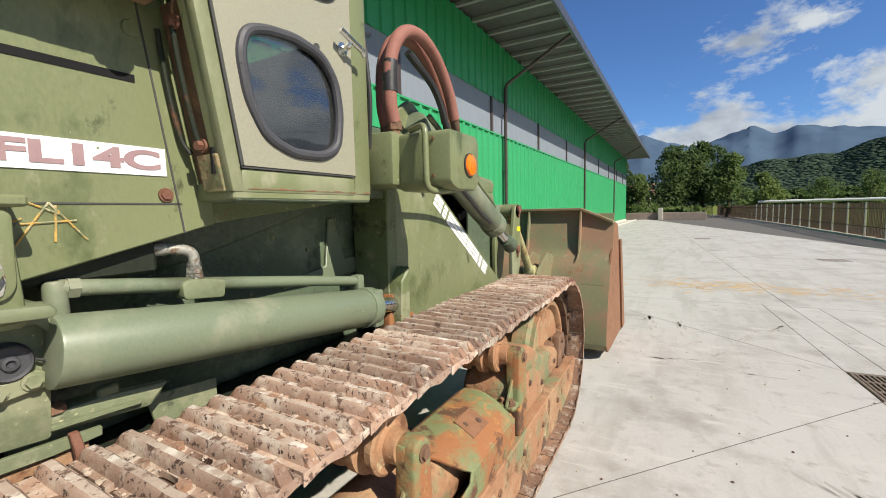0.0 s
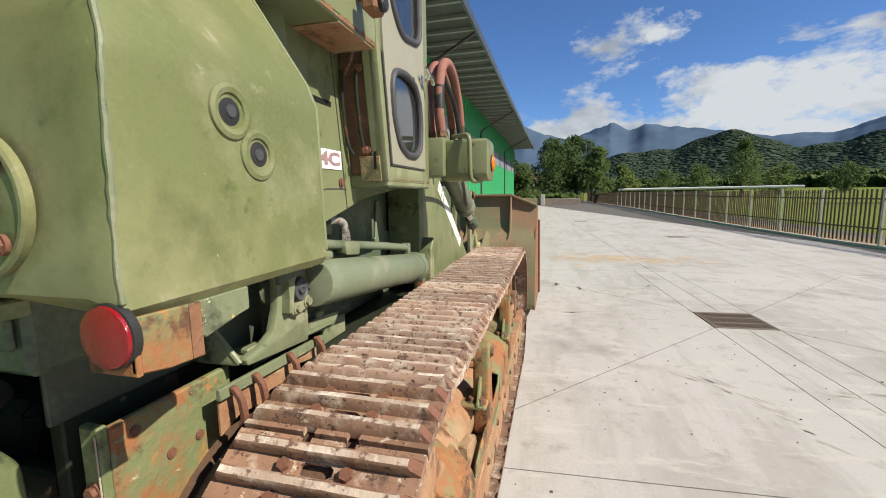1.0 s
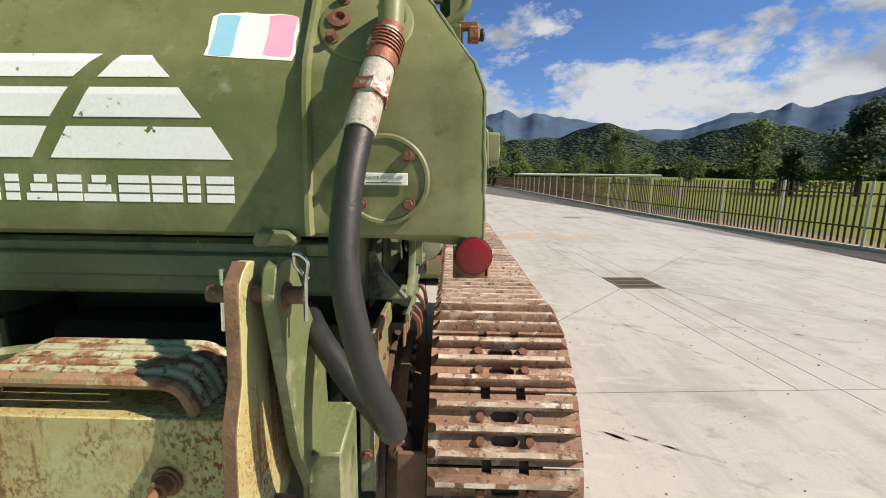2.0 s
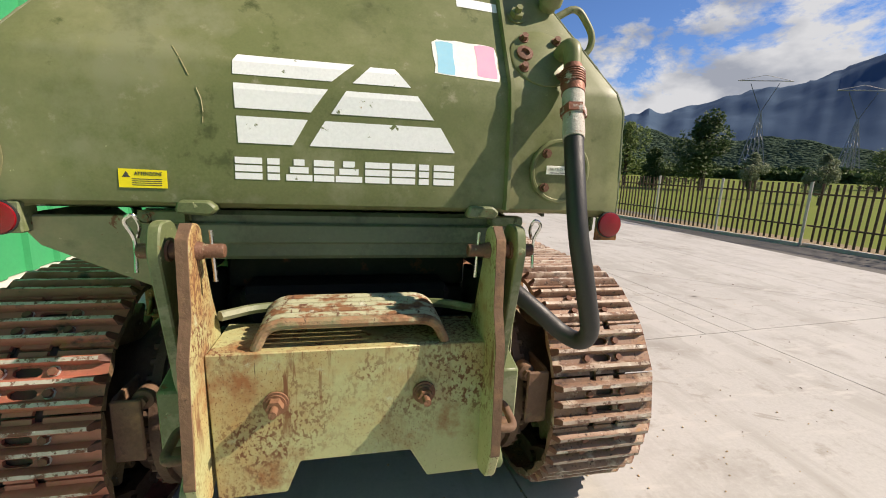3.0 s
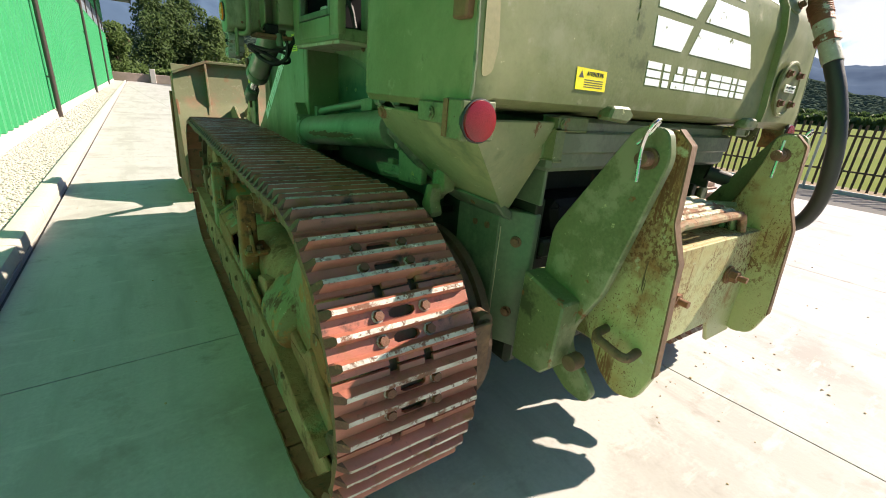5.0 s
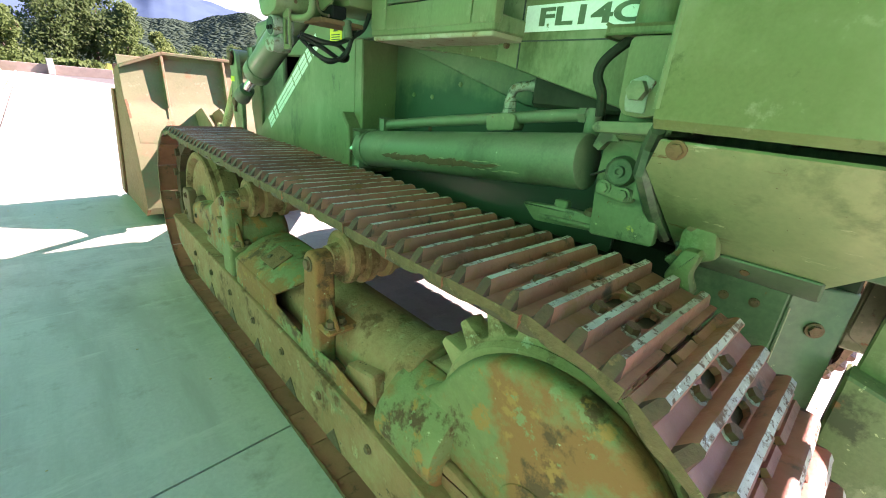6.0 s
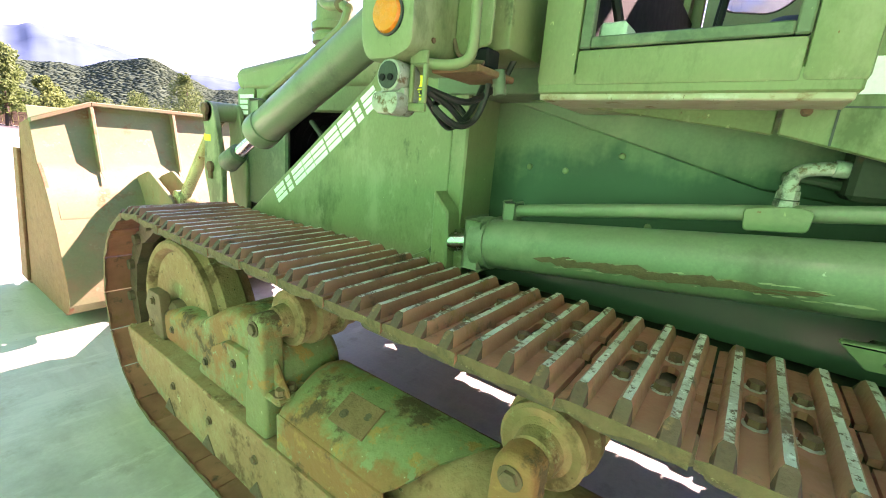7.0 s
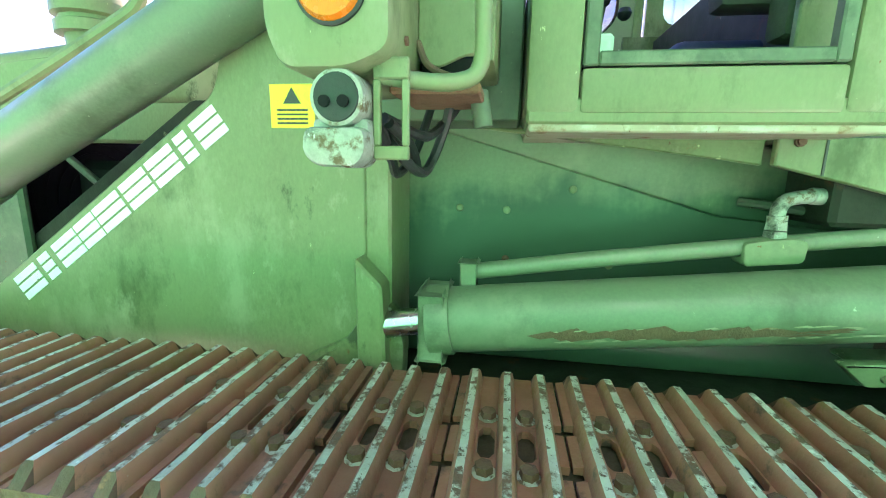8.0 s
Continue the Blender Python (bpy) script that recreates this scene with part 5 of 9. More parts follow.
def build_track(sx):
    xc = sx * TRK + CX
    tr = part("track", chain_band(xc), M_chain, loader, "rusty crawler track with three-bar shoes")
    for k in range(NSHOE):
        q, a = loop_at((k + 0.5) / NSHOE, RP)
        m = Matrix.Translation((xc, q.y, q.z)) @ Matrix.Rotation(a, 4, "X")
        kind = 2 if sx > 0 and k > 12 else sx
        kit = SHOES[kind]
        piece("track_shoe", kit[k * 7 % len(kit)], m, tr)
        for y in ((BARS[0] + BARS[1]) / 2, (BARS[1] + BARS[2]) / 2):
            for dx in (-0.066, 0.066):
                piece("track_bolt", SHOE_BOLT[kind], m @ Matrix.Translation((dx, y, 0)) @ Matrix.Rotation(k * 0.7 + dx * 9, 4, "Z"), tr)
        for dx in (-0.083, 0.083):
            piece("track_link", LINK, m @ Matrix.Translation((dx, 0, 0)), tr)
        piece("track_pin", PIN, m, tr)
    if sx > 0:
        tagged(hang(new("soil_clods", clods(xc, 1100, 4)), tr), "dry pale soil crumbs caked between the bars", kind="stuff")

    def X(d):
        return xc + sx * d
    paint, tan = (M_rusttan, M_rusttan) if sx > 0 else (M_rustpaint, M_rusttan)

    def plate_x(pts, d0, d1, bev=0.004, seg=1):
        return prism(pts, "x", min(X(d0), X(d1)), max(X(d0), X(d1)), bev, seg)

    def plate_y(pts, y0, y1, bev=0.004, seg=1, r=0.0):
        q = [(X(d), z) for d, z in pts]
        return prism(rounded(q, r, 4) if r else q, "y", y0, y1, bev, seg)
    # front idler: dished disc inside a thick tread
    idl = part("idler_wheel", lathe((X(-0.10), YF, ZC), (sx, 0, 0),
                                    [(0, 0.30), (0.0, 0.335), (0.03, 0.345), (0.05, 0.362), (0.13, 0.362), (0.15, 0.338), (0.172, 0.338), (0.180, 0.328),
                                     (0.180, 0.305), (0.166, 0.292), (0.150, 0.286), (0.152, 0.13), (0.160, 0.07)], 52), M_rusttan, loader, "worn tan idler wheel")
    part("hub", lathe((X(0.05), YF, ZC), (sx, 0, 0), [(0, 0.085), (0.045, 0.08), (0.06, 0.06), (0.06, 0.0)], 20), M_rust, idl)
    # drive sprocket with teeth
    n = 23
    gear = [(YR + rr * math.sin(2 * math.pi * (k + d) / n), ZC + rr * math.cos(2 * math.pi * (k + d) / n)) for k in range(n) for d, rr in ((-0.36, 0.318), (-0.27, 0.335), (-0.12, 0.378), (0.12, 0.378), (0.27, 0.335), (0.36, 0.318))]
    spr = part("sprocket", plate_x(gear, -0.03, 0.03, 0.006, 2), M_toothed, loader, "toothed drive sprocket, pale with dry dirt")
    part("sprocket_rim", lathe((X(0.02), YR, ZC), (sx, 0, 0), [(0, 0.24), (0, 0.305), (0.018, 0.312), (0.034, 0.300), (0.036, 0.27), (0.03, 0.24)], 40), M_toothed, spr)
    case = part("final_drive_case", lathe((X(-0.36), YR, ZC), (sx, 0, 0), [(0, 0.345), (0.028, 0.345), (0.030, 0.325), (0.05, 0.325), (0.052, 0.345), (0.082, 0.345), (0.09, 0.315), (0.16, 0.29), (0.24, 0.2), (0.36, 0.16), (0.36, 0.0)], 44), M_chain, loader,
                "bolted final drive case caked with brown grease")
    for k in range(22):
        a = math.pi * (0.45 + 1.1 * k / 21)
        part("bolt", cyl((X(-0.278), YR + 0.331 * math.cos(a), ZC + 0.331 * math.sin(a)), (X(-0.262), YR + 0.331 * math.cos(a), ZC + 0.331 * math.sin(a)), 0.013, None, 6), M_chain, case)
    part("drain_plug", join(cyl((X(-0.285), 0.19, 0.64), (X(-0.285), 0.135, 0.64), 0.032, None, 16, 0.004), cyl((X(-0.285), 0.14, 0.64), (X(-0.285), 0.118, 0.64), 0.017, None, 6)), M_rust, case, "rusty plug")
    part("inner_shield", join(plate_x(rounded([(0.115, 0.66), (0.36, 0.66), (0.36, 0.40), (0.215, 0.40), (0.14, 0.47)], 0.02, 3), -0.222, -0.206), bx(min(X(-0.29), X(-0.206)), max(X(-0.29), X(-0.206)), 0.108, 0.122, 0.45, 0.655, 0.004)), M_rust, case, "scraped tan shield plate")
    # track frame
    fr = part("track_frame", join(bx(min(X(-0.16), X(0.10)), max(X(-0.16), X(0.10)), 0.75, 2.42, 0.20, 0.44, 0.02, 2),
                                  plate_x([(2.36, 0.20), (3.18, 0.34), (3.18, 0.42), (2.9, 0.50), (2.36, 0.52)], 0.03, 0.11, 0.012, 2)), paint, loader,
              "track frame, chipped paint over rust")
    # long outer channel: top flange, upright web with bolts, folded foot
    web = part("rock_guard", join(plate_x([(0.30, 0.13), (2.75, 0.13), (3.15, 0.225), (3.24, 0.36), (3.20, 0.40), (2.6, 0.395), (1.0, 0.375), (0.55, 0.31), (0.20, 0.25)], 0.158, 0.174, 0.004),
                                  plate_x([(0.62, 0.335), (1.0, 0.374), (2.6, 0.395), (3.18, 0.40), (3.18, 0.386), (2.6, 0.381), (1.0, 0.360), (0.62, 0.321), (0.30, 0.255), (0.24, 0.262)], 0.10, 0.188, 0.004)), M_rusttan, fr, "rust-brown guard plate")
    for k in range(8):
        part("bolt", bolt((X(0.174), 0.66 + k * 0.30, 0.268 + 0.008 * (k % 2)), (sx, 0, 0), 0.012, 0.010), M_rust, web)
    for k in range(7):
        y = 0.78 + k * 0.33
        part("notch", plate_x([(y, 0.135), (y + 0.10, 0.135), (y + 0.05, 0.20)], 0.1735, 0.1775, 0.001), M_chain, web)
    # recoil tube, with a gently curved cover over its outer half
    part("recoil_tube", cyl((X(-0.02), 0.88, 0.447), (X(-0.02), 2.06, 0.447), 0.137, None, 40, 0.012), tan, fr, "rusty recoil tube with green paint remains")
    part("tube_collar", cyl((X(-0.02), 0.89, 0.452), (X(-0.02), 0.965, 0.452), 0.149, None, 40, 0.008), tan, fr)
    arc = [(-0.06, 0.588), (0.0, 0.5905), (0.045, 0.583), (0.085, 0.567), (0.127, 0.541), (0.160, 0.518), (0.174, 0.498)]
    cover = bmesh.new()
    rows = []
    for k in range(15):
        t = k / 14
        row = []
        for j, (d, z) in enumerate(arc):
            back = 1.44 + 0.175 * j / (len(arc) - 1)
            y = back + (2.03 - back) * t
            row.append(cover.verts.new((X(d), y, z + 0.003 * noise.noise((y * 7, d * 20, 3)))))
        rows.append(row)
    for ra, rb in zip(rows, rows[1:]):
        for i in range(len(arc) - 1):
            cover.faces.new((ra[i], ra[i + 1], rb[i + 1], rb[i]))
    bmesh.ops.recalc_face_normals(cover, faces=cover.faces)
    bmesh.ops.solidify(cover, geom=cover.faces[:], thickness=0.008)
    cov = part("tube_cover", cover, M_rustpaint, fr, "flaked green cover over the recoil tube")
    part("cover_side", plate_x([(1.376, 0.385), (2.035, 0.385), (2.035, 0.503), (1.612, 0.500), (1.60, 0.462), (1.50, 0.450), (1.376, 0.440)], 0.166, 0.177, 0.004), M_rustpaint, cov, "chipped green side of the cover")
    part("access_plate", prism([(X(0.040), 0.587), (X(0.043), 0.591), (X(0.127), 0.547), (X(0.124), 0.541)], "y", 1.735, 1.868, 0.001), M_orust, cov, "rusty patch plate")
    for y, d in ((1.765, 0.072), (1.835, 0.096)):
        part("bolt", bolt((X(d), y, 0.604 - 0.46 * d), (sx * 0.45, 0, 1), 0.010, 0.006), M_chain, cov)
    part("lower_strip", plate_x([(0.98, 0.385), (1.37, 0.395), (1.37, 0.432), (1.16, 0.455), (0.98, 0.430)], 0.168, 0.178, 0.004), M_rustpaint, fr, "bent lower strip, chipped paint")
    part("brace", plate_x([(0.965, 0.40), (1.16, 0.40), (1.12, 0.47), (0.985, 0.50)], 0.06, 0.15, 0.006), tan, fr)
    # front housing: two humps of a rounded casting
    part("front_hump", plate_x(rounded([(2.07, 0.39), (2.07, 0.60), (2.17, 0.685), (2.30, 0.712), (2.43, 0.70), (2.55, 0.625), (2.66, 0.572), (2.80, 0.572), (2.95, 0.53), (3.06, 0.475), (3.06, 0.39)], 0.07, 5), -0.10, 0.128, 0.035, 4),
         M_rustpaint if sx < 0 else M_rusttan, fr, "cast front housing, flaked paint over rust")
    part("hump_web", plate_x(rounded([(2.20, 0.40), (2.60, 0.40), (2.52, 0.52), (2.38, 0.60), (2.24, 0.60)], 0.03, 4), 0.12, 0.150, 0.010, 2), paint, fr)
    part("idler_yoke", join(bx(min(X(0.085), X(0.125)), max(X(0.085), X(0.125)), 2.74, 3.12, 0.44, 0.53, 0.012), plate_x(rounded([(2.92, 0.40), (3.04, 0.40), (3.10, 0.52), (3.06, 0.60), (2.94, 0.60)], 0.02, 3), 0.095, 0.14, 0.008, 2),
                            bolt((X(0.14), 3.0, 0.56), (sx, 0, 0), 0.014, 0.012), bolt((X(0.14), 3.03, 0.45), (sx, 0, 0), 0.014, 0.012)), M_rust, fr, "rusty idler yoke")
    for y, z in ((2.32, 0.54), (2.52, 0.47), (2.86, 0.47)):
        part("bolt", bolt((X(0.149 if y < 2.6 else 0.126), y, z), (sx, 0, 0), 0.012, 0.010), M_chain, fr)
    # guard over the sprocket: round dished face behind, curved wing in front
    rim = [(0.485 + 0.303 * math.cos(a), ZC + 0.303 * math.sin(a)) for a in [math.pi * (0.16 + 0.86 * k / 20) for k in range(21)]]
    face = part("sprocket_guard", plate_x(rim + [(0.175, 0.40), (0.22, 0.26), (0.40, 0.215), (0.62, 0.29), (0.90, 0.34), (0.90, 0.50), (0.785, 0.575)], 0.045, 0.108, 0.022, 3), M_rusttan if sx > 0 else M_rustpaint, fr, "dented green sprocket guard with rust patches")
    part("wing", plate_y([(0.025, 0.580), (0.085, 0.556), (0.140, 0.508), (0.180, 0.452), (0.186, 0.385), (0.14, 0.33), (0.03, 0.33)], 0.70, 0.935, 0.014, 2, 0.03), M_rustpaint, face, "rust-pitted curved wing of the guard")
    part("torn_lip", plate_x(rounded([(0.30, 0.235), (0.62, 0.305), (0.80, 0.38), (0.70, 0.42), (0.56, 0.40), (0.50, 0.47), (0.42, 0.40), (0.26, 0.30)], 0.03, 3), 0.10, 0.132, 0.014, 2), M_rusttan, face, "bent rusty lower lip")
    part("guard_boss", lathe((X(0.105), 0.47, 0.44), (sx, 0, 0), [(-0.01, 0.085), (0.006, 0.078), (0.011, 0.05), (0.011, 0)], 26), M_rustpaint, face)
    part("rear_foot", plate_x(rounded([(0.16, 0.25), (0.30, 0.22), (0.30, 0.30), (0.20, 0.36), (0.15, 0.33)], 0.02, 3), 0.06, 0.15, 0.012, 2), M_chain, face)
    # carrier rollers on their brackets
    for y in (1.30, 2.13):
        br = part("roller_bracket", join(plate_x(rounded([(y - 0.05, 0.385), (y + 0.075, 0.385), (y + 0.07, 0.50), (y + 0.05, 0.60), (y + 0.045, 0.758), (y + 0.01, 0.782), (y - 0.035, 0.770), (y - 0.045, 0.60)], 0.018, 4), 0.112, 0.180, 0.012, 3),
                                         plate_x([(y - 0.115, 0.545), (y - 0.03, 0.545), (y - 0.03, 0.66)], 0.135, 0.150, 0.004),
                                         bx(min(X(0.06), X(0.178)), max(X(0.06), X(0.178)), y - 0.11, y + 0.05, 0.525, 0.548, 0.008),
                                         bx(min(X(0.03), X(0.15)), max(X(0.03), X(0.15)), y - 0.04, y + 0.04, 0.70, 0.765, 0.012, 2)), M_rustpaint, fr, "cast bracket, green paint over rust")
        for q in (bolt((X(0.155), y - 0.085, 0.548), (0, 0, 1), 0.015, 0.022), bolt((X(0.115), y - 0.078, 0.548), (0, 0, 1), 0.014, 0.020), bolt((X(0.180), y + 0.005, 0.735), (sx, 0, 0), 0.018, 0.012)):
            part("bolt", q, M_rust, br)
        part("carrier_roller", lathe((X(-0.15), y - 0.005, 0.742), (sx, 0, 0), [(0, 0.05), (0, 0.080), (0.06, 0.082), (0.065, 0.096), (0.085, 0.096), (0.092, 0.078), (0.135, 0.078), (0.142, 0.098), (0.170, 0.098), (0.176, 0.074), (0.200, 0.072),
                                                                               (0.205, 0.088), (0.226, 0.088), (0.232, 0.080), (0.228, 0.062), (0.236, 0.05), (0.27, 0.045)], 36), M_rusttan, fr, "rusty carrier roller")
    for k in range(8):
        part("track_roller", lathe((X(-0.12), 0.78 + k * 0.265, 0.175), (sx, 0, 0), [(0, 0.06), (0, 0.105), (0.03, 0.105), (0.035, 0.085), (0.19, 0.085), (0.195, 0.105), (0.225, 0.105), (0.225, 0.05), (0.235, 0.04)], 18), M_rust, fr)


build_track(1)
build_track(-1)

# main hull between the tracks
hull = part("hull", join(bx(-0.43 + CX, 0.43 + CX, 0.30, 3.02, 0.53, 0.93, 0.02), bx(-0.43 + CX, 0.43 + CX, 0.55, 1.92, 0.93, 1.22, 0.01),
                         bx(-0.42, 0.44, 0.35, 0.62, 0.93, 1.14, 0.01)), M_dark, loader, "grimy green hull, darkened for shade")
for sx in (-1, 1):
    xs = CX + sx * 0.43
    # right plate keeps darker M_hull; left takes the copy lightened for wall light
    part("side_plate", prism([(0.68, 0.86), (1.90, 0.86), (1.90, 1.58), (1.75, 1.58), (1.50, 1.50), (1.05, 1.38), (0.68, 1.28)], "x", xs + sx * 0.002, xs + sx * 0.018, 0.002), M_hull if sx > 0 else M_lit_stainplate, hull,
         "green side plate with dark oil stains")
    for y, z in ((1.533, 1.248), (1.378, 1.302), (1.65, 1.25), (1.531, 1.124), (1.28, 1.12), (1.80, 1.36)):
        part("rivet", lathe((xs + sx * 0.018, y, z), (sx, 0, 0), [(0, 0.010), (0.004, 0.008), (0.006, 0.0)], 10), M_bolt if (y, z) == (1.531, 1.124) else M_side, hull)
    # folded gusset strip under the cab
    part("gusset", prism([(0.78, 1.22), (1.06, 1.25), (1.82, 1.47), (1.82, 1.60), (1.04, 1.42), (0.78, 1.36)], "x", xs + sx * 0.018, xs + sx * 0.034, 0.007, 3), M_hull if sx > 0 else M_lit_stainplate, hull)
    # stiffener with a pointed lug
    part("stiffener", prism([(1.40, 1.115), (1.84, 1.13), (1.80, 1.19), (1.755, 1.20), (1.725, 1.19), (1.668, 1.366), (1.638, 1.362), (1.612, 1.175), (1.40, 1.14)], "x", xs + sx * 0.02, xs + sx * 0.032, 0.003), M_cyl, hull, "pale stiffener with a pointed lug") if sx > 0 else None
    xq = CX + sx * 0.605
    part("under_panel", prism([(1.062, 1.428), (1.062, 1.362), (1.13, 1.372), (1.60, 1.428)], "x", xq - 0.008, xq + 0.008, 0.003), M_patch, hull, "pale patched panel under the cab")
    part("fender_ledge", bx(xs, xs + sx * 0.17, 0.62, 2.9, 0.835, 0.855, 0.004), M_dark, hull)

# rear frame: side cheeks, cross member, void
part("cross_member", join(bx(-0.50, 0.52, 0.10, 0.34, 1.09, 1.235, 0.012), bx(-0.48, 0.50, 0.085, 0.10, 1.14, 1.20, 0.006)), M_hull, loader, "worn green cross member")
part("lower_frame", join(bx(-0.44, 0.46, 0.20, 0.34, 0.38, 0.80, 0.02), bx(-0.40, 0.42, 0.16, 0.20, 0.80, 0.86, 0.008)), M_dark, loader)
# black body added for the shaded void under the cross member
part("oil_pan", prism(rounded([(-0.30, 0.80), (0.30, 0.80), (0.36, 0.98), (-0.36, 0.98)], 0.05, 4), "y", 0.18, 0.34, 0.02), M_shade_black, loader)
for sx in (-1, 1):
    xo = CX + sx * (0.56 if sx > 0 else 0.515)
    ck = part("rear_cheek", bx(xo - 0.010, xo + 0.010, 0.165 if sx > 0 else 0.245, 0.46, 0.50, 0.975, 0.005), M_rustpaint if sx > 0 else M_hull, loader, "flaking green rear frame cheek")
    if sx < 0:
        part("flange", prism([(-0.514, 0.246), (-0.508, 0.236), (-0.462, 0.146), (-0.44, 0.146), (-0.44, 0.25)], "z", 0.50, 0.955, 0.004), M_hull, ck, "slanting green flange")
    else:
        part("flange", bx(CX + 0.522, xo + 0.010, 0.145, 0.164, 0.50, 0.985, 0.004), M_patch, ck, "chipped pale green flange")
    part("weld_line", tube([(xo + sx * 0.004 if sx > 0 else -0.512 + 0.0006 * (k % 3), 0.143 if sx > 0 else 0.239, 0.52 + (0.05 if sx > 0 else 0.042) * k) for k in range(10)], 0.0016, 6, 2), M_clod, ck, "bare pale weld edge")
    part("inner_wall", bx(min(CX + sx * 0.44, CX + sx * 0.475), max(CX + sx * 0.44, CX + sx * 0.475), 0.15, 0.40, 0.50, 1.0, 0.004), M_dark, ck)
    for y, z in ((0.21, 0.945), (0.28, 0.854), (0.353, 0.853), (0.22, 0.74), (0.34, 0.72), (0.22, 0.60)) if sx > 0 else ((0.30, 0.885), (0.39, 0.70), (0.28, 0.66), (0.36, 0.88)):
        part("bolt", bolt((xo + sx * 0.010, y, z), (sx, 0, 0), 0.008, 0.006), M_bolt, ck)
    for z in (0.62, 0.86):
        part("bolt", bolt((CX + sx * 0.545, 0.145, z) if sx > 0 else (-0.487, 0.190, z), (0, -1, 0) if sx > 0 else (-0.89, -0.45, 0), 0.013, 0.012), M_bolt, ck)
    # right sheet takes the darker green that carries the hood's shade
    part("upper_apron", bx(min(CX + sx * 0.485, CX + sx * 0.497), max(CX + sx * 0.485, CX + sx * 0.497), 0.12, 0.52, 0.99, 1.235, 0.003), M_shade_green if sx > 0 else M_hull, ck, "dark shaded sheet under the hood")
    # outer lug: deep triangular plate with a hooked foot
    x0 = CX + sx * 0.437
    lug = part("hitch_lug", prism(rounded([(0.10, 0.93), (-0.09, 1.235), (-0.165, 1.235), (-0.185, 1.17), (-0.10, 0.80), (-0.03, 0.66), (-0.03, 0.60), (-0.09, 0.55),
                                           (-0.14, 0.50), (-0.12, 0.46), (-0.05, 0.46), (0.05, 0.53), (0.11, 0.56)], 0.025, 4), "x", x0 - 0.014, x0 + 0.014, 0.004), M_patch, loader, "olive-green hitch lug plate")
    part("box_web", prism([(0.118, 0.50), (0.118, 0.80), (-0.04, 0.755), (-0.035, 0.55), (0.0, 0.51)], "x", min(x0, x0 + sx * 0.085), max(x0, x0 + sx * 0.085), 0.006), M_patch, lug, "boxed web of the hitch lug")
    x1 = CX + sx * 0.375
    arm = part("hitch_arm", prism(rounded([(0.0, 0.92), (-0.05, 1.02), (-0.09, 1.15), (-0.10, 1.225), (-0.155, 1.235), (-0.19, 1.20), (-0.20, 1.02), (-0.235, 0.93), (-0.255, 0.62), (-0.225, 0.525),
                                           (-0.16, 0.505), (-0.10, 0.55), (0.0, 0.72)], 0.025, 4), "x", x1 - 0.014, x1 + 0.014, 0.004), M_yellowrust, loader, "hitch arm plate, yellow-green paint worn to rust")
    part("rust_edge", prism(rounded([(-0.154, 1.236), (-0.192, 1.201), (-0.202, 1.02), (-0.237, 0.93), (-0.257, 0.62), (-0.252, 0.61), (-0.231, 0.93), (-0.196, 1.02), (-0.186, 1.197), (-0.154, 1.23)], 0.003, 1), "x", x1 - 0.0125, x1 + 0.0125, 0),
         M_rust, arm, "bare rusty plate edge")
    pin = part("hitch_pin", join(cyl((x1 - sx * 0.075, -0.135, 1.165), (x1 + sx * 0.112, -0.135, 1.165), 0.0175, None, 18, 0.005), cyl((x0 - 0.02, -0.135, 1.165), (x0 + 0.02, -0.135, 1.165), 0.025, None, 20), cyl((x1 - sx * 0.012, -0.135, 1.165), (x1 - sx * 0.03, -0.135, 1.165), 0.024, 0.019, 16)),
               M_brass, loader, "loose pin with spring clip")
    part("spring_clip", tube([(x1 + sx * 0.115, -0.14, 1.115), (x1 + sx * 0.115, -0.135, 1.19), (x1 + sx * 0.125, -0.15, 1.235), (x1 + sx * 0.105, -0.155, 1.25), (x1 + sx * 0.10, -0.14, 1.225), (x1 + sx * 0.115, -0.12, 1.195)], 0.0045, 8), M_chrome, pin)
    part("cotter", cyl((x1 - sx * 0.05, -0.135, 1.09), (x1 - sx * 0.045, -0.135, 1.215), 0.005, None, 8), M_chrome, pin)
    part("hand_loop", bent([(x1 + sx * 0.014, -0.20, 0.665), (x1 + sx * 0.075, -0.205, 0.66), (x1 + sx * 0.075, -0.10, 0.68), (x1 + sx * 0.014, -0.10, 0.685)], 0.0125, 0.03), M_rust, arm)
    part("latch_roller", cyl((x0 + sx * 0.014, -0.075, 0.585), (x0 + sx * 0.06, -0.075, 0.585), 0.024, None, 16, 0.004), M_rust, arm)

# counterweight box
cw = part("counterweight", join(prism([(-0.348, 0.905), (0.384, 0.905), (0.395, 0.495), (0.222, 0.495), (0.170, 0.585), (-0.130, 0.585), (-0.165, 0.495), (-0.338, 0.495)], "y", -0.15, -0.135, 0.003),
                                bx(-0.346, 0.382, -0.135, 0.06, 0.892, 0.906, 0.003), bx(-0.345, 0.381, -0.13, 0.05, 0.60, 0.89, 0.01)), M_yellowrust, loader, "rear weight box, yellow-green paint with rust blotches")
for x in (-0.185, 0.203):
    part("bolt", join(cyl((x, -0.152, 0.766), (x, -0.158, 0.766), 0.032, None, 24), cyl((x, -0.158, 0.766), (x, -0.163, 0.766), 0.026, None, 20), cyl((x, -0.16, 0.766), (x, -0.185, 0.766), 0.0215, None, 6),
                      cyl((x, -0.18, 0.766), (x, -0.212, 0.766), 0.0105, None, 12)), M_orust, cw, "rusty stud and nut")
part("nipple", lathe((0.03, -0.12, 0.592), (0, 0, -1), [(0, 0.02), (0.01, 0.02), (0.02, 0.01), (0.022, 0)], 12), M_bolt, cw)
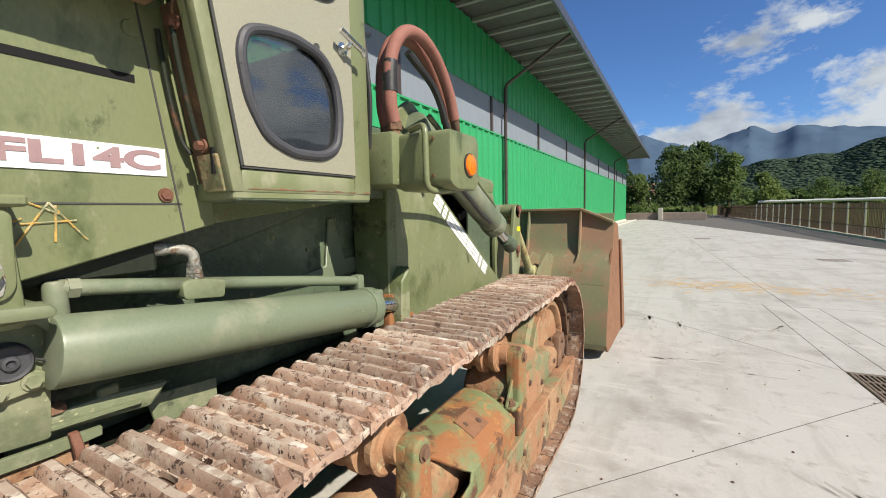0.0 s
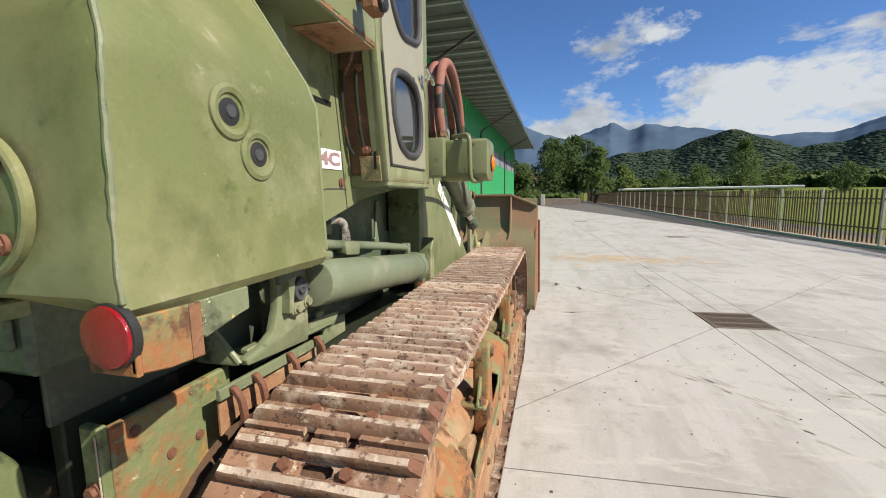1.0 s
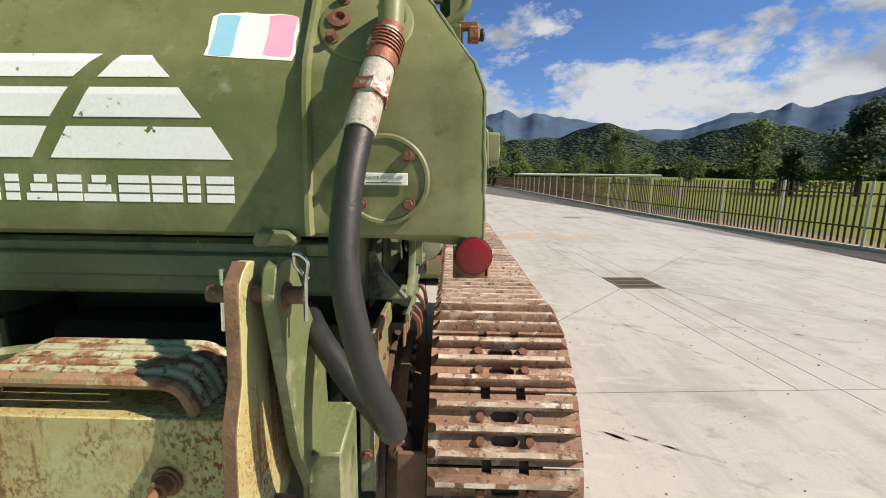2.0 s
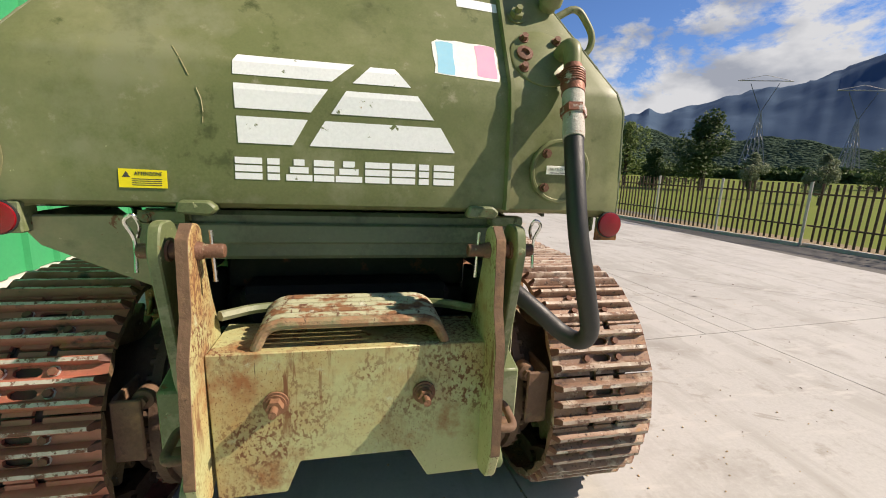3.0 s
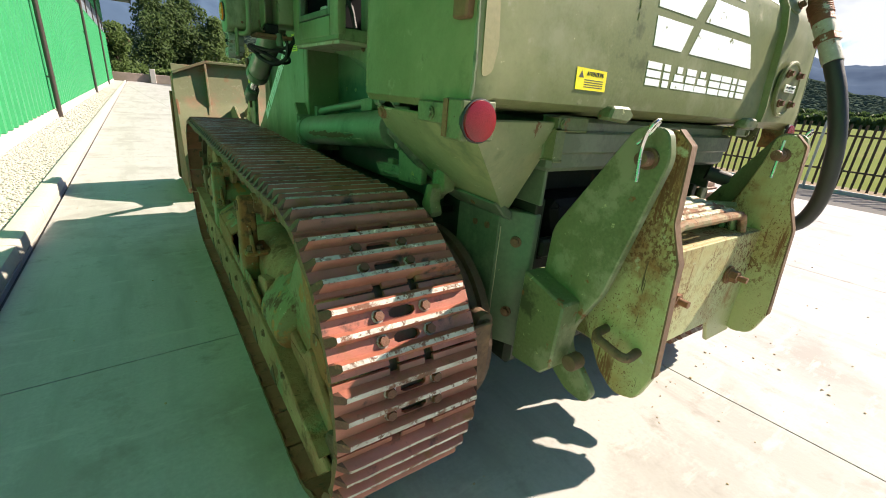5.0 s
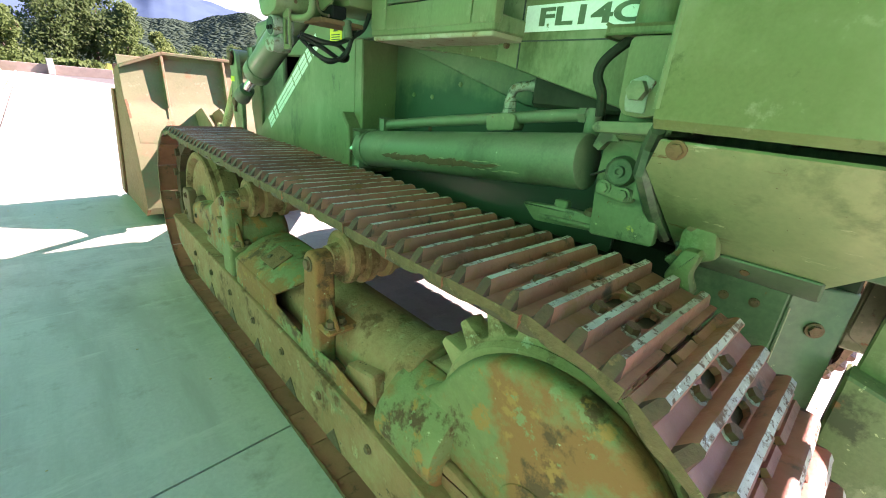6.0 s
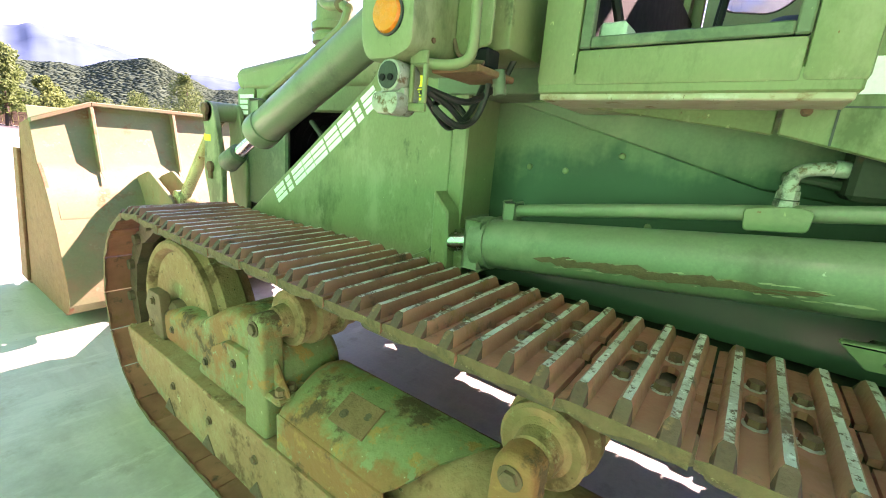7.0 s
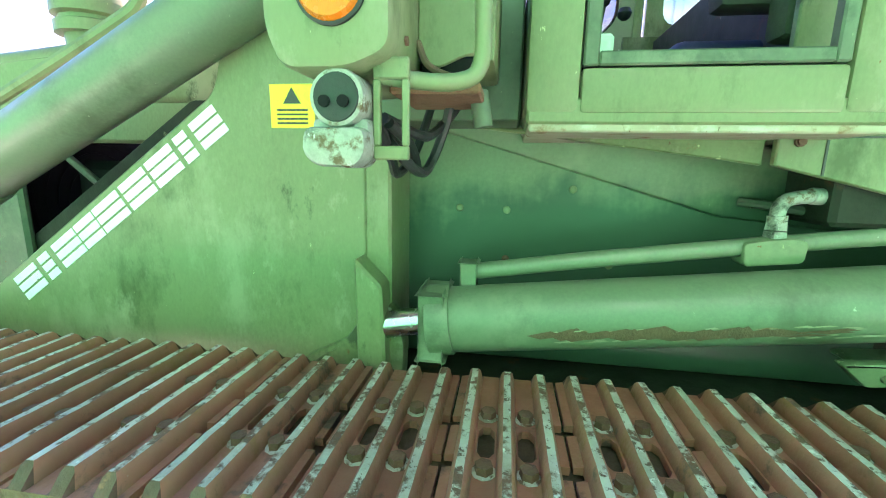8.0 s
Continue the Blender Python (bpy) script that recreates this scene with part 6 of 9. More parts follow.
for k in range(6):
    y = -0.128 + k * 0.030
    part("bent_bar", join(bent([(-0.235, y, 0.905), (-0.205, y, 0.972 + 0.003 * k), (0.23, y, 0.972 + 0.003 * k), (0.262, y, 0.905)], 0.0145, 0.05, 10)), M_barwear if k else M_rusttan, cw, "bent steel bar, worn paint")
part("stay", bent([(-0.335, -0.05, 0.97), (-0.27, 0.02, 0.965), (-0.16, 0.06, 0.96)], 0.014, 0.03, 6), M_patch, cw)
part("stay", bent([(0.365, -0.05, 0.97), (0.29, 0.02, 0.965), (0.18, 0.06, 0.96)], 0.014, 0.03, 6), M_patch, cw)


# ---- rear tank hood ----
REAR = [(0.030, 1.236), (0.012, 1.252), (0.008, 1.30), (0.012, 1.36), (0.022, 1.56), (0.036, 1.63), (0.100, 1.74), (0.29, 2.08), (0.33, 2.12)]


def rear_y(z):
    for (y0, z0), (y1, z1) in zip(REAR, REAR[1:]):
        if z <= z1:
            return y0 + (y1 - y0) * max(0.0, (z - z0) / (z1 - z0))
    return REAR[-1][0]


def half_width(z):
    """The hood's half width: upright to the knee, then leaning in."""
    pts = [(1.236, 0.842), (1.252, 0.855), (1.58, 0.848), (1.63, 0.828), (1.90, 0.655), (2.12, 0.52)]
    for (z0, w0), (z1, w1) in zip(pts, pts[1:]):
        if z <= z1:
            return w0 + (w1 - w0) * max(0.0, (z - z0) / (z1 - z0))
    return pts[-1][1]


def dented(a, b, z):
    """How far the hood's sheet is bent in or out."""
    edge = min(1.0, max(0.0, (z - 1.28) / 0.08))
    return edge * (0.010 * noise.noise((a * 2.1 + 5, b * 3.0, z * 2.6)) + 0.004 * noise.noise((a * 6, b * 6, z * 6 + 3)))


def hood_mesh():
    bm = bmesh.new()
    zs = sorted({z for _, z in REAR} | {1.58, 1.90} | {1.30 + 0.035 * k for k in range(23)})
    zs = [z for i, z in enumerate(zs) if i == 0 or z - zs[i - 1] > 0.004]
    rows = []
    yf = 0.485
    for z in zs:
        w, y = half_width(z), rear_y(z)
        c = 0.008
        side = [yf - (yf - y - c) * k / 10 for k in range(11)]
        ring = [(-w, b) for b in side] + [(-w + c * 0.3, y + c * 0.3)]
        ring += [(-w + c + (2 * w - 2 * c) * k / 34, y) for k in range(35)]
        ring += [(w - c * 0.3, y + c * 0.3)] + [(w, b) for b in side[::-1]]
        row = []
        for a, b in ring:
            dent = dented(a, b, z)
            if abs(a) > w - c * 0.5 and y + c * 1.2 < b < yf - 0.01:
                row.append((a + math.copysign(dent, a), b, z))
            elif abs(a) < w - c * 1.2:
                row.append((a, b + 0.35 * dent, z + 0.018 * max(0.0, 1 - (z - 1.236) / 0.064)))
            else:
                row.append((a, b, z))
        rows.append([bm.verts.new(p) for p in row])
    for a, b in zip(rows, rows[1:]):
        for i in range(len(a)):
            j = (i + 1) % len(a)
            bm.faces.new((a[i], a[j], b[j], b[i]))
    bm.faces.new(rows[0])
    bm.faces.new(rows[-1][::-1])
    bmesh.ops.recalc_face_normals(bm, faces=bm.faces)
    return bm


hood = part("tank_hood", hood_mesh(), M_paint, loader, "olive-green tank hood with faded patches and scratches", 32)


def rear_strip(x0, x1, out, zs):
    """A strip that follows the hood's back."""
    bm = bmesh.new()
    rows = []
    for z in zs:
        y = rear_y(z)
        rows.append([bm.verts.new(p) for p in ((x0, y + 0.004, z), (x0 + 0.004, y - out, z), (x1 - 0.004, y - out, z), (x1, y + 0.004, z))])
    for a, b in zip(rows, rows[1:]):
        for i in range(3):
            bm.faces.new((a[i], a[i + 1], b[i + 1], b[i]))
    bm.faces.new(rows[0])
    bm.faces.new(rows[-1][::-1])
    bmesh.ops.recalc_face_normals(bm, faces=bm.faces)
    return bm


ZS = [1.262, 1.275, 1.30, 1.36, 1.46, 1.56, 1.63, 1.74, 1.9, 2.08]
part("rib", rear_strip(0.458, 0.476, 0.020, ZS), M_paint, hood)
for sx in (-1, 1):
    # pressed flange along the rear corner and the front edge of the side
    zs = [1.268, 1.40, 1.58, 1.63, 1.75, 1.90, 2.1]
    rw = random.Random(31 + sx)
    zw = [1.262 + 0.0155 * k for k in range(54)]
    part("corner_seam", rings([Vector((sx * (half_width(z) - 0.002 + rw.uniform(-0.0012, 0.0012)), rear_y(z) + 0.003, z)) for z in zw], [rw.uniform(0.0028, 0.0052) for z in zw], 7), M_cast, hood, "ragged worn corner weld")
    part("front_flange", rings([Vector((sx * (half_width(z) - 0.004), 0.484, z)) for z in zs], [0.007] * len(zs), 8), M_side, hood)


def decal(name, pts, material, label, y_off=0.0004):
    """A thin printed film on the hood's back: outline in (x, z)."""
    bm = bmesh.new()
    bm.faces.new([bm.verts.new((x, 0, z)) for x, z in pts])
    for zc in (1.32, 1.36, 1.42, 1.49, 1.56, 1.63, 1.69, 1.74, 1.80, 1.87):
        bmesh.ops.bisect_plane(bm, geom=bm.verts[:] + bm.edges[:] + bm.faces[:], plane_co=(0, 0, zc), plane_no=(0, 0, 1))
    for xc in [-0.56 + 0.07 * k for k in range(17)]:
        bmesh.ops.bisect_plane(bm, geom=bm.verts[:] + bm.edges[:] + bm.faces[:], plane_co=(xc, 0, 0), plane_no=(1, 0, 0))
    for v in bm.verts:
        y = rear_y(v.co.z)
        v.co.y = y + 0.35 * dented(v.co.x, y, v.co.z) - 0.001 - y_off
    bmesh.ops.recalc_face_normals(bm, faces=bm.faces)
    if bm.faces and bm.faces[:][0].normal.y > 0:
        bmesh.ops.reverse_faces(bm, faces=bm.faces)
    ex = bmesh.ops.extrude_face_region(bm, geom=bm.faces[:])
    for v in ex["geom"]:
        if isinstance(v, bmesh.types.BMVert):
            v.co.y += 0.0008
    return part(name, bm, material, hood, label, 0)


# emblem: slanted bars in three rows
for pts in ([(-0.283, 1.648), (0.015, 1.648), (-0.045, 1.597), (-0.293, 1.597), (-0.293, 1.63)], [(0.058, 1.645), (0.125, 1.645), (0.170, 1.597), (0.010, 1.597)],
            [(-0.291, 1.575), (-0.055, 1.575), (-0.100, 1.512), (-0.288, 1.512)], [(-0.007, 1.575), (0.189, 1.575), (0.237, 1.512), (-0.047, 1.512)],
            [(-0.286, 1.492), (-0.108, 1.492), (-0.146, 1.424), (-0.283, 1.424)], [(-0.063, 1.492), (0.257, 1.492), (0.301, 1.424), (-0.104, 1.424)]):
    decal("emblem_bar", pts, M_white, "chipped white emblem bar")
# the maker's lettering, as plain striped blocks
BLOCKS = [(-0.293, -0.226), (-0.213, -0.182), (-0.166, -0.098), (-0.094, -0.040), (-0.036, 0.036), (0.044, 0.112), (0.119, 0.186), (0.197, 0.226), (0.240, 0.301)]
for k, (a, b) in enumerate(BLOCKS):
    for j in range(3):
        z0 = 1.330 + j * 0.0205
        dx = 0.0
        if k in (2, 4):
            dx = 0.010 * j
        decal("letter_block", [(a + dx, z0 + 0.0165), (b - dx, z0 + 0.0165), (b - dx, z0), (a + dx, z0)], M_white, "white striped block")
# flag sticker
decal("flag_sticker", [(0.236, 1.742), (0.252, 1.752), (0.275, 1.7505), (0.31, 1.7535), (0.345, 1.7495), (0.39, 1.750), (0.418, 1.7465), (0.431, 1.738), (0.436, 1.71), (0.433, 1.68), (0.437, 1.652), (0.432, 1.634), (0.39, 1.636), (0.33, 1.6385), (0.27, 1.642), (0.239, 1.645), (0.243, 1.67), (0.238, 1.70)],
      M_fwhite, "torn faded striped sticker with a pale border")
for a, b, m in ((0.247, 0.300, M_fblue), (0.366, 0.429, M_fpink)):
    decal("flag_stripe", [(a, 1.744), (a + 0.02, 1.7475), (b - 0.012, 1.746), (b, 1.743), (b - 0.002, 1.70), (b + 0.001, 1.66), (b - 0.002, 1.643), (a + 0.02, 1.6445), (a + 0.001, 1.648), (a + 0.004, 1.70)], m, "", 0.0009)
decal("white_label", [(0.325, 1.905), (0.455, 1.895), (0.455, 1.865), (0.325, 1.872)], M_white, "blank white label")
decal("warning_sticker", [(-0.564, 1.347), (-0.455, 1.345), (-0.455, 1.300), (-0.564, 1.300)], M_yellow, "yellow warning sticker")
BACK = Matrix.Rotation(radians(90), 4, "X")
words("warning_words", "ATTENZIONE", 0.013, Matrix.Translation((-0.497, rear_y(1.335) + 0.35 * dented(-0.497, rear_y(1.335), 1.335) - 0.0016, 1.335)) @ BACK, M_ink, hood, width=0.062)
for k in range(4):
    decal("print_bar", [(-0.535, 1.306 + 0.005 * k), (-0.467, 1.306 + 0.005 * k), (-0.467, 1.308 + 0.005 * k), (-0.535, 1.308 + 0.005 * k)], M_ink, "", 0.0008)
decal("print_triangle", [(-0.556, 1.326), (-0.538, 1.326), (-0.547, 1.341)], M_ink, "", 0.0008)

# round covers and hose fitting on the hood's back
lc = part("cover_plate", lathe((0.635, 0.010, 1.385), (0, -1, 0), [(0, 0.098), (0.010, 0.098), (0.013, 0.094), (0.013, 0.088), (0.009, 0.085), (0.009, 0.0)], 40), M_paint, hood, "round bolted filter cover")
for dx, dz in ((-0.052, 0.051), (0.052, 0.051), (-0.052, -0.051), (0.052, -0.051)):
    part("bolt", bolt((0.635 + dx, -0.004, 1.385 + dz), (0, -1, 0), 0.0105, 0.016), M_bolt, lc)
part("name_plate", bx(0.585, 0.685, -0.0065, -0.0035, 1.374, 1.400, 0.001), M_fwhite, lc, "white name plate")
words("plate_words", "FILTRO OLIO", 0.0105, Matrix.Translation((0.635, -0.0072, 1.390)) @ BACK, M_ink, lc, width=0.078, bold=-0.0004)
part("print_line", bx(0.597, 0.673, -0.0075, -0.0064, 1.3785, 1.3805, 0), M_ink, lc)


def lean(x, z, out=0.0):
    return Vector((x, rear_y(z) - out, z))


NRM = Vector((0, -0.86, 0.50)).normalized()
uc = part("cover_plate", lathe(lean(0.585, 1.72, -0.01), NRM, [(-0.01, 0.105), (0.012, 0.105), (0.015, 0.10), (0.015, 0)], 40), M_paint, hood, "round bolted suction cover")
for a in (50, 130, 215, 305):
    p = lean(0.585, 1.72, -0.01) + NRM * 0.015 + Vector((math.cos(radians(a)) * 0.085, 0, 0)) + Vector((0, 0.50, 0.86)) * math.sin(radians(a)) * 0.085
    part("bolt", bolt(p, NRM, 0.0115, 0.018), M_bolt, uc)
part("port", lathe(lean(0.525, 1.725, -0.012) + NRM * 0.012, NRM, [(0, 0.026), (0.012, 0.026), (0.014, 0.014), (0.006, 0.012)], 20), M_bolt, uc)
part("name_plate", prism([(-0.05, -0.010), (0.05, -0.010), (0.05, 0.010), (-0.05, 0.010)], "z", 0, 0.003, 0), M_fwhite, uc).matrix_basis = Matrix.Translation(lean(0.59, 1.765, -0.012) + NRM * 0.013) @ Matrix(
    (Vector((1, 0, 0)), Vector((0, 0.50, 0.86)), NRM)).transposed().to_4x4()
elbow = [(0.65, 0.11, 1.735), (0.65, 0.06, 1.752), (0.65, 0.026, 1.742), (0.649, 0.010, 1.69)]
hose = part("suction_hose", tube([(0.607, -0.112, 1.473), (0.596, -0.160, 1.37), (0.597, -0.205, 1.22), (0.635, -0.215, 1.05), (0.672, -0.19, 0.94), (0.668, -0.15, 0.893), (0.63, -0.105, 0.905), (0.56, -0.07, 0.965),
                                  (0.48, 0.0, 1.03), (0.42, 0.10, 1.06)], 0.0268, 18, 10), M_black, loader, "thick black rubber hose")
part("elbow", tube(elbow, 0.027, 16), M_paint, hose, "olive-green elbow")
cp = [Vector((0.649, 0.010, 1.69)).lerp(Vector((0.607, -0.112, 1.473)), k / 10) for k in range(11)]
part("coupling", rings([cp[0], cp[1], cp[1], cp[2], cp[3], cp[4], cp[4], cp[5]], [0.027, 0.03, 0.033, 0.0335, 0.033, 0.0335, 0.029, 0.028], 20), M_copper, hose, "rusty taped coupling")
part("thread", join(*[rings([cp[1].lerp(cp[3], t / 6), cp[1].lerp(cp[3], (t + 0.4) / 6)], [0.0365, 0.0365], 18) for t in range(6)]), M_copper, hose)
part("tape", rings([cp[4], cp[5], cp[6]], [0.0315, 0.0322, 0.031], 18), M_tape, hose, "dirty pale tape wrap")
part("hex_nut", rings([cp[6], cp[7]], [0.038, 0.038], 6), M_copper, hose)
part("hose_tail", rings([cp[7], cp[8], cp[9], cp[10]], [0.029, 0.030, 0.031, 0.030], 18), M_tape, hose, "pale ferrule")

# hood fittings: top pipe, grab handle, latches, lamps in the side
part("breather_pipe", rings([lean(0.635, 1.90, -0.03) + NRM * d for d in (0, 0.05, 0.05, 0.065)] + [lean(0.635, 1.90, -0.03) + NRM * 0.065 + Vector((0, 0, 0.1))], [0.03, 0.03, 0.04, 0.04, 0.035], 18), M_paint, hood)
part("filler_plug", join(bolt(lean(0.52, 1.865), NRM, 0.024, 0.02), bolt(lean(0.52, 1.865) + NRM * 0.02, NRM, 0.012, 0.015, False)), M_paint, hood)
part("grab_handle", bent([(0.665, 0.20, 1.88), (0.745, 0.20, 1.93), (0.815, 0.20, 1.845), (0.805, 0.20, 1.79), (0.745, 0.20, 1.755)], 0.0115, 0.04), M_paint, hood, "bent pipe grab handle")
part("grab_handle", bent([(-0.665, 0.25, 1.88), (-0.745, 0.25, 1.93), (-0.815, 0.25, 1.845), (-0.805, 0.25, 1.79), (-0.745, 0.25, 1.755)], 0.0115, 0.04), M_paint, hood, "bent pipe grab handle")
for x in (-0.385, 0.395):
    part("latch", prism(rounded([(x - 0.055, 1.238), (x + 0.03, 1.232), (x + 0.05, 1.252), (x + 0.028, 1.272), (x - 0.045, 1.272)], 0.008, 2), "y", -0.012, 0.03, 0.006), M_patch, hood)
for y, z in ((0.219, 1.527), (0.279, 1.463)):
    lamp = part("recessed_lamp", lathe((0.845, y, z), (1, 0, 0), [(0, 0.046), (0.010, 0.044), (0.0125, 0.037), (0.010, 0.029), (0.002, 0.026)], 28), M_paint, hood, "recessed socket with worn rim")
    part("lens", lathe((0.845, y, z), (1, 0, 0), [(0, 0.027), (0.006, 0.024), (0.008, 0.012), (0.008, 0.0)], 20), M_black, lamp, "dark round socket")
    part("core", lathe((0.852, y, z), (1, 0, 0), [(0, 0.011), (0.003, 0.010), (0.003, 0)], 14), M_seal, lamp)
part("side_latch", join(bx(-0.870, -0.848, 0.03, 0.075, 1.40, 1.56, 0.004), bx(-0.876, -0.868, 0.035, 0.06, 1.50, 1.55, 0.002)), M_orust, hood, "rusty latch strip with yellow remnant")
part("latch_sticker", bx(-0.880, -0.8745, 0.036, 0.062, 1.505, 1.56, 0.001), M_yellow, hood)
decal("paint_patch", rounded([(-0.838, 1.30), (-0.812, 1.31), (-0.800, 1.36), (-0.806, 1.44), (-0.820, 1.50), (-0.838, 1.52)], 0.012, 3), M_tan, "bare tan paint patch", 0.0005)
for pts in ([(-0.435, 1.655), (-0.418, 1.63)], [(-0.415, 1.625), (-0.395, 1.585)], [(-0.378, 1.555), (-0.368, 1.53), (-0.364, 1.495)], [(-0.365, 1.485), (-0.366, 1.47)]):
    part("scratch", rings([Vector((x, rear_y(z) + 0.35 * dented(x, rear_y(z), z) - 0.0004, z)) for x, z in pts], [0.0016] * len(pts), 5), M_tan, hood, "bare yellow scratch")

# tail lights and the aprons under the hood
for sx in (-1, 1):
    tl = part("tail_light", join(bx(0.785, 0.866, 0.012, 0.020, 1.168, 1.244, 0.002), prism([(0.012, 1.244), (0.118, 1.240), (0.114, 1.20), (0.118, 1.158), (0.06, 1.162), (0.012, 1.172)], "x", 0.856, 0.864, 0.002)) if sx > 0 else join(bx(-0.872, -0.785, 0.012, 0.075, 1.180, 1.260, 0.004), bx(-0.870, -0.86, 0.07, 0.18, 1.206, 1.250, 0.003), bolt((-0.870, 0.125, 1.226), (-1, 0, 0), 0.011, 0.008)), M_rustpaint if sx > 0 else M_patch, loader,
              "round red tail light on a flaking bracket")
    part("reflector", lathe((sx * 0.83, 0.012, 1.220), (0, -1, 0), [(0, 0.0405), (0.006, 0.0405), (0.010, 0.039), (0.0125, 0.03), (0.0135, 0.0)], 36), M_red, tl, "red reflector lens")
    part("rim", lathe((sx * 0.83, 0.014, 1.220), (0, -1, 0), [(-0.004, 0.043), (0.007, 0.043), (0.008, 0.0405)], 36), M_black, tl)
    part("rust_edge", bx(0.8642, 0.8655, 0.094, 0.114, 1.162, 1.238, 0) if sx > 0 else bx(-0.8745, -0.8722, 0.058, 0.074, 1.184, 1.258, 0), M_orust, tl)
    # apron: folded sheet over the left track's rear end
    if sx > 0:
        # two short tabs under the hood's edge
        part("edge_tab", prism([(0.124, 1.236), (0.236, 1.236), (0.236, 1.196), (0.21, 1.192), (0.140, 1.176), (0.126, 1.184)], "x", 0.838, 0.846, 0.002), M_cast, tl, "scuffed tab under the hood")
        part("edge_tab", prism([(0.395, 1.236), (0.492, 1.236), (0.490, 1.212), (0.398, 1.198)], "x", 0.776, 0.790, 0.002), M_shade_green, tl, "dark tab under the hood")
        part("bracket", join(bx(0.44, 0.545, 0.05, 0.10, 1.205, 1.235, 0.004), bolt((0.53, 0.05, 1.22), (0, -1, 0), 0.010, 0.008)), M_patch, tl)
        continue
    # boat-shaped sheet: short upright rim, long slope in to the frame, folded rear sheet with a pointed foot
    ap = bmesh.new()
    v = [ap.verts.new(p) for p in ((-0.822, 0.05, 1.222), (-0.822, 0.475, 1.220), (-0.772, 0.055, 1.150), (-0.775, 0.505, 1.165), (-0.540, 0.215, 0.965), (-0.552, 0.480, 0.978), (-0.513, 0.070, 1.224), (-0.512, 0.225, 0.958))]
    for q in ((0, 1, 3, 2), (2, 3, 5, 4), (0, 2, 4, 7, 6)):
        ap.faces.new([v[k] for k in q])
    bmesh.ops.recalc_face_normals(ap, faces=ap.faces)
    bmesh.ops.solidify(ap, geom=ap.faces[:], thickness=0.006)
    a = part("apron", ap, M_apron, loader, "rubbed pale green apron sheet with scratches", 20)
    part("lower_flange", prism([(-0.585, 0.985), (-0.560, 0.990), (-0.508, 0.952), (-0.508, 0.925), (-0.545, 0.945)], "y", 0.20, 0.475, 0.004), M_hull, a, "dark green lower flange")
    for q in (bolt((-0.822, 0.445, 1.205), (-1, 0, -0.2), 0.013, 0.010), bolt((-0.552, 0.33, 0.962), (-0.7, 0, -0.5), 0.010, 0.010)):
        part("bolt", q, M_orust, a)
    part("front_lip", rings([Vector((-0.800, 0.492, 1.236)), Vector((-0.757, 0.515, 1.200)), Vector((-0.752, 0.520, 1.150)), Vector((-0.66, 0.515, 1.06)), Vector((-0.560, 0.505, 0.985))], [0.014, 0.017, 0.018, 0.018, 0.015], 8), M_hull, a, "folded green edge strip")
    part("bracket", join(bx(sx * 0.44, sx * 0.545, 0.05, 0.10, 1.205, 1.235, 0.004), bx(sx * 0.52, sx * 0.545, 0.05, 0.09, 1.13, 1.21, 0.004), bolt((sx * 0.53, 0.05, 1.22), (0, -1, 0), 0.010, 0.008)), M_patch, a)

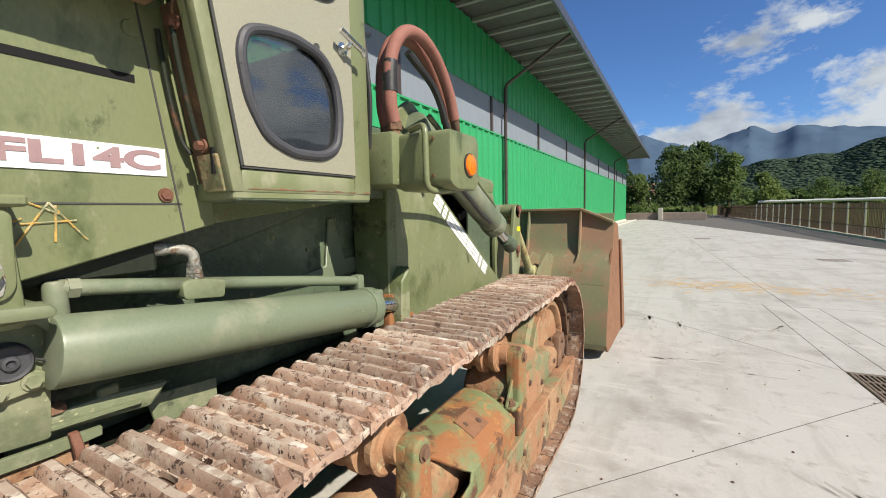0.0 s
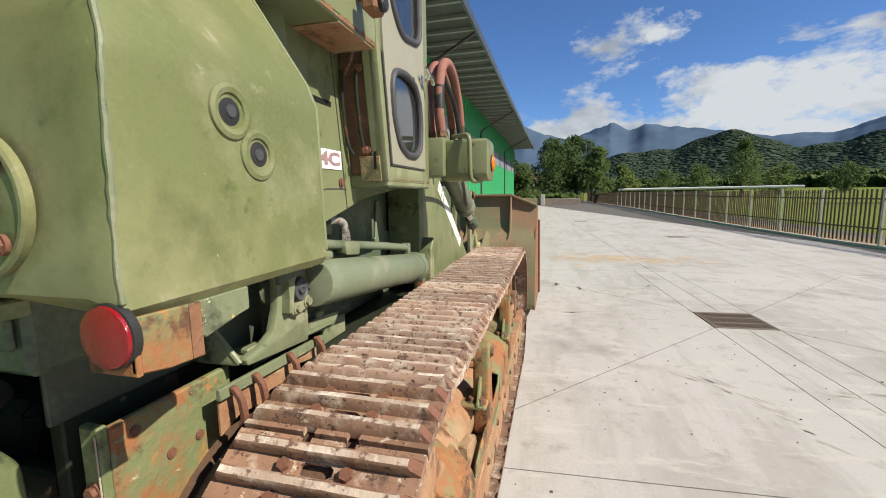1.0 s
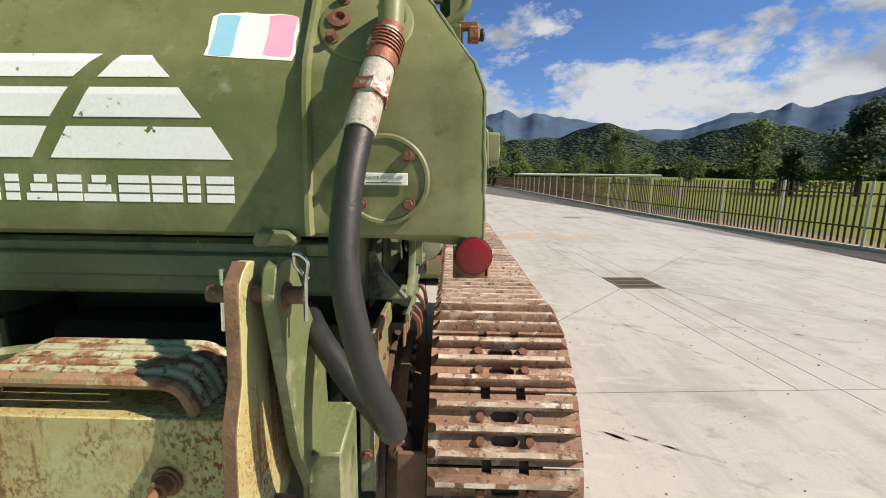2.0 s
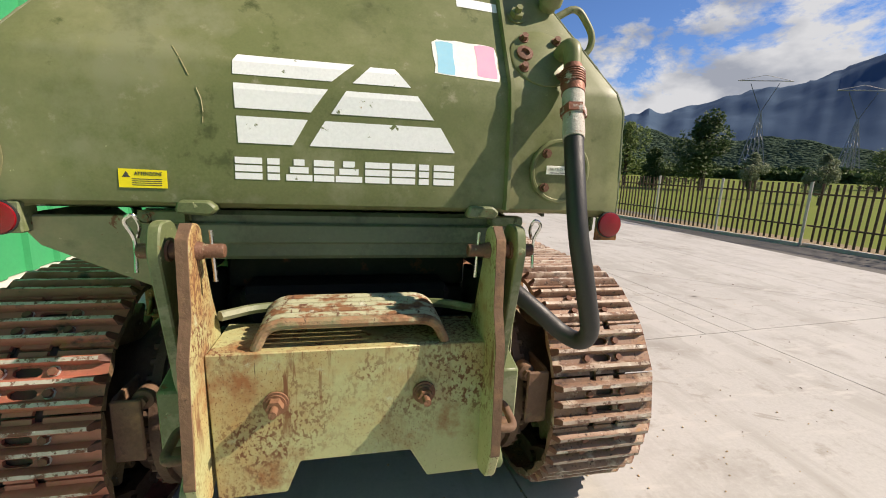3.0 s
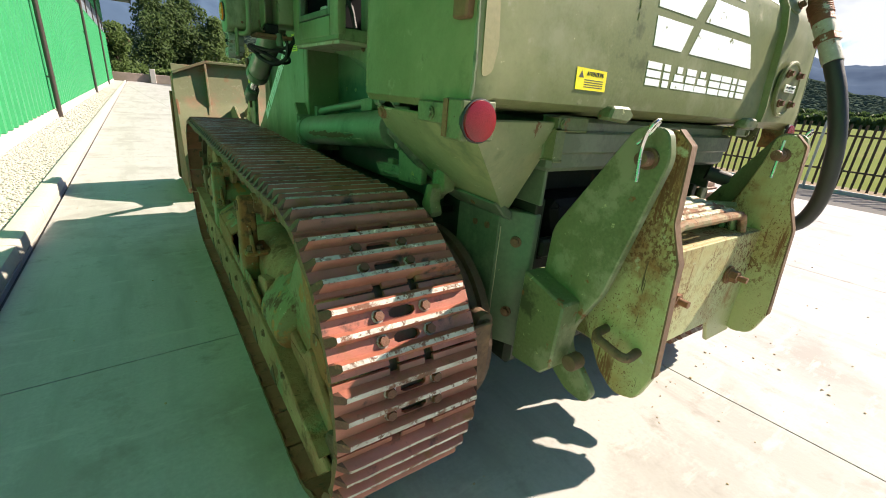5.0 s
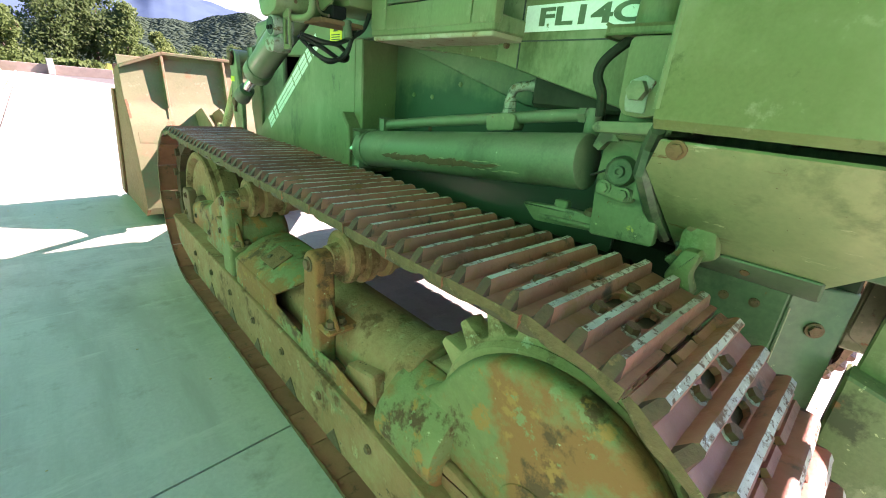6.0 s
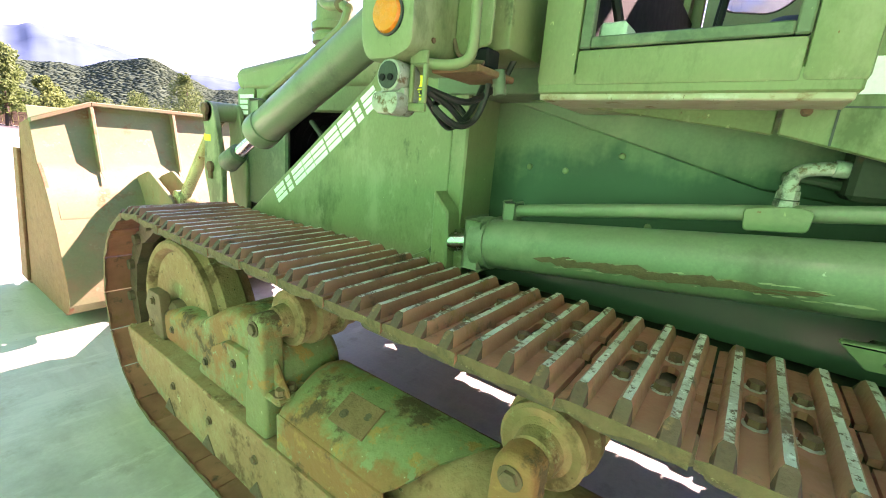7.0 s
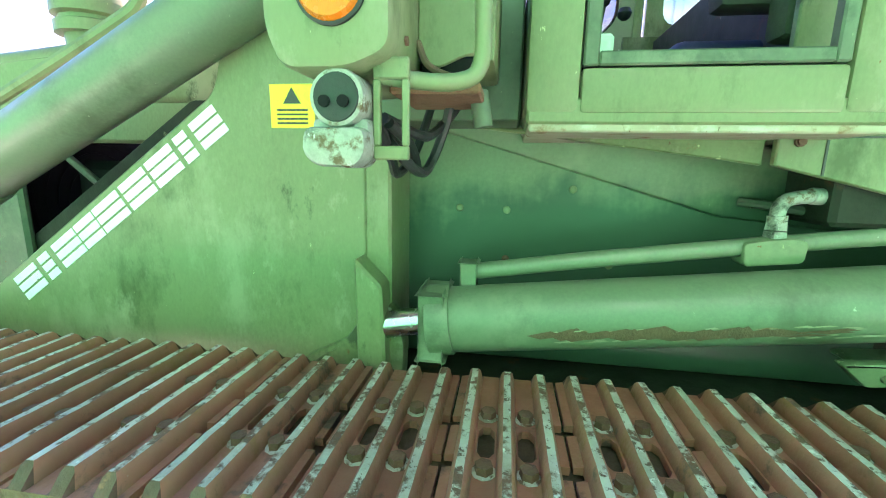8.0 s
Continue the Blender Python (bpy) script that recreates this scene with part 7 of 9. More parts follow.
# cylinder mount post, foot plate and boss on each side
for sx in (-1, 1):
    o = CX * 1.5

    def S(d):
        return o + sx * d
    pm = part("mount_post", join(prism(rounded([(0.52, 1.20), (0.665, 1.20), (0.655, 1.42), (0.53, 1.42)] if sx > 0 else [(0.505, 1.20), (0.622, 1.20), (0.616, 1.42), (0.51, 1.42)], 0.01, 2), "x", S(0.44), S(0.72), 0.012, 2),
                                 cyl((S(0.655), 0.60, 1.41), (S(0.60), 0.60, 2.02), 0.055, None, 20), bx(S(0.50), S(0.735), 0.515, 0.675, 1.405, 1.425, 0.005),
                                 bx(S(0.44), S(0.70), 0.52 if sx > 0 else 0.47, 0.66 if sx > 0 else 0.62, 1.235, 1.27, 0.008)), M_side, loader, "olive-green cylinder mount post")
    dy = 0.0 if sx > 0 else -0.045

    def mirror(x):
        return x if sx > 0 else 0.004 - x

    def span(a, b):
        return sorted((mirror(a), mirror(b)))

    def moved(pts):
        return [(y + dy, z) for y, z in pts]

    # face of the post with its big nut on a bare steel washer
    fp = part("post_face", prism(rounded(moved([(0.548, 1.40), (0.548, 1.285), (0.566, 1.256), (0.60, 1.249), (0.638, 1.252), (0.652, 1.272), (0.655, 1.40)]), 0.016, 4), "x", *span(0.70, 0.748), 0.006, 2), M_side, pm, "green post face with a rounded foot")
    part("washer", prism(rounded(moved([(0.592, 1.258), (0.632, 1.260), (0.638, 1.284), (0.634, 1.318), (0.606, 1.330), (0.582, 1.318), (0.594, 1.296)]), 0.005, 2), "x", *span(0.748, 0.7515), 0.001), M_fitting, fp, "bare steel washer")
    part("post_nut", cyl((mirror(0.7515), 0.612 + dy, 1.300), (mirror(0.770), 0.612 + dy, 1.300), 0.0205, 0.0198, 6), M_cast, fp)
    part("post_collar", rings([Vector((mirror(0.60 + 0.03 * math.sin(a)), 0.60 + dy + 0.075 * math.cos(a), 1.425 + 0.004 * math.sin(3 * a))) for a in [math.pi * q / 8 for q in range(17)]], [0.012] * 17, 8), M_side, pm)
    # casting: flange over the pin, arch round the recess, shaded web to the rear, long foot along the track
    tb = part("trunnion_plate", prism(rounded(moved(([(0.438, 1.005), (0.442, 0.985)] if sx > 0 else [(0.545, 1.0), (0.545, 0.975)]) + [(0.70, 0.962), (0.706, 1.04), (0.712, 1.12), (0.706, 1.222), (0.560, 1.228), (0.572, 1.15), (0.564, 1.09)] + ([(0.542, 1.036), (0.50, 1.014)] if sx > 0 else [(0.550, 1.04)])), 0.006, 2), "x", *span(0.626, 0.652), 0.005, 2), M_cast, pm,
              "cast green trunnion plate with chipped yellow flecks")
    rim_in = [(0.604, 1.078), (0.606, 1.118), (0.614, 1.158), (0.632, 1.186), (0.660, 1.198), (0.690, 1.192), (0.708, 1.170)]
    rim_out = [(0.582, 1.078), (0.586, 1.120), (0.586, 1.168), (0.566, 1.224), (0.640, 1.236), (0.706, 1.230), (0.724, 1.178)]
    part("arch", join(*[prism(moved([rim_in[q], rim_in[q + 1], rim_out[q + 1], rim_out[q]]), "x", *span(0.650, 0.676), 0) for q in range(6)]), M_cast, tb, "rounded arch over the pin")
    part("top_flange", prism(rounded(moved([(0.530, 1.222), (0.690, 1.212), (0.700, 1.222), (0.690, 1.236), (0.56, 1.246), (0.532, 1.240)]), 0.006, 2), "x", *span(0.56, 0.752), 0.006, 2), M_cast, tb)
    part("end_cap", lathe((mirror(0.652), 0.650 + dy, 1.130), (sx, 0, 0), [(0, 0.036), (0.014, 0.035), (0.021, 0.031), (0.017, 0.027), (0.017, 0.014), (0.024, 0.012), (0.025, 0.007), (0.019, 0.005), (0.019, 0)], 28), M_seal if sx > 0 else M_hull, tb, "round end cap dark with grease")
    part("cap_pin", cyl((mirror(0.662), 0.672 + dy, 1.134), (mirror(0.668), 0.716 + dy, 1.110), 0.003, None, 6), M_black, tb)
    part("clamp", prism(rounded(moved([(0.604, 1.068), (0.612, 1.092), (0.640, 1.096), (0.690, 1.106), (0.702, 1.092), (0.698, 1.070), (0.62, 1.060)]), 0.006, 2), "x", *span(0.650, 0.668), 0.003, 1), M_cast, tb)
    for y, z in ((0.628, 1.080), (0.677, 1.088)):
        part("bolt", bolt((mirror(0.668), y + dy, z), (sx, 0, 0), 0.0125, 0.012), M_cast, tb)
    part("foot_blade", prism(rounded(moved([(0.694, 0.965), (0.880, 0.946), (0.928, 0.990), (0.905, 0.992), (0.80, 1.004), (0.70, 1.004)]), 0.006, 2), "x", *span(0.604, 0.634), 0.005, 2), M_cast, tb, "pale scratched blade of the foot")
    part("foot_sheet", prism(moved([(0.446 if sx > 0 else 0.56, 0.985 if sx > 0 else 0.978), (0.446 if sx > 0 else 0.56, 1.000 if sx > 0 else 0.990), (0.86, 0.974), (0.86, 0.962)]), "x", *span(0.50, 0.648), 0.004), M_cast, tb, "scratched foot sheet")
    part("lug", lathe((mirror(0.62), 0.715 + dy, 1.002), (0, 0, 1), [(0, 0.022), (0.012, 0.020), (0.018, 0.012), (0.020, 0)], 10), M_rust, tb)
    part("lug", bx(*span(0.606, 0.632), 0.785 + dy, 0.825 + dy, 1.0, 1.022, 0.004, 1), M_cast, tb)
    if sx > 0:
        part("recessed_web", prism(moved([(0.446, 0.99), (0.62, 0.98), (0.62, 1.225), (0.47, 1.225)]), "x", *span(0.548, 0.556), 0.002), M_shade_green, tb, "shaded web behind the casting")
        part("rear_rim", prism([(0.624, 0.984), (0.634, 0.996), (0.556, 1.074), (0.520, 1.15), (0.505, 1.15), (0.505, 0.984)], "y", 0.434, 0.446, 0.004, 2), M_cast, tb, "bent-up rear rim")
        part("rim_bead", rings([Vector((0.632, 0.440, 0.990)), Vector((0.556, 0.440, 1.076)), Vector((0.522, 0.440, 1.15))], [0.008, 0.007, 0.006], 8), M_cast, tb)
        part("lug", bx(*span(0.606, 0.632), 0.470 + dy, 0.520 + dy, 1.0, 1.016, 0.004, 1), M_cast, tb)
        # rail under the foot with red-brown straps bent down to the track frame
        sb = part("under_rail", join(prism([(0.35, 0.968), (0.78, 0.950), (0.78, 0.930), (0.70, 0.926), (0.35, 0.940)], "x", 0.640, 0.652, 0.002), prism([(0.90, 0.944), (1.08, 0.930), (1.08, 0.86), (0.92, 0.86)], "x", 0.560, 0.568, 0.002)), M_cast, pm, "pale green rail under the foot")
        for y in (0.385, 0.458, 0.595, 0.730):
            part("strap", prism(rounded([(0.648, 0.962), (0.664, 0.962), (0.684, 0.935), (0.690, 0.890), (0.676, 0.865), (0.668, 0.868), (0.676, 0.892), (0.670, 0.930)], 0.006, 2), "y", y - 0.008, y + 0.008, 0.002), M_bolt, sb, "red-brown bent strap")
        part("rust_sheet", prism([(0.36, 0.930), (0.76, 0.925), (0.76, 0.885), (0.66, 0.900), (0.64, 0.872), (0.53, 0.880), (0.50, 0.860), (0.42, 0.872), (0.36, 0.85)], "x", 0.630, 0.638, 0.002), M_rusttan, sb, "rusty torn sheet behind the straps")
    # big lift cylinder and its pipe
    e = 0.05 if sx < 0 else 0.0
    lc_ = part("lift_cylinder", join(cyl((S(0.655), 0.70, 1.135), (S(0.655), 1.60 + e, 1.028), 0.070, None, 32, 0.006),
                                     cyl((S(0.655), 1.585 + e, 1.030), (S(0.655), 1.635 + e, 1.024), 0.076, None, 32, 0.004), bx(S(0.60), S(0.71), 1.60 + e, 1.65 + e, 0.955, 1.095, 0.008, 2)), M_cyl, loader, "grey-green lift cylinder with a scraped side")
    part("rod", cyl((S(0.655), 1.64 + e, 1.023), (S(0.655), 1.815, 1.0), 0.030, None, 20), M_chrome, lc_, "bright steel rod")
    if sx < 0:
        # paint scraped off in broken strokes along the barrel
        rs = random.Random(6)
        strokes = []
        for k in range(26):
            y = 1.44 - k * 0.0195 + rs.uniform(-0.012, 0.012)
            a = radians(-14 - k * 0.3 + rs.uniform(-5, 5))
            zc = 1.135 - (y - 0.70) * 0.1189
            w = rs.uniform(0.020, 0.055)
            d = rs.uniform(0.12, 0.28) * (0.4 if k > 18 else 1.0)
            q = [(y - w, a), (y - w * 0.2, a + d), (y + w, a + d * 0.3), (y + w * 0.3, a - d * 0.5)]
            bm = bmesh.new()
            bm.faces.new([bm.verts.new((S(0.655) - 0.0716 * math.cos(b), yy, zc - (yy - y) * 0.1189 + 0.0716 * math.sin(b))) for yy, b in q])
            strokes.append(bm)
        tagged(part("scrape", join(*strokes), M_bolt, lc_, "scraped rusty line", 0), kind="stuff")
        chips = []
        for k in range(60):
            y = 1.47 - 0.60 * rs.random() ** 0.8
            a = radians(-14 - (1.44 - y) * 14) + rs.choice((-1, 1)) * rs.uniform(0.06, 0.20)
            zc = 1.135 - (y - 0.70) * 0.1189
            w, d = rs.uniform(0.004, 0.022), rs.uniform(0.02, 0.06)
            bm = bmesh.new()
            bm.faces.new([bm.verts.new((S(0.655) - 0.0712 * math.cos(b), yy, zc - (yy - y) * 0.1189 + 0.0712 * math.sin(b))) for yy, b in ((y - w, a), (y - w * 0.3, a + d), (y + w, a + d * 0.4), (y + w * 0.5, a - d * 0.3))])
            chips.append(bm)
        tagged(part("paint_chip", join(*chips), M_under, lc_, "cream primer showing beside the scrape", 0), kind="stuff")
    part("oil_pipe", join(bent([(S(0.605), 0.74, 1.247), (S(0.605), 1.06, 1.205), (S(0.615), 1.36, 1.165), (S(0.62), 1.60, 1.128)], 0.0175, 0.05, 14), cyl((S(0.605), 0.735, 1.19), (S(0.605), 0.735, 1.262), 0.021, 0.019, 14, 0.004),
                          cyl((S(0.605), 0.752, 1.245), (S(0.605), 0.772, 1.243), 0.022, None, 6), bx(S(0.60), S(0.64), 1.59, 1.625, 1.085, 1.15, 0.006, 2)), M_cyl, lc_, "rigid oil pipe")
    part("pipe_block", prism(rounded([(0.968, 1.180), (1.072, 1.168), (1.078, 1.214), (1.040, 1.222), (0.990, 1.228), (0.964, 1.222)], 0.008, 2), "x", min(S(0.578), S(0.630)), max(S(0.578), S(0.630)), 0.005, 2), M_cast, lc_, "grimy pipe block")
    part("fitting", join(bent([(S(0.602), 1.012, 1.24), (S(0.602), 1.014, 1.296), (S(0.59), 0.96, 1.307), (S(0.56), 0.83, 1.300), (S(0.51), 0.70, 1.285)], 0.0135, 0.030, 14), cyl((S(0.59), 0.955, 1.307), (S(0.575), 0.90, 1.304), 0.0165, None, 12, 0.003)), M_fitting, lc_, "silver-grey pipe elbow")
    part("nut", join(cyl((S(0.602), 1.012, 1.222), (S(0.602), 1.012, 1.238), 0.022, 0.021, 6), cyl((S(0.602), 1.012, 1.240), (S(0.602), 1.012, 1.258), 0.0205, 0.019, 6), cyl((S(0.602), 1.012, 1.258), (S(0.602), 1.013, 1.268), 0.017, None, 12)), M_fitting, lc_)
    part("fitting", bent([(S(0.56), 0.70, 1.262), (S(0.55), 0.86, 1.262), (S(0.53), 0.95, 1.278), (S(0.47), 1.02, 1.285)], 0.011, 0.03, 10), M_shade_green, lc_, "second thin pipe behind")

part("drain_hose", tube([(-0.68, 0.63, 1.41), (-0.70, 0.675, 1.362), (-0.70, 0.686, 1.328), (-0.70, 0.668, 1.29), (-0.695, 0.664, 1.245)], 0.011, 10), M_dark, loader, "dark bent drain hose")
hk = part("tow_hook", join(prism(rounded([(0.372, 0.985), (0.385, 1.045), (0.420, 1.062), (0.452, 1.030), (0.450, 0.985), (0.475, 0.955), (0.440, 0.935), (0.410, 0.965)], 0.012, 3), "x", -0.640, -0.598, 0.009, 2),
                           prism(rounded([(0.392, 1.0), (0.43, 1.0), (0.455, 0.93), (0.425, 0.885), (0.385, 0.905), (0.405, 0.945)], 0.012, 3), "x", -0.672, -0.628, 0.009, 2)), M_patch, loader, "worn pale tow hook beside the apron")
part("rusty_tip", prism(rounded([(0.405, 1.062), (0.425, 1.064), (0.446, 1.036), (0.432, 1.030)], 0.004, 2), "x", -0.641, -0.597, 0.002), M_rust, hk)

# ---- panels behind the cab doors ----
for sx in (-1, 1):
    xp = CX * 1.2 + sx * 0.632
    pn = part("side_panel", prism([(0.615, 1.255), (1.055, 1.362), (1.055, 1.94), (0.615, 1.94)], "x", min(xp - sx * 0.012, xp + sx * 0.006), max(xp - sx * 0.012, xp + sx * 0.006), 0.003), M_side, loader, "olive-green side panel")
    xo = xp + sx * 0.007
    part("seam", join(prism([(0.975, 1.343), (0.979, 1.343), (0.907, 1.88), (0.903, 1.88)] if sx > 0 else [(0.973, 1.345), (0.977, 1.345), (0.977, 1.94), (0.973, 1.94)], "x", xo - 0.001, xo + 0.001, 0), bx(xo - 0.001, xo + 0.001, 0.62, 0.975, 1.412, 1.4155, 0)), M_ink, pn)
    part("slit", bx(xo - 0.0015, xo + 0.001, 0.62, 0.895, 1.676, 1.692, 0.0), M_shade_black, pn) if sx > 0 else None
    part("bolt", bolt((xo, 0.94 if sx > 0 else 1.02, 1.434 if sx > 0 else 1.405), (sx, 0, 0), 0.012 if sx > 0 else 0.007, 0.008), M_bolt, pn)
    part("plug", lathe((xo, 0.895, 1.789), (sx, 0, 0), [(0, 0.018), (0.003, 0.017), (0.003, 0)], 18), M_side, pn)
    bd = part("model_plate", bx(min(xo, xo + sx * 0.002), max(xo, xo + sx * 0.002), 0.655 if sx > 0 else 0.60, 0.945 if sx > 0 else 0.965, 1.477 if sx > 0 else 1.435, 1.539 if sx > 0 else 1.497, 0), M_white, pn, "white model plate")
    if sx > 0:
        mtx = Matrix.Translation((xo + 0.0028, 0.795, 1.508)) @ Matrix(((0, 0, 1, 0), (1, 0, 0, 0), (0, 1, 0, 0), (0, 0, 0, 1)))
    else:
        mtx = Matrix.Translation((xo - 0.0028, 0.785, 1.466)) @ Matrix(((0, 0, -1, 0), (-1, 0, 0, 0), (0, 1, 0, 0), (0, 0, 0, 1)))
    w = words("model_letters", "FL14C", 0.056, mtx, M_whitetxt if sx > 0 else M_hull, bd, "bold faded letters", width=0.272, bold=0.0022 if sx > 0 else 0.0018)
    # chalked marks below the plate
    if sx > 0:
        part("chalk_mark", join(*[tube([(xo + 0.0005, 0.70 + a, 1.345 + b), (xo + 0.0005, 0.70 + c, 1.345 + d)], 0.0022, 6, 3) for a, b, c, d in
                                  ((-0.03, -0.02, 0.03, 0.07), (0.03, 0.07, 0.085, -0.005), (-0.02, 0.03, 0.07, 0.035), (-0.055, 0.055, -0.02, 0.075), (-0.06, 0.02, -0.01, 0.04), (0.035, -0.005, 0.04, 0.065), (0.0, 0.07, 0.05, 0.045))]), M_orangepaint, pn, "orange chalk scribble")
part("engine_deck", bx(-0.60, 0.62, 0.50, 0.93, 1.25, 1.92, 0.01), M_dark, loader)

# ---- cab ----
RX, LX = 0.80, -0.755
CZ0, CZ1, CY0, CY1 = 1.443, 2.86, 0.93, 1.512
cab = part("cab", join(bx(LX + 0.004, 0.0, CY0 + 0.034, CY1 - 0.004, CZ0 - 0.022, CZ0 + 0.02, 0.004), bx(0.0, RX - 0.004, 1.016, CY1 - 0.004, CZ0 - 0.022, CZ0 + 0.02, 0.004), bx(LX + 0.02, RX - 0.02, CY1 - 0.03, CY1, CZ0, 1.86, 0.006)), M_side, loader, "olive-green steel cab")

part("cab_roof", bx(LX - 0.02, RX + 0.02, 0.50, CY1 + 0.03, CZ1, CZ1 + 0.07, 0.02, 2), M_side, cab)


def cab_side(sx):
    x = RX if sx > 0 else LX
    xi = x - sx * 0.035
    lo, hi = min(x, xi), max(x, xi)
    out = []
    # frame posts and sills
    if sx > 0:
        out.append(prism([(1.011, 1.437), (1.044, 1.437), (1.036, 1.498), (0.984, 1.84), (0.978, CZ1), (0.940, CZ1), (0.942, 1.87)], "x", lo, hi, 0.008, 2))
        out.append(bx(lo, hi, 1.432, CY1, CZ0 - 0.006, CZ1, 0.012, 2))
        out.append(bx(lo, hi, 1.036, 1.432, CZ0 - 0.006, 1.495, 0.008, 2))
    else:
        out.append(bx(lo, hi, CY0 + 0.03, 1.045, CZ0 - 0.006, CZ1, 0.010, 2))
        out.append(bx(lo, hi, 1.425, CY1, CZ0 - 0.006, CZ1, 0.012, 2))
        out.append(bx(lo, hi, 1.045, 1.425, CZ0 - 0.006, 1.508, 0.008, 2))
        out.append(bx(lo, hi, 1.045, 1.425, 2.35, CZ1, 0.008, 2))
    # rear shoulder above the side panel
    ya, yb = 0.50, CY0
    win = rounded([(0.60, 2.02), (0.86, 2.02), (0.86, 2.55), (0.60, 2.55)], 0.08)
    out.append(holed([(ya, 1.865), (yb + 0.002, 1.865), (yb + 0.002, CZ1), (ya, CZ1)], win, "x", lo, hi))
    out.append(bx(min(x, x - sx * 0.15), max(x, x - sx * 0.15), ya, yb, 1.852, 1.872, 0.004))
    return join(*out)


for sx in (1, -1):
    side = part("cab_side", cab_side(sx), M_side, cab, "olive cab side frame", 30)
    x = RX if sx > 0 else LX
    win = rounded([(0.60, 2.02), (0.86, 2.02), (0.86, 2.55), (0.60, 2.55)], 0.08)
part("cab_back", join(holed([(-0.70, 1.93), (0.74, 1.93), (0.74, CZ1), (-0.70, CZ1)], rounded([(-0.55, 2.15), (0.59, 2.15), (0.59, 2.70), (-0.55, 2.70)], 0.08), "y", 0.50, 0.53)), M_side, cab)
part("cab_front", join(holed([(LX + 0.03, 1.86), (RX - 0.03, 1.86), (RX - 0.03, CZ1), (LX + 0.03, CZ1)], rounded([(LX + 0.10, 1.95), (RX - 0.10, 1.95), (RX - 0.10, 2.75), (LX + 0.10, 2.75)], 0.08), "y", CY1 - 0.03, CY1)), M_side, cab)
SLANT = [(0.944, 1.86), (1.012, 1.438), (1.026, 1.438), (0.958, 1.86)]
part("door_post", prism(SLANT, "x", 0.742, 0.797, 0.004), M_side, cab, "olive door post face")
part("post_channel", prism([(p[0] + 0.012, p[1]) for p in SLANT], "x", 0.655, 0.742, 0.003), M_rust, cab, "rust-streaked channel behind the door post")
part("conduit", tube([(0.722, 0.945, 1.80), (0.715, 0.958, 1.72), (0.716, 0.978, 1.60), (0.722, 0.99, 1.54)], 0.006, 10), M_dark, cab, "grimy conduit")
part("hose_line", tube([(0.672, 0.94, 1.80), (0.664, 0.957, 1.68), (0.668, 0.975, 1.57), (0.68, 0.99, 1.53)], 0.006, 8), M_dark, cab)
for z, r in ((1.545, 0.012), (1.805, 0.011)):
    part("bolt", bolt((0.728, 1.012 - (z - 1.438) * 0.161 - 0.004, z), (0, -1, 0), r, 0.016), M_bolt, cab)
part("rust_plate", prism([(1.004, 1.44), (0.990, 1.525), (1.0, 1.525), (1.012, 1.44)], "x", 0.70, 0.775, 0.002), M_rusttan, cab)
part("sill_underside", bx(0.60, RX - 0.006, 1.022, CY1 - 0.006, CZ0 - 0.026, CZ0 - 0.012, 0.003), M_hull, cab, "shaded cab floor edge")
part("sill_underside", bx(LX + 0.010, -0.30, CY0 + 0.04, CY1 - 0.008, CZ0 - 0.034, CZ0 - 0.018, 0.003), M_under, cab, "pale rust-spotted cab underside")


def ragged(x, ya, yb, z0, zt, seed, amp, steps=70):
    """A thin film of rust on a side wall, straight below and torn above."""
    bm = bmesh.new()
    rows = []
    for k in range(steps + 1):
        y = ya + (yb - ya) * k / steps
        h = zt + amp * (noise.noise((y * 30, seed, 0)) + 0.6 * noise.noise((y * 95, seed, 3)))
        rows.append((bm.verts.new((x, y, z0)), bm.verts.new((x, y, max(z0 + 0.0006, h)))))
    for a, b in zip(rows, rows[1:]):
        bm.faces.new((a[0], b[0], b[1], a[1]))
    return bm


part("rust_streak", ragged(RX + 0.0012, 0.60, 0.94, 1.856, 1.866, 2.0, 0.016), M_orust, cab, "rust creeping up from the shoulder edge")
part("rust_streak", ragged(RX + 0.0012, 1.05, 1.505, 1.4455, 1.4475, 6.0, 0.005), M_orust, cab, "thin rust along the sill")
part("rusty_underside", bx(0.655, 0.796, 0.70, 0.926, 1.8488, 1.8514, 0), M_rusttan, cab, "rusted underside of the shoulder")

part("bulkhead", join(bx(-0.415, 0.435, 0.95, 1.83, 1.20, 1.415, 0.004), bx(-0.62, 0.64, 1.516, 1.90, 1.44, 1.72, 0.004)), M_hull, cab, "dark bulkhead under the cab")

# right door with two rubber-sealed windows
WIN_A = rounded([(1.045, 1.758), (1.062, 1.812), (1.113, 1.832), (1.206, 1.842), (1.301, 1.825), (1.352, 1.766), (1.366, 1.674), (1.352, 1.578), (1.295, 1.545), (1.187, 1.543), (1.105, 1.575), (1.060, 1.657)], 0.03, 4)
WIN_B = rounded([(1.05, 2.06), (1.15, 1.965), (1.37, 2.0), (1.385, 2.60), (1.05, 2.60)], 0.06)
door = part("cab_door", join(holed([(1.040, 1.500), (1.427, 1.500), (1.427, 1.925), (0.979, 1.925), (0.985, 1.86)], WIN_A, "x", 0.782, 0.806),
                             holed([(0.979, 1.925), (1.427, 1.925), (1.427, 2.72), (0.979, 2.72)], WIN_B, "x", 0.782, 0.806)), M_grey, cab, "grey-painted cab door", 30)


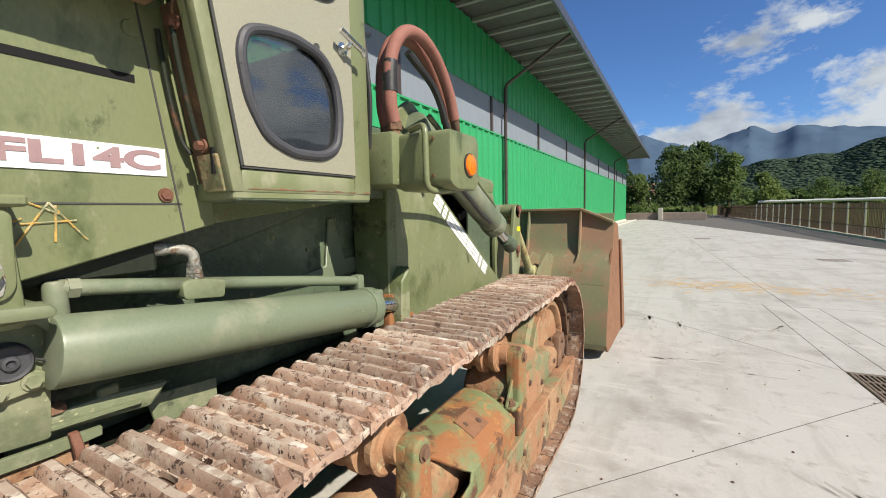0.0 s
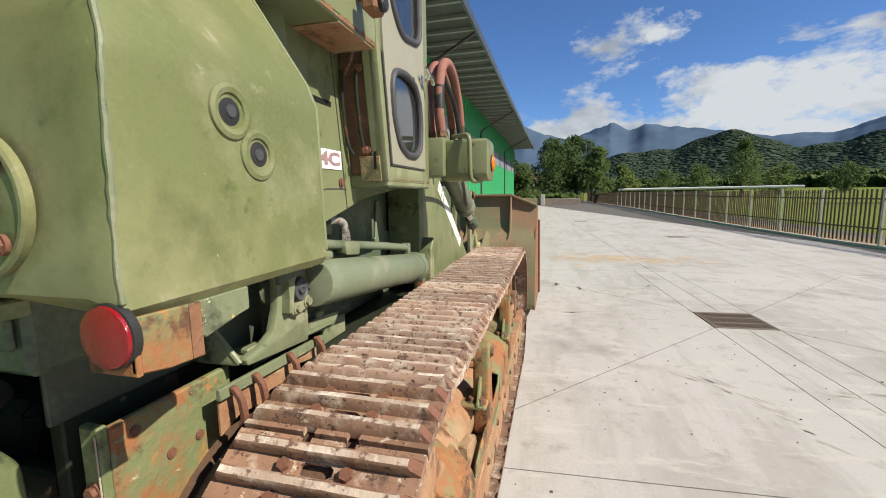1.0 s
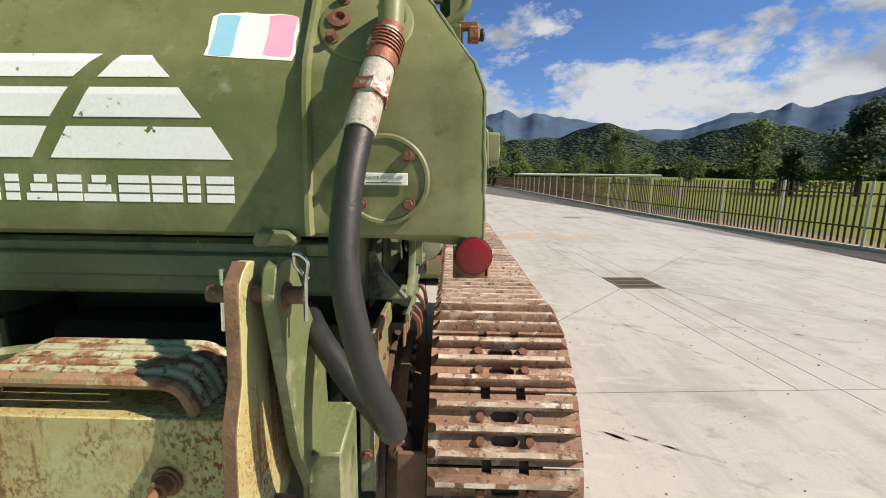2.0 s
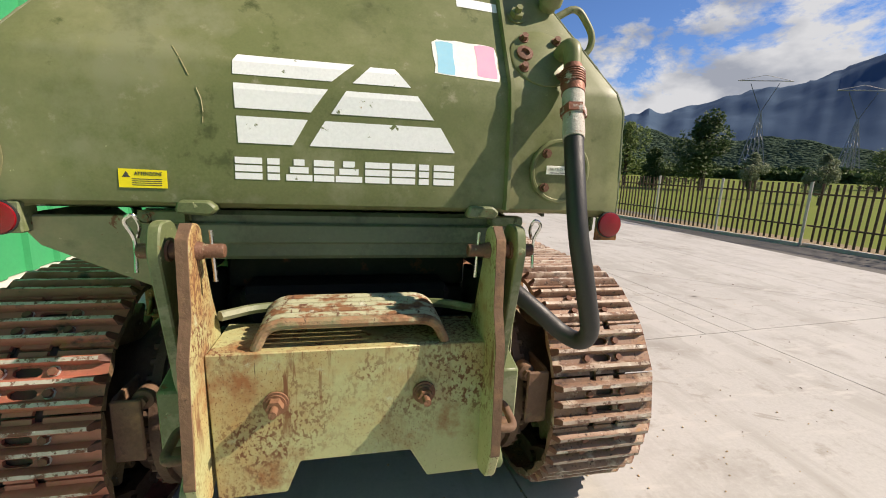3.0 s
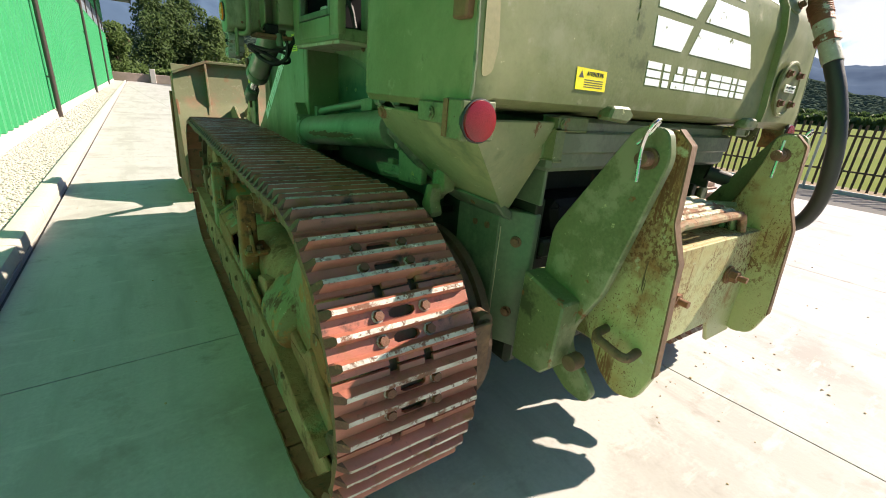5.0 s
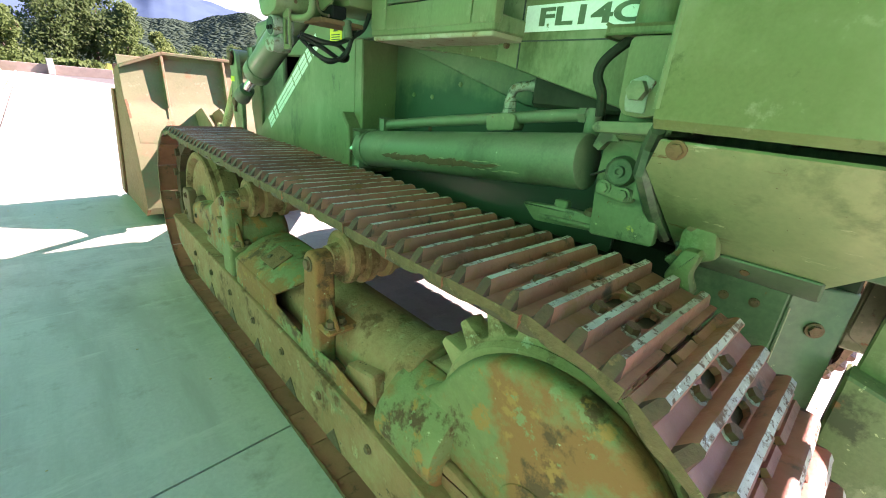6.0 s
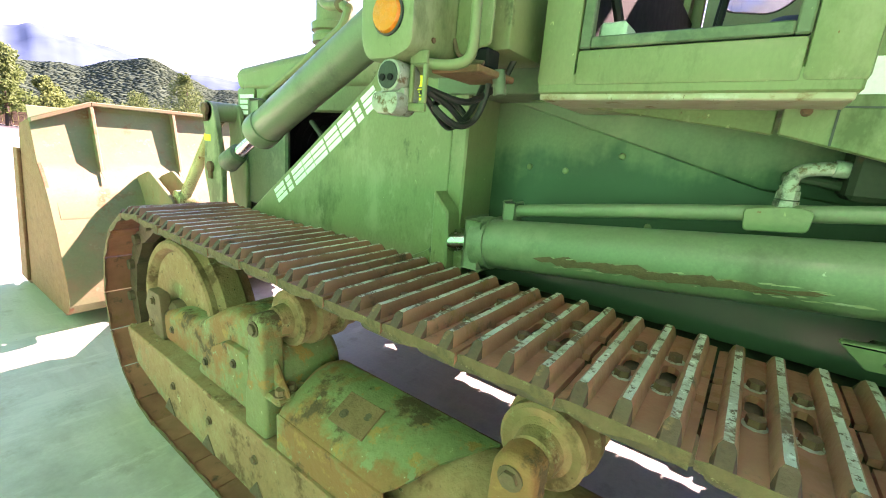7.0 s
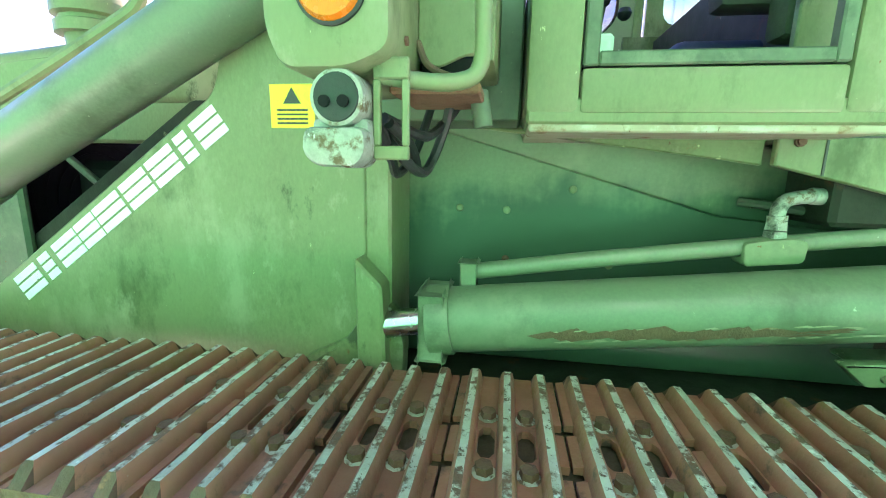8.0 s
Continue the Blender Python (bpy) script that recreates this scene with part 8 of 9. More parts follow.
def grown(poly, d):
    cx, cy = sum(p[0] for p in poly) / len(poly), sum(p[1] for p in poly) / len(poly)
    return [(p[0] + (p[0] - cx) / math.hypot(p[0] - cx, p[1] - cy) * d, p[1] + (p[1] - cy) / math.hypot(p[0] - cx, p[1] - cy) * d) for p in poly]


for wn in (WIN_A, WIN_B):
    part("window_seal", rings([Vector((0.806, *p)) for p in wn] + [Vector((0.806, *wn[0]))], [0.0135] * (len(wn) + 1), 10, False), M_seal, door, "thick grey rubber window seal")
    g = part("window_glass", prism(grown(wn, 0.002), "x", 0.791, 0.797, 0), M_glass, door, "tinted glass, paled in place of sky reflections", 0)
part("door_gap", join(prism([(1.034, 1.497), (1.042, 1.497), (0.988, 1.86), (0.980, 1.86)], "x", 0.800, 0.8035, 0), bx(0.800, 0.8035, 1.036, 1.43, 1.494, 1.501, 0)), M_ink, door)
part("door_handle", join(tube([(0.806, 1.385, 1.868), (0.835, 1.385, 1.872), (0.842, 1.39, 1.885)], 0.009, 10), tube([(0.842, 1.345, 1.905), (0.845, 1.385, 1.888), (0.846, 1.43, 1.872), (0.843, 1.445, 1.862)], 0.009, 10),
                         cyl((0.806, 1.385, 1.868), (0.812, 1.385, 1.868), 0.020, None, 16)), M_chrome, door, "bright metal door handle")
part("lock", lathe((0.806, 1.285, 1.845), (1, 0, 0), [(0, 0.010), (0.004, 0.009), (0.004, 0)], 12), M_ink, door)
for z in (2.05, 2.5):
    part("hinge", cyl((0.812, 0.988, z), (0.812, 0.988, z + 0.07), 0.009, None, 10), M_side, door)
# rear quarter windows
for x, o in ((RX, 1), (LX, -1)):
    qw = rounded([(0.60, 2.02), (0.86, 2.02), (0.86, 2.55), (0.60, 2.55)], 0.08)
    part("window_seal", rings([Vector((x + o * 0.002, *p)) for p in qw] + [Vector((x + o * 0.002, *qw[0]))], [0.0135] * (len(qw) + 1), 10, False), M_seal, cab)
    part("window_glass", prism(qw, "x", x - o * 0.018 - 0.002, x - o * 0.018 + 0.002, 0), M_glass, cab, "", 0)
wl = part("work_lamp", join(bx(0.80, 0.87, 0.80, 0.835, 1.945, 1.975, 0.005), bx(0.83, 0.875, 0.77, 0.84, 1.90, 1.95, 0.008)), M_orust, cab, "small work lamp on a rusty bracket")
part("lens", lathe((0.875, 0.805, 1.925), (1, 0, 0), [(0, 0.022), (0.012, 0.024), (0.018, 0.018), (0.019, 0)], 18), M_black, wl)

# left window: steel frame, open view through the cab
wf = part("side_window", join(bx(LX + 0.002, LX + 0.024, 1.400, 1.424, 1.51, 2.34, 0.003), bx(LX + 0.002, LX + 0.024, 1.046, 1.068, 1.51, 2.34, 0.003), bx(LX + 0.000, LX + 0.026, 1.068, 1.400, 1.51, 1.532, 0.003),
                              bx(LX + 0.002, LX + 0.024, 1.068, 1.400, 2.32, 2.34, 0.003)), M_hull, cab, "sliding window frame, paint worn")
part("inner_trim", bx(LX + 0.040, LX + 0.05, 1.05, 1.42, 1.50, 1.525, 0.002), M_shade_black, wf)
part("floor", bx(LX + 0.05, RX - 0.05, 1.04, CY1 - 0.04, 1.465, 1.475, 0), M_shade_black, cab)
part("inner_lining", join(bx(LX + 0.06, RX - 0.06, CY1 - 0.045, CY1 - 0.034, 1.48, 1.95, 0), bx(RX - 0.045, RX - 0.037, 0.99, 1.43, 1.48, 1.54, 0)), M_shade_black, cab)
part("ceiling_lining", bx(LX + 0.04, RX - 0.04, 0.54, CY1 - 0.04, CZ1 - 0.03, CZ1 - 0.005, 0), M_brown_vinyl, cab)
seat = part("seat", join(bx(-0.28, 0.28, 0.72, 1.14, 1.56, 1.68, 0.04, 3), bx(-0.26, 0.26, 0.62, 0.74, 1.62, 2.12, 0.04, 3)), M_seat, cab, "dark blue vinyl seat")
part("armrest", bx(-0.42, -0.34, 0.72, 1.10, 1.70, 1.80, 0.02, 2), M_brown_vinyl, seat)
part("canvas", bx(-0.48, -0.40, 0.64, 1.00, 1.62, 2.05, 0.02, 2), M_canvas, seat, "green canvas hung over the seat side")
lv = part("control_lever", join(cyl((0.10, 1.30, 1.50), (0.03, 1.26, 1.87), 0.010, None, 10), cyl((0.17, 1.32, 1.50), (0.10, 1.28, 1.85), 0.010, None, 10)), M_ink, cab)
for p in ((0.03, 1.26, 1.88), (0.10, 1.28, 1.86), (0.0, 1.20, 1.83)):
    part("knob", lathe(Vector(p) - Vector((0, 0, 0.02)), (0, 0, 1), [(0, 0.008), (0.008, 0.018), (0.02, 0.022), (0.034, 0.016), (0.04, 0.002)], 14), M_black, lv)
part("cable", tube([(-0.62, 1.44, 1.9), (-0.60, 1.43, 1.72), (-0.52, 1.42, 1.62), (-0.50, 1.40, 1.52)], 0.012, 8), M_black, cab)
part("head_cushion", bx(0.30, 0.46, 1.20, 1.30, 1.66, 1.80, 0.025, 3), M_fwhite, cab, "white padded cushion")
part("grab_bar", tube([(0.55, 1.08, 1.86), (0.55, 1.12, 1.78), (0.53, 1.18, 1.72), (0.50, 1.22, 1.70)], 0.011, 10), M_fwhite, cab)
part("box", bx(-0.66, -0.58, 1.36, 1.42, 1.48, 1.585, 0.006), M_fwhite, cab)

# ---- loader towers, lamp boxes, arms ----
for sx in (-1, 1):
    o = CX * 2

    def S(d):
        return o + sx * d
    xo = S(0.635)
    tw = part("tower_plate", prism(rounded([(1.835, 0.86), (3.02, 0.86), (3.02, 0.905), (2.18, 1.50), (2.14, 1.66), (2.10, 1.80), (1.98, 1.875), (1.86, 1.80), (1.835, 1.60)], 0.03, 4), "x", min(xo, xo - sx * 0.03), max(xo, xo - sx * 0.03), 0.005), M_side, loader,
              "broad olive-green loader tower plate")
    part("flange", join(bx(min(S(0.45), S(0.635)), max(S(0.45), S(0.635)), 1.780, 1.838, 0.90, 1.50, 0.006), prism([(1.775, 0.88), (1.84, 0.88), (1.845, 1.16), (1.785, 1.10)], "x", S(0.60), S(0.695), 0.006)), M_patch if sx > 0 else M_side, tw, "rusty inner flange")
    part("foot", join(prism(rounded([(1.75, 0.86), (2.02, 0.86), (1.98, 0.91), (1.88, 0.96), (1.83, 1.04), (1.775, 1.05), (1.745, 0.96)], 0.02, 3), "x", S(0.60), S(0.655), 0.008, 2)), M_rustpaint if sx > 0 else M_patch, tw, "chipped foot of the tower")
    xi = S(0.50)
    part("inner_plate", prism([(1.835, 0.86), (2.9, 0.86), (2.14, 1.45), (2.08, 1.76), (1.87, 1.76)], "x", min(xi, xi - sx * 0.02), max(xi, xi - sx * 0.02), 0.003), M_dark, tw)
    # lettering along the slope, as plain striped blocks
    a, b = Vector((0, 2.755, 0.985)), Vector((0, 2.145, 1.418))
    d = (b - a).normalized()
    up = Vector((0, d.z, -d.y))
    length = (b - a).length
    for k, (p0, p1) in enumerate(BLOCKS):
        t0, t1 = ((p0 + 0.293) / 0.594, (p1 + 0.293) / 0.594)
        if sx > 0:
            t0, t1 = 1 - t1, 1 - t0
        for j in range(3):
            h0, h1 = 0.003 + 0.024 * j, 0.003 + 0.024 * j + 0.0185
            q = [a + d * (length * t) + up * h for t, h in ((t0, h0), (t1, h0), (t1, h1), (t0, h1))]
            part("letter_block", prism([(v.y, v.z) for v in q], "x", min(xo, xo + sx * 0.0015), max(xo, xo + sx * 0.0015), 0), M_white, tw, "white striped block", 0)
    if sx < 0:
        wsx = part("warning_sticker", bx(xo - 0.002, xo, 1.945, 2.045, 1.425, 1.515, 0), M_yellow, tw, "yellow warning sticker")
        part("print_bars", join(*[bx(xo - 0.003, xo - 0.0018, 1.960, 2.03, 1.433 + 0.009 * k, 1.437 + 0.009 * k, 0) for k in range(4)], prism([(1.975, 1.475), (2.015, 1.475), (1.995, 1.508)], "x", xo - 0.003, xo - 0.0018, 0)), M_ink, wsx)
    part("pivot_cap", lathe((xo, 2.0, 1.775), (sx, 0, 0), [(0, 0.05), (0.02, 0.05), (0.025, 0.04), (0.025, 0.02), (0.04, 0.018), (0.04, 0)], 24), M_side, tw)
    # lamp box: outer pod with amber lamp, guard pipe, inner bridge
    x0, x1 = S(0.80), S(1.030)
    YB = 1.60 if sx > 0 else 1.668
    bxs = part("lamp_box", join(prism(rounded([(YB, 1.475), (YB + 0.05, 1.455), (1.80, 1.455), (1.82, 1.50), (1.82, 1.62), (1.80, 1.648), (YB, 1.648)], 0.02, 4), "x", min(x0, x1), max(x0, x1), 0.010, 2),
                                bx(min(S(0.60), S(0.83)), max(S(0.60), S(0.83)), 1.56, 1.80, 1.475 if sx > 0 else 1.505, 1.655, 0.01, 2)), M_side, loader, "olive-green lamp box beside the cab")
    bl = part("indicator_lamp", lathe((S(1.030), 1.735, 1.540), (sx, 0, 0), [(0, 0.038), (0.006, 0.038), (0.012, 0.034), (0.015, 0.018), (0.016, 0.0)], 36), M_orange, bxs, "round amber indicator lens")
    part("rim", lathe((S(1.028), 1.735, 1.540), (sx, 0, 0), [(0, 0.0415), (0.006, 0.0415), (0.008, 0.038)], 36), M_black, bl)
    part("guard_pipe", bent([(S(0.86), 1.63, 1.662), (S(0.95), 1.575, 1.665), (S(0.955), 1.570, 1.462), (S(0.965), 1.61, 1.448), (S(0.985), 1.70, 1.456)], 0.0108, 0.035), M_side, bxs, "bent guard pipe")
    for z in (1.50, 1.62):
        part("bolt", bolt((S(0.965), YB - 0.001, z), (0, -1, 0), 0.006, 0.004, False), M_bolt, bxs)
    if sx < 0:
        # rust-edged opening in the bridge behind the pod, with a torn sheet above it
        part("torn_sheet", prism(rounded([(1.575, 1.655), (1.668, 1.655), (1.668, 1.50), (1.640, 1.485), (1.60, 1.502), (1.575, 1.505)], 0.01, 3), "x", -0.862, -0.854, 0.002), M_side, bxs, "bent olive sheet")
        part("opening", bx(-0.853, -0.80, 1.585, 1.667, 1.462, 1.503, 0.004), M_shade_black, bxs, "dark opening")
        part("rust_edge", bent([(-0.866, 1.668, 1.52), (-0.866, 1.655, 1.487), (-0.866, 1.62, 1.472), (-0.866, 1.585, 1.468)], 0.005, 0.02, 8), M_rust, bxs, "rusty torn edge")
        part("bridge_floor", bx(-0.90, -0.74, 1.575, 1.70, 1.445, 1.460, 0.003), M_orust, bxs, "rusty floor sheet")
    # tilt cylinder running down to the bell crank
    tc = part("tilt_cylinder", join(cyl((S(0.665), 1.93, 1.752), (S(0.665), 2.835, 1.294), 0.071, None, 30, 0.008), cyl((S(0.665), 2.79, 1.317), (S(0.665), 2.86, 1.281), 0.077, None, 30, 0.006), bx(S(0.625), S(0.705), 2.78, 2.85, 1.33, 1.415, 0.008, 2),
                                    prism([(2.80, 1.30), (2.86, 1.36), (2.90, 1.30), (2.86, 1.24)], "x", S(0.62), S(0.71), 0.008)), M_cyl, loader, "grey-green tilt cylinder")
    part("rod", cyl((S(0.665), 2.85, 1.28), (S(0.665), 3.06, 1.172), 0.028, None, 20), M_chrome, tc, "bright steel rod")
    part("rod_eye", join(cyl((S(0.665), 3.03, 1.187), (S(0.665), 3.14, 1.131), 0.045, 0.05, 20, 0.008)), M_hull, tc)
    part("oil_pipe", bent([(S(0.668), 2.84, 1.385), (S(0.668), 2.80, 1.440), (S(0.668), 2.50, 1.574), (S(0.668), 2.31, 1.664), (S(0.665), 2.29, 1.72)] if sx < 0 else [(S(0.70), 2.02, 1.80), (S(0.70), 2.3, 1.655), (S(0.70), 2.7, 1.445), (S(0.69), 2.78, 1.40)], 0.014, 0.03, 10), M_side, tc, "oil pipe along the cylinder")
    # bell crank and its link to the bucket
    bc = part("bell_crank", join(prism(rounded([(3.34, 0.85), (3.47, 0.85), (3.53, 1.06), (3.50, 1.25), (3.53, 1.40), (3.45, 1.43), (3.40, 1.40), (3.33, 1.12)], 0.03, 4), "x", S(0.575), S(0.605), 0.005),
                                 prism(rounded([(3.34, 0.85), (3.47, 0.85), (3.53, 1.06), (3.50, 1.25), (3.53, 1.40), (3.45, 1.43), (3.40, 1.40), (3.33, 1.12)], 0.03, 4), "x", S(0.44), S(0.47), 0.005),
                                 cyl((S(0.44), 3.46, 1.375), (S(0.605), 3.46, 1.375), 0.05, None, 20)), M_side, loader, "olive-green bell crank lever")
    for y, z in ((3.47, 1.385), (3.44, 1.085)):
        part("pin", join(cyl((S(0.60), y, z), (S(0.622), y, z), 0.03, None, 18, 0.004), bx(S(0.606), S(0.616), y - 0.012, y + 0.012, z - 0.06, z + 0.02, 0.003)), M_bolt, bc, "greasy pivot pin")
    part("warning_sticker", bx(S(0.6052), S(0.6072), 3.435, 3.505, 1.22, 1.255, 0), M_yellow, bc)
    part("bucket_link", join(cyl((S(0.53), 3.50, 1.34), (S(0.53), 3.98, 0.845), 0.034, None, 18), cyl((S(0.48), 3.99, 0.835), (S(0.58), 3.99, 0.835), 0.055, None, 20, 0.006)), M_yellowrust, loader, "worn bucket link rod")
    # lift arm from the tower to the bucket
    part("lift_arm", join(prism(rounded([(1.90, 1.62), (2.05, 1.76), (2.40, 1.52), (3.05, 1.08), (3.55, 0.80), (4.20, 0.42), (4.22, 0.26), (4.05, 0.24), (3.30, 0.66), (2.80, 0.96), (2.2, 1.40)], 0.04, 4), "x", S(0.33), S(0.43), 0.012, 2)), M_dark, loader, "grimy green lift arm, darkened for shade")

# socket and cable coils on the left lamp box
sk = part("trailer_socket", join(cyl((-1.0, 1.735, 1.425), (-0.93, 1.735, 1.425), 0.034, None, 22, 0.005), bx(-0.985, -0.93, 1.70, 1.775, 1.37, 1.405, 0.01, 2)), M_fitting, loader, "grey trailer socket with a hanging lid")
part("socket_face", join(lathe((-1.0, 1.735, 1.425), (-1, 0, 0), [(0, 0.028), (0.002, 0.027), (0.002, 0)], 22)), M_black, sk)
part("pin_holes", join(cyl((-1.001, 1.725, 1.42), (-1.006, 1.725, 1.42), 0.007, None, 10), cyl((-1.001, 1.748, 1.42), (-1.006, 1.748, 1.42), 0.007, None, 10)), M_shade_black, sk)
part("socket_lid", prism(rounded([(1.700, 1.392), (1.776, 1.392), (1.780, 1.362), (1.764, 1.346), (1.712, 1.344), (1.698, 1.362)], 0.012, 4), "x", -1.006, -0.940, 0.008, 2), M_fitting, sk, "dull metal lid hanging open")
part("slotted_plate", join(bx(-0.972, -0.962, 1.655, 1.70, 1.355, 1.372, 0.002), bx(-0.972, -0.962, 1.655, 1.664, 1.372, 1.45, 0.002), bx(-0.972, -0.962, 1.691, 1.70, 1.372, 1.45, 0.002), bx(-0.972, -0.962, 1.655, 1.70, 1.45, 1.475, 0.002)), M_side, sk, "slotted bracket plate")
def near_socket(pts):
    """Pull a loose line of cable points in towards the socket."""
    c = Vector((-0.88, 1.69, 1.415))
    return [c + (Vector(p) - c) * 0.66 for p in pts]


cb = part("cable_coil", tube(near_socket([(-0.93, 1.70, 1.40), (-0.82, 1.68, 1.36), (-0.70, 1.69, 1.31), (-0.64, 1.72, 1.335), (-0.68, 1.76, 1.39), (-0.80, 1.74, 1.385), (-0.88, 1.70, 1.35), (-0.80, 1.66, 1.30), (-0.70, 1.65, 1.33), (-0.68, 1.62, 1.42), (-0.70, 1.60, 1.50)]), 0.0082, 8), M_black, loader,
          "tangled black electric cable")
for pts in ([(-0.93, 1.71, 1.41), (-0.80, 1.66, 1.385), (-0.72, 1.64, 1.40), (-0.62, 1.60, 1.47), (-0.60, 1.56, 1.56)], [(-0.93, 1.72, 1.40), (-0.84, 1.72, 1.33), (-0.74, 1.73, 1.295), (-0.66, 1.70, 1.36), (-0.62, 1.66, 1.50)]):
    part("electric_cable", tube(near_socket(pts), 0.0078, 8), M_black, loader, "black electric cable")
part("connector", cyl((-0.80, 1.575, 1.41), (-0.80, 1.585, 1.465), 0.015, None, 12, 0.003), M_hull, cb)

# arched pressure hoses over the right lamp box, and the black lines beside them
for k, dx in enumerate((0.0, -0.058)):
    X0, E = 0.828 + dx, 0.035 * k
    hz = part("pressure_hose", tube([(X0 + 0.005, 1.605 + E, 1.69), (X0, 1.592 + E, 1.77), (X0, 1.605 + E, 1.91), (X0, 1.675 + E, 2.010), (X0, 1.79 + E, 2.040), (X0, 1.91 + E, 1.995), (X0, 2.01 + E, 1.89), (X0, 2.06 + E, 1.78)], 0.0235, 16), M_redhose, loader,
              "arched hydraulic hose in a faded red sleeve")
    part("hose_end", rings([Vector((X0, 2.06 + E, 1.785)), Vector((X0, 2.075 + E, 1.745)), Vector((X0 - 0.01, 2.10 + E, 1.71)), Vector((X0 - 0.03, 2.16 + E, 1.66)), Vector((X0 - 0.06, 2.23 + E, 1.615))], [0.020, 0.020, 0.016, 0.016, 0.016], 12), M_chain, hz, "dark steel hose end")
    part("hose_foot", join(cyl((X0 + 0.006, 1.608 + E, 1.62), (X0 + 0.005, 1.605 + E, 1.70), 0.019, None, 12), cyl((X0 + 0.006, 1.607 + E, 1.665), (X0 + 0.006, 1.607 + E, 1.690), 0.025, None, 6)), M_rust, hz)
    if k == 0:
        part("hose_sleeve", rings([Vector((X0 + 0.001, 1.592, 1.79)), Vector((X0, 1.594, 1.84)), Vector((X0, 1.601, 1.895))], [0.0245, 0.0245, 0.0245], 16), M_black, hz)
part("control_cable", join(tube([(0.70, 1.53, 1.62), (0.70, 1.55, 1.85), (0.69, 1.62, 2.0), (0.66, 1.7, 2.05)], 0.011, 8), tube([(0.73, 1.52, 1.62), (0.72, 1.54, 1.80), (0.70, 1.56, 2.0), (0.68, 1.58, 2.1)], 0.011, 8),
                            tube([(0.82, 1.72, 1.96), (0.83, 1.90, 1.86), (0.84, 2.0, 1.66), (0.80, 2.02, 1.60)], 0.014, 8), tube([(0.86, 1.80, 1.56), (0.82, 2.1, 1.50), (0.76, 2.5, 1.36), (0.70, 2.85, 1.27), (0.66, 3.0, 1.18)], 0.011, 8)), M_black, loader, "black control cables and hoses")
fp = part("front_pipe", bent([(-0.64, 2.29, 1.715), (-0.635, 2.325, 1.735), (-0.62, 2.43, 1.745), (-0.60, 2.50, 1.79), (-0.58, 2.47, 1.88), (-0.56, 2.40, 2.0)], 0.017, 0.035), M_side, loader, "bent oil pipe above the tilt cylinder")
part("front_pipe", bent([(-0.62, 2.335, 1.74), (-0.62, 2.31, 1.80), (-0.61, 2.25, 1.765), (-0.62, 2.17, 1.755), (-0.63, 2.09, 1.80), (-0.62, 2.03, 1.86)], 0.017, 0.03), M_patch, loader, "looped oil pipe with flaking paint")
part("joint", cyl((-0.632, 2.35, 1.728), (-0.632, 2.315, 1.748), 0.022, None, 10, 0.003), M_rust, fp, "rusty pipe joint")
for k in range(3):
    part("electric_cable", tube([(0.775 - 0.012 * k, 1.535 + 0.006 * k, 1.60), (0.79 - 0.012 * k, 1.53 + 0.012 * k, 1.75), (0.782 - 0.012 * k, 1.525 + 0.008 * k, 1.90), (0.76 - 0.01 * k, 1.53, 2.06), (0.74, 1.54, 2.2)], 0.0085, 8), M_black, loader, "black cable beside the cab")

# ---- engine hood, fan, exhaust ----
eh = part("engine_hood", join(prism(rounded([(1.95, 1.50), (3.46, 1.50), (3.50, 1.58), (3.46, 1.62), (1.95, 1.74)], 0.04, 4), "x", -0.41, 0.43, 0.03, 3), bx(-0.41, 0.43, 3.30, 3.48, 0.90, 1.52, 0.02, 2), bx(-0.40, -0.37, 2.0, 3.3, 1.40, 1.52, 0.01)), M_side, loader, "olive-green engine hood")
part("inner_wall", bx(-0.395, 0.41, 3.22, 3.29, 0.92, 1.50, 0.004), M_shade_black, eh)
part("engine_pump", join(lathe((-0.30, 2.66, 1.22), (0, 0, 1), [(0, 0.05), (0.06, 0.05), (0.06, 0.035), (0.12, 0.03), (0.13, 0)], 14), cyl((-0.33, 2.58, 1.30), (-0.33, 2.80, 1.25), 0.014, None, 8), cyl((-0.34, 2.70, 1.20), (-0.34, 2.9, 1.36), 0.012, None, 8)), M_shade_green, eh, "dark pump and lines")
part("engine_block", join(bx(-0.25, 0.27, 2.0, 3.0, 0.93, 1.35, 0.03), cyl((-0.28, 2.3, 1.15), (-0.28, 2.9, 1.15), 0.06), bx(-0.34, -0.25, 2.4, 2.7, 1.2, 1.38, 0.02)), M_shade_black, eh, "engine block darkened for the shaded bay")
part("fan_guard", join(*[tube([(0.01 + r * math.cos(2 * math.pi * k / 24), 3.16 + 0.02 * (r / 0.3), 1.20 + r * math.sin(2 * math.pi * k / 24)) for k in range(25)], 0.004, 6, 1, False) for r in (0.06, 0.1, 0.14, 0.18, 0.22, 0.26, 0.3)]), M_shade_black, eh, "black wire fan guard")
for x in (-0.43, 0.42):
    part("radiator_side", bx(x, x + 0.03, 2.98, 3.34, 0.90, 1.46, 0.01), M_hull, eh)
part("hood_emblem", join(*[bx(-0.414, -0.411, 3.30, 3.44, 1.46 - 0.028 * k, 1.48 - 0.028 * k, 0) for k in range(4)]), M_white, eh, "white striped blocks", 0)
ex = part("exhaust", rings([Vector((-0.33, 2.74, z)) for z in (1.60, 1.70, 1.70, 1.73, 1.735, 1.745, 1.75, 1.78, 1.785, 1.95, 2.4)], [0.080, 0.080, 0.102, 0.102, 0.09, 0.09, 0.106, 0.106, 0.088, 0.086, 0.086], 24), M_side, eh, "upright exhaust pipe")

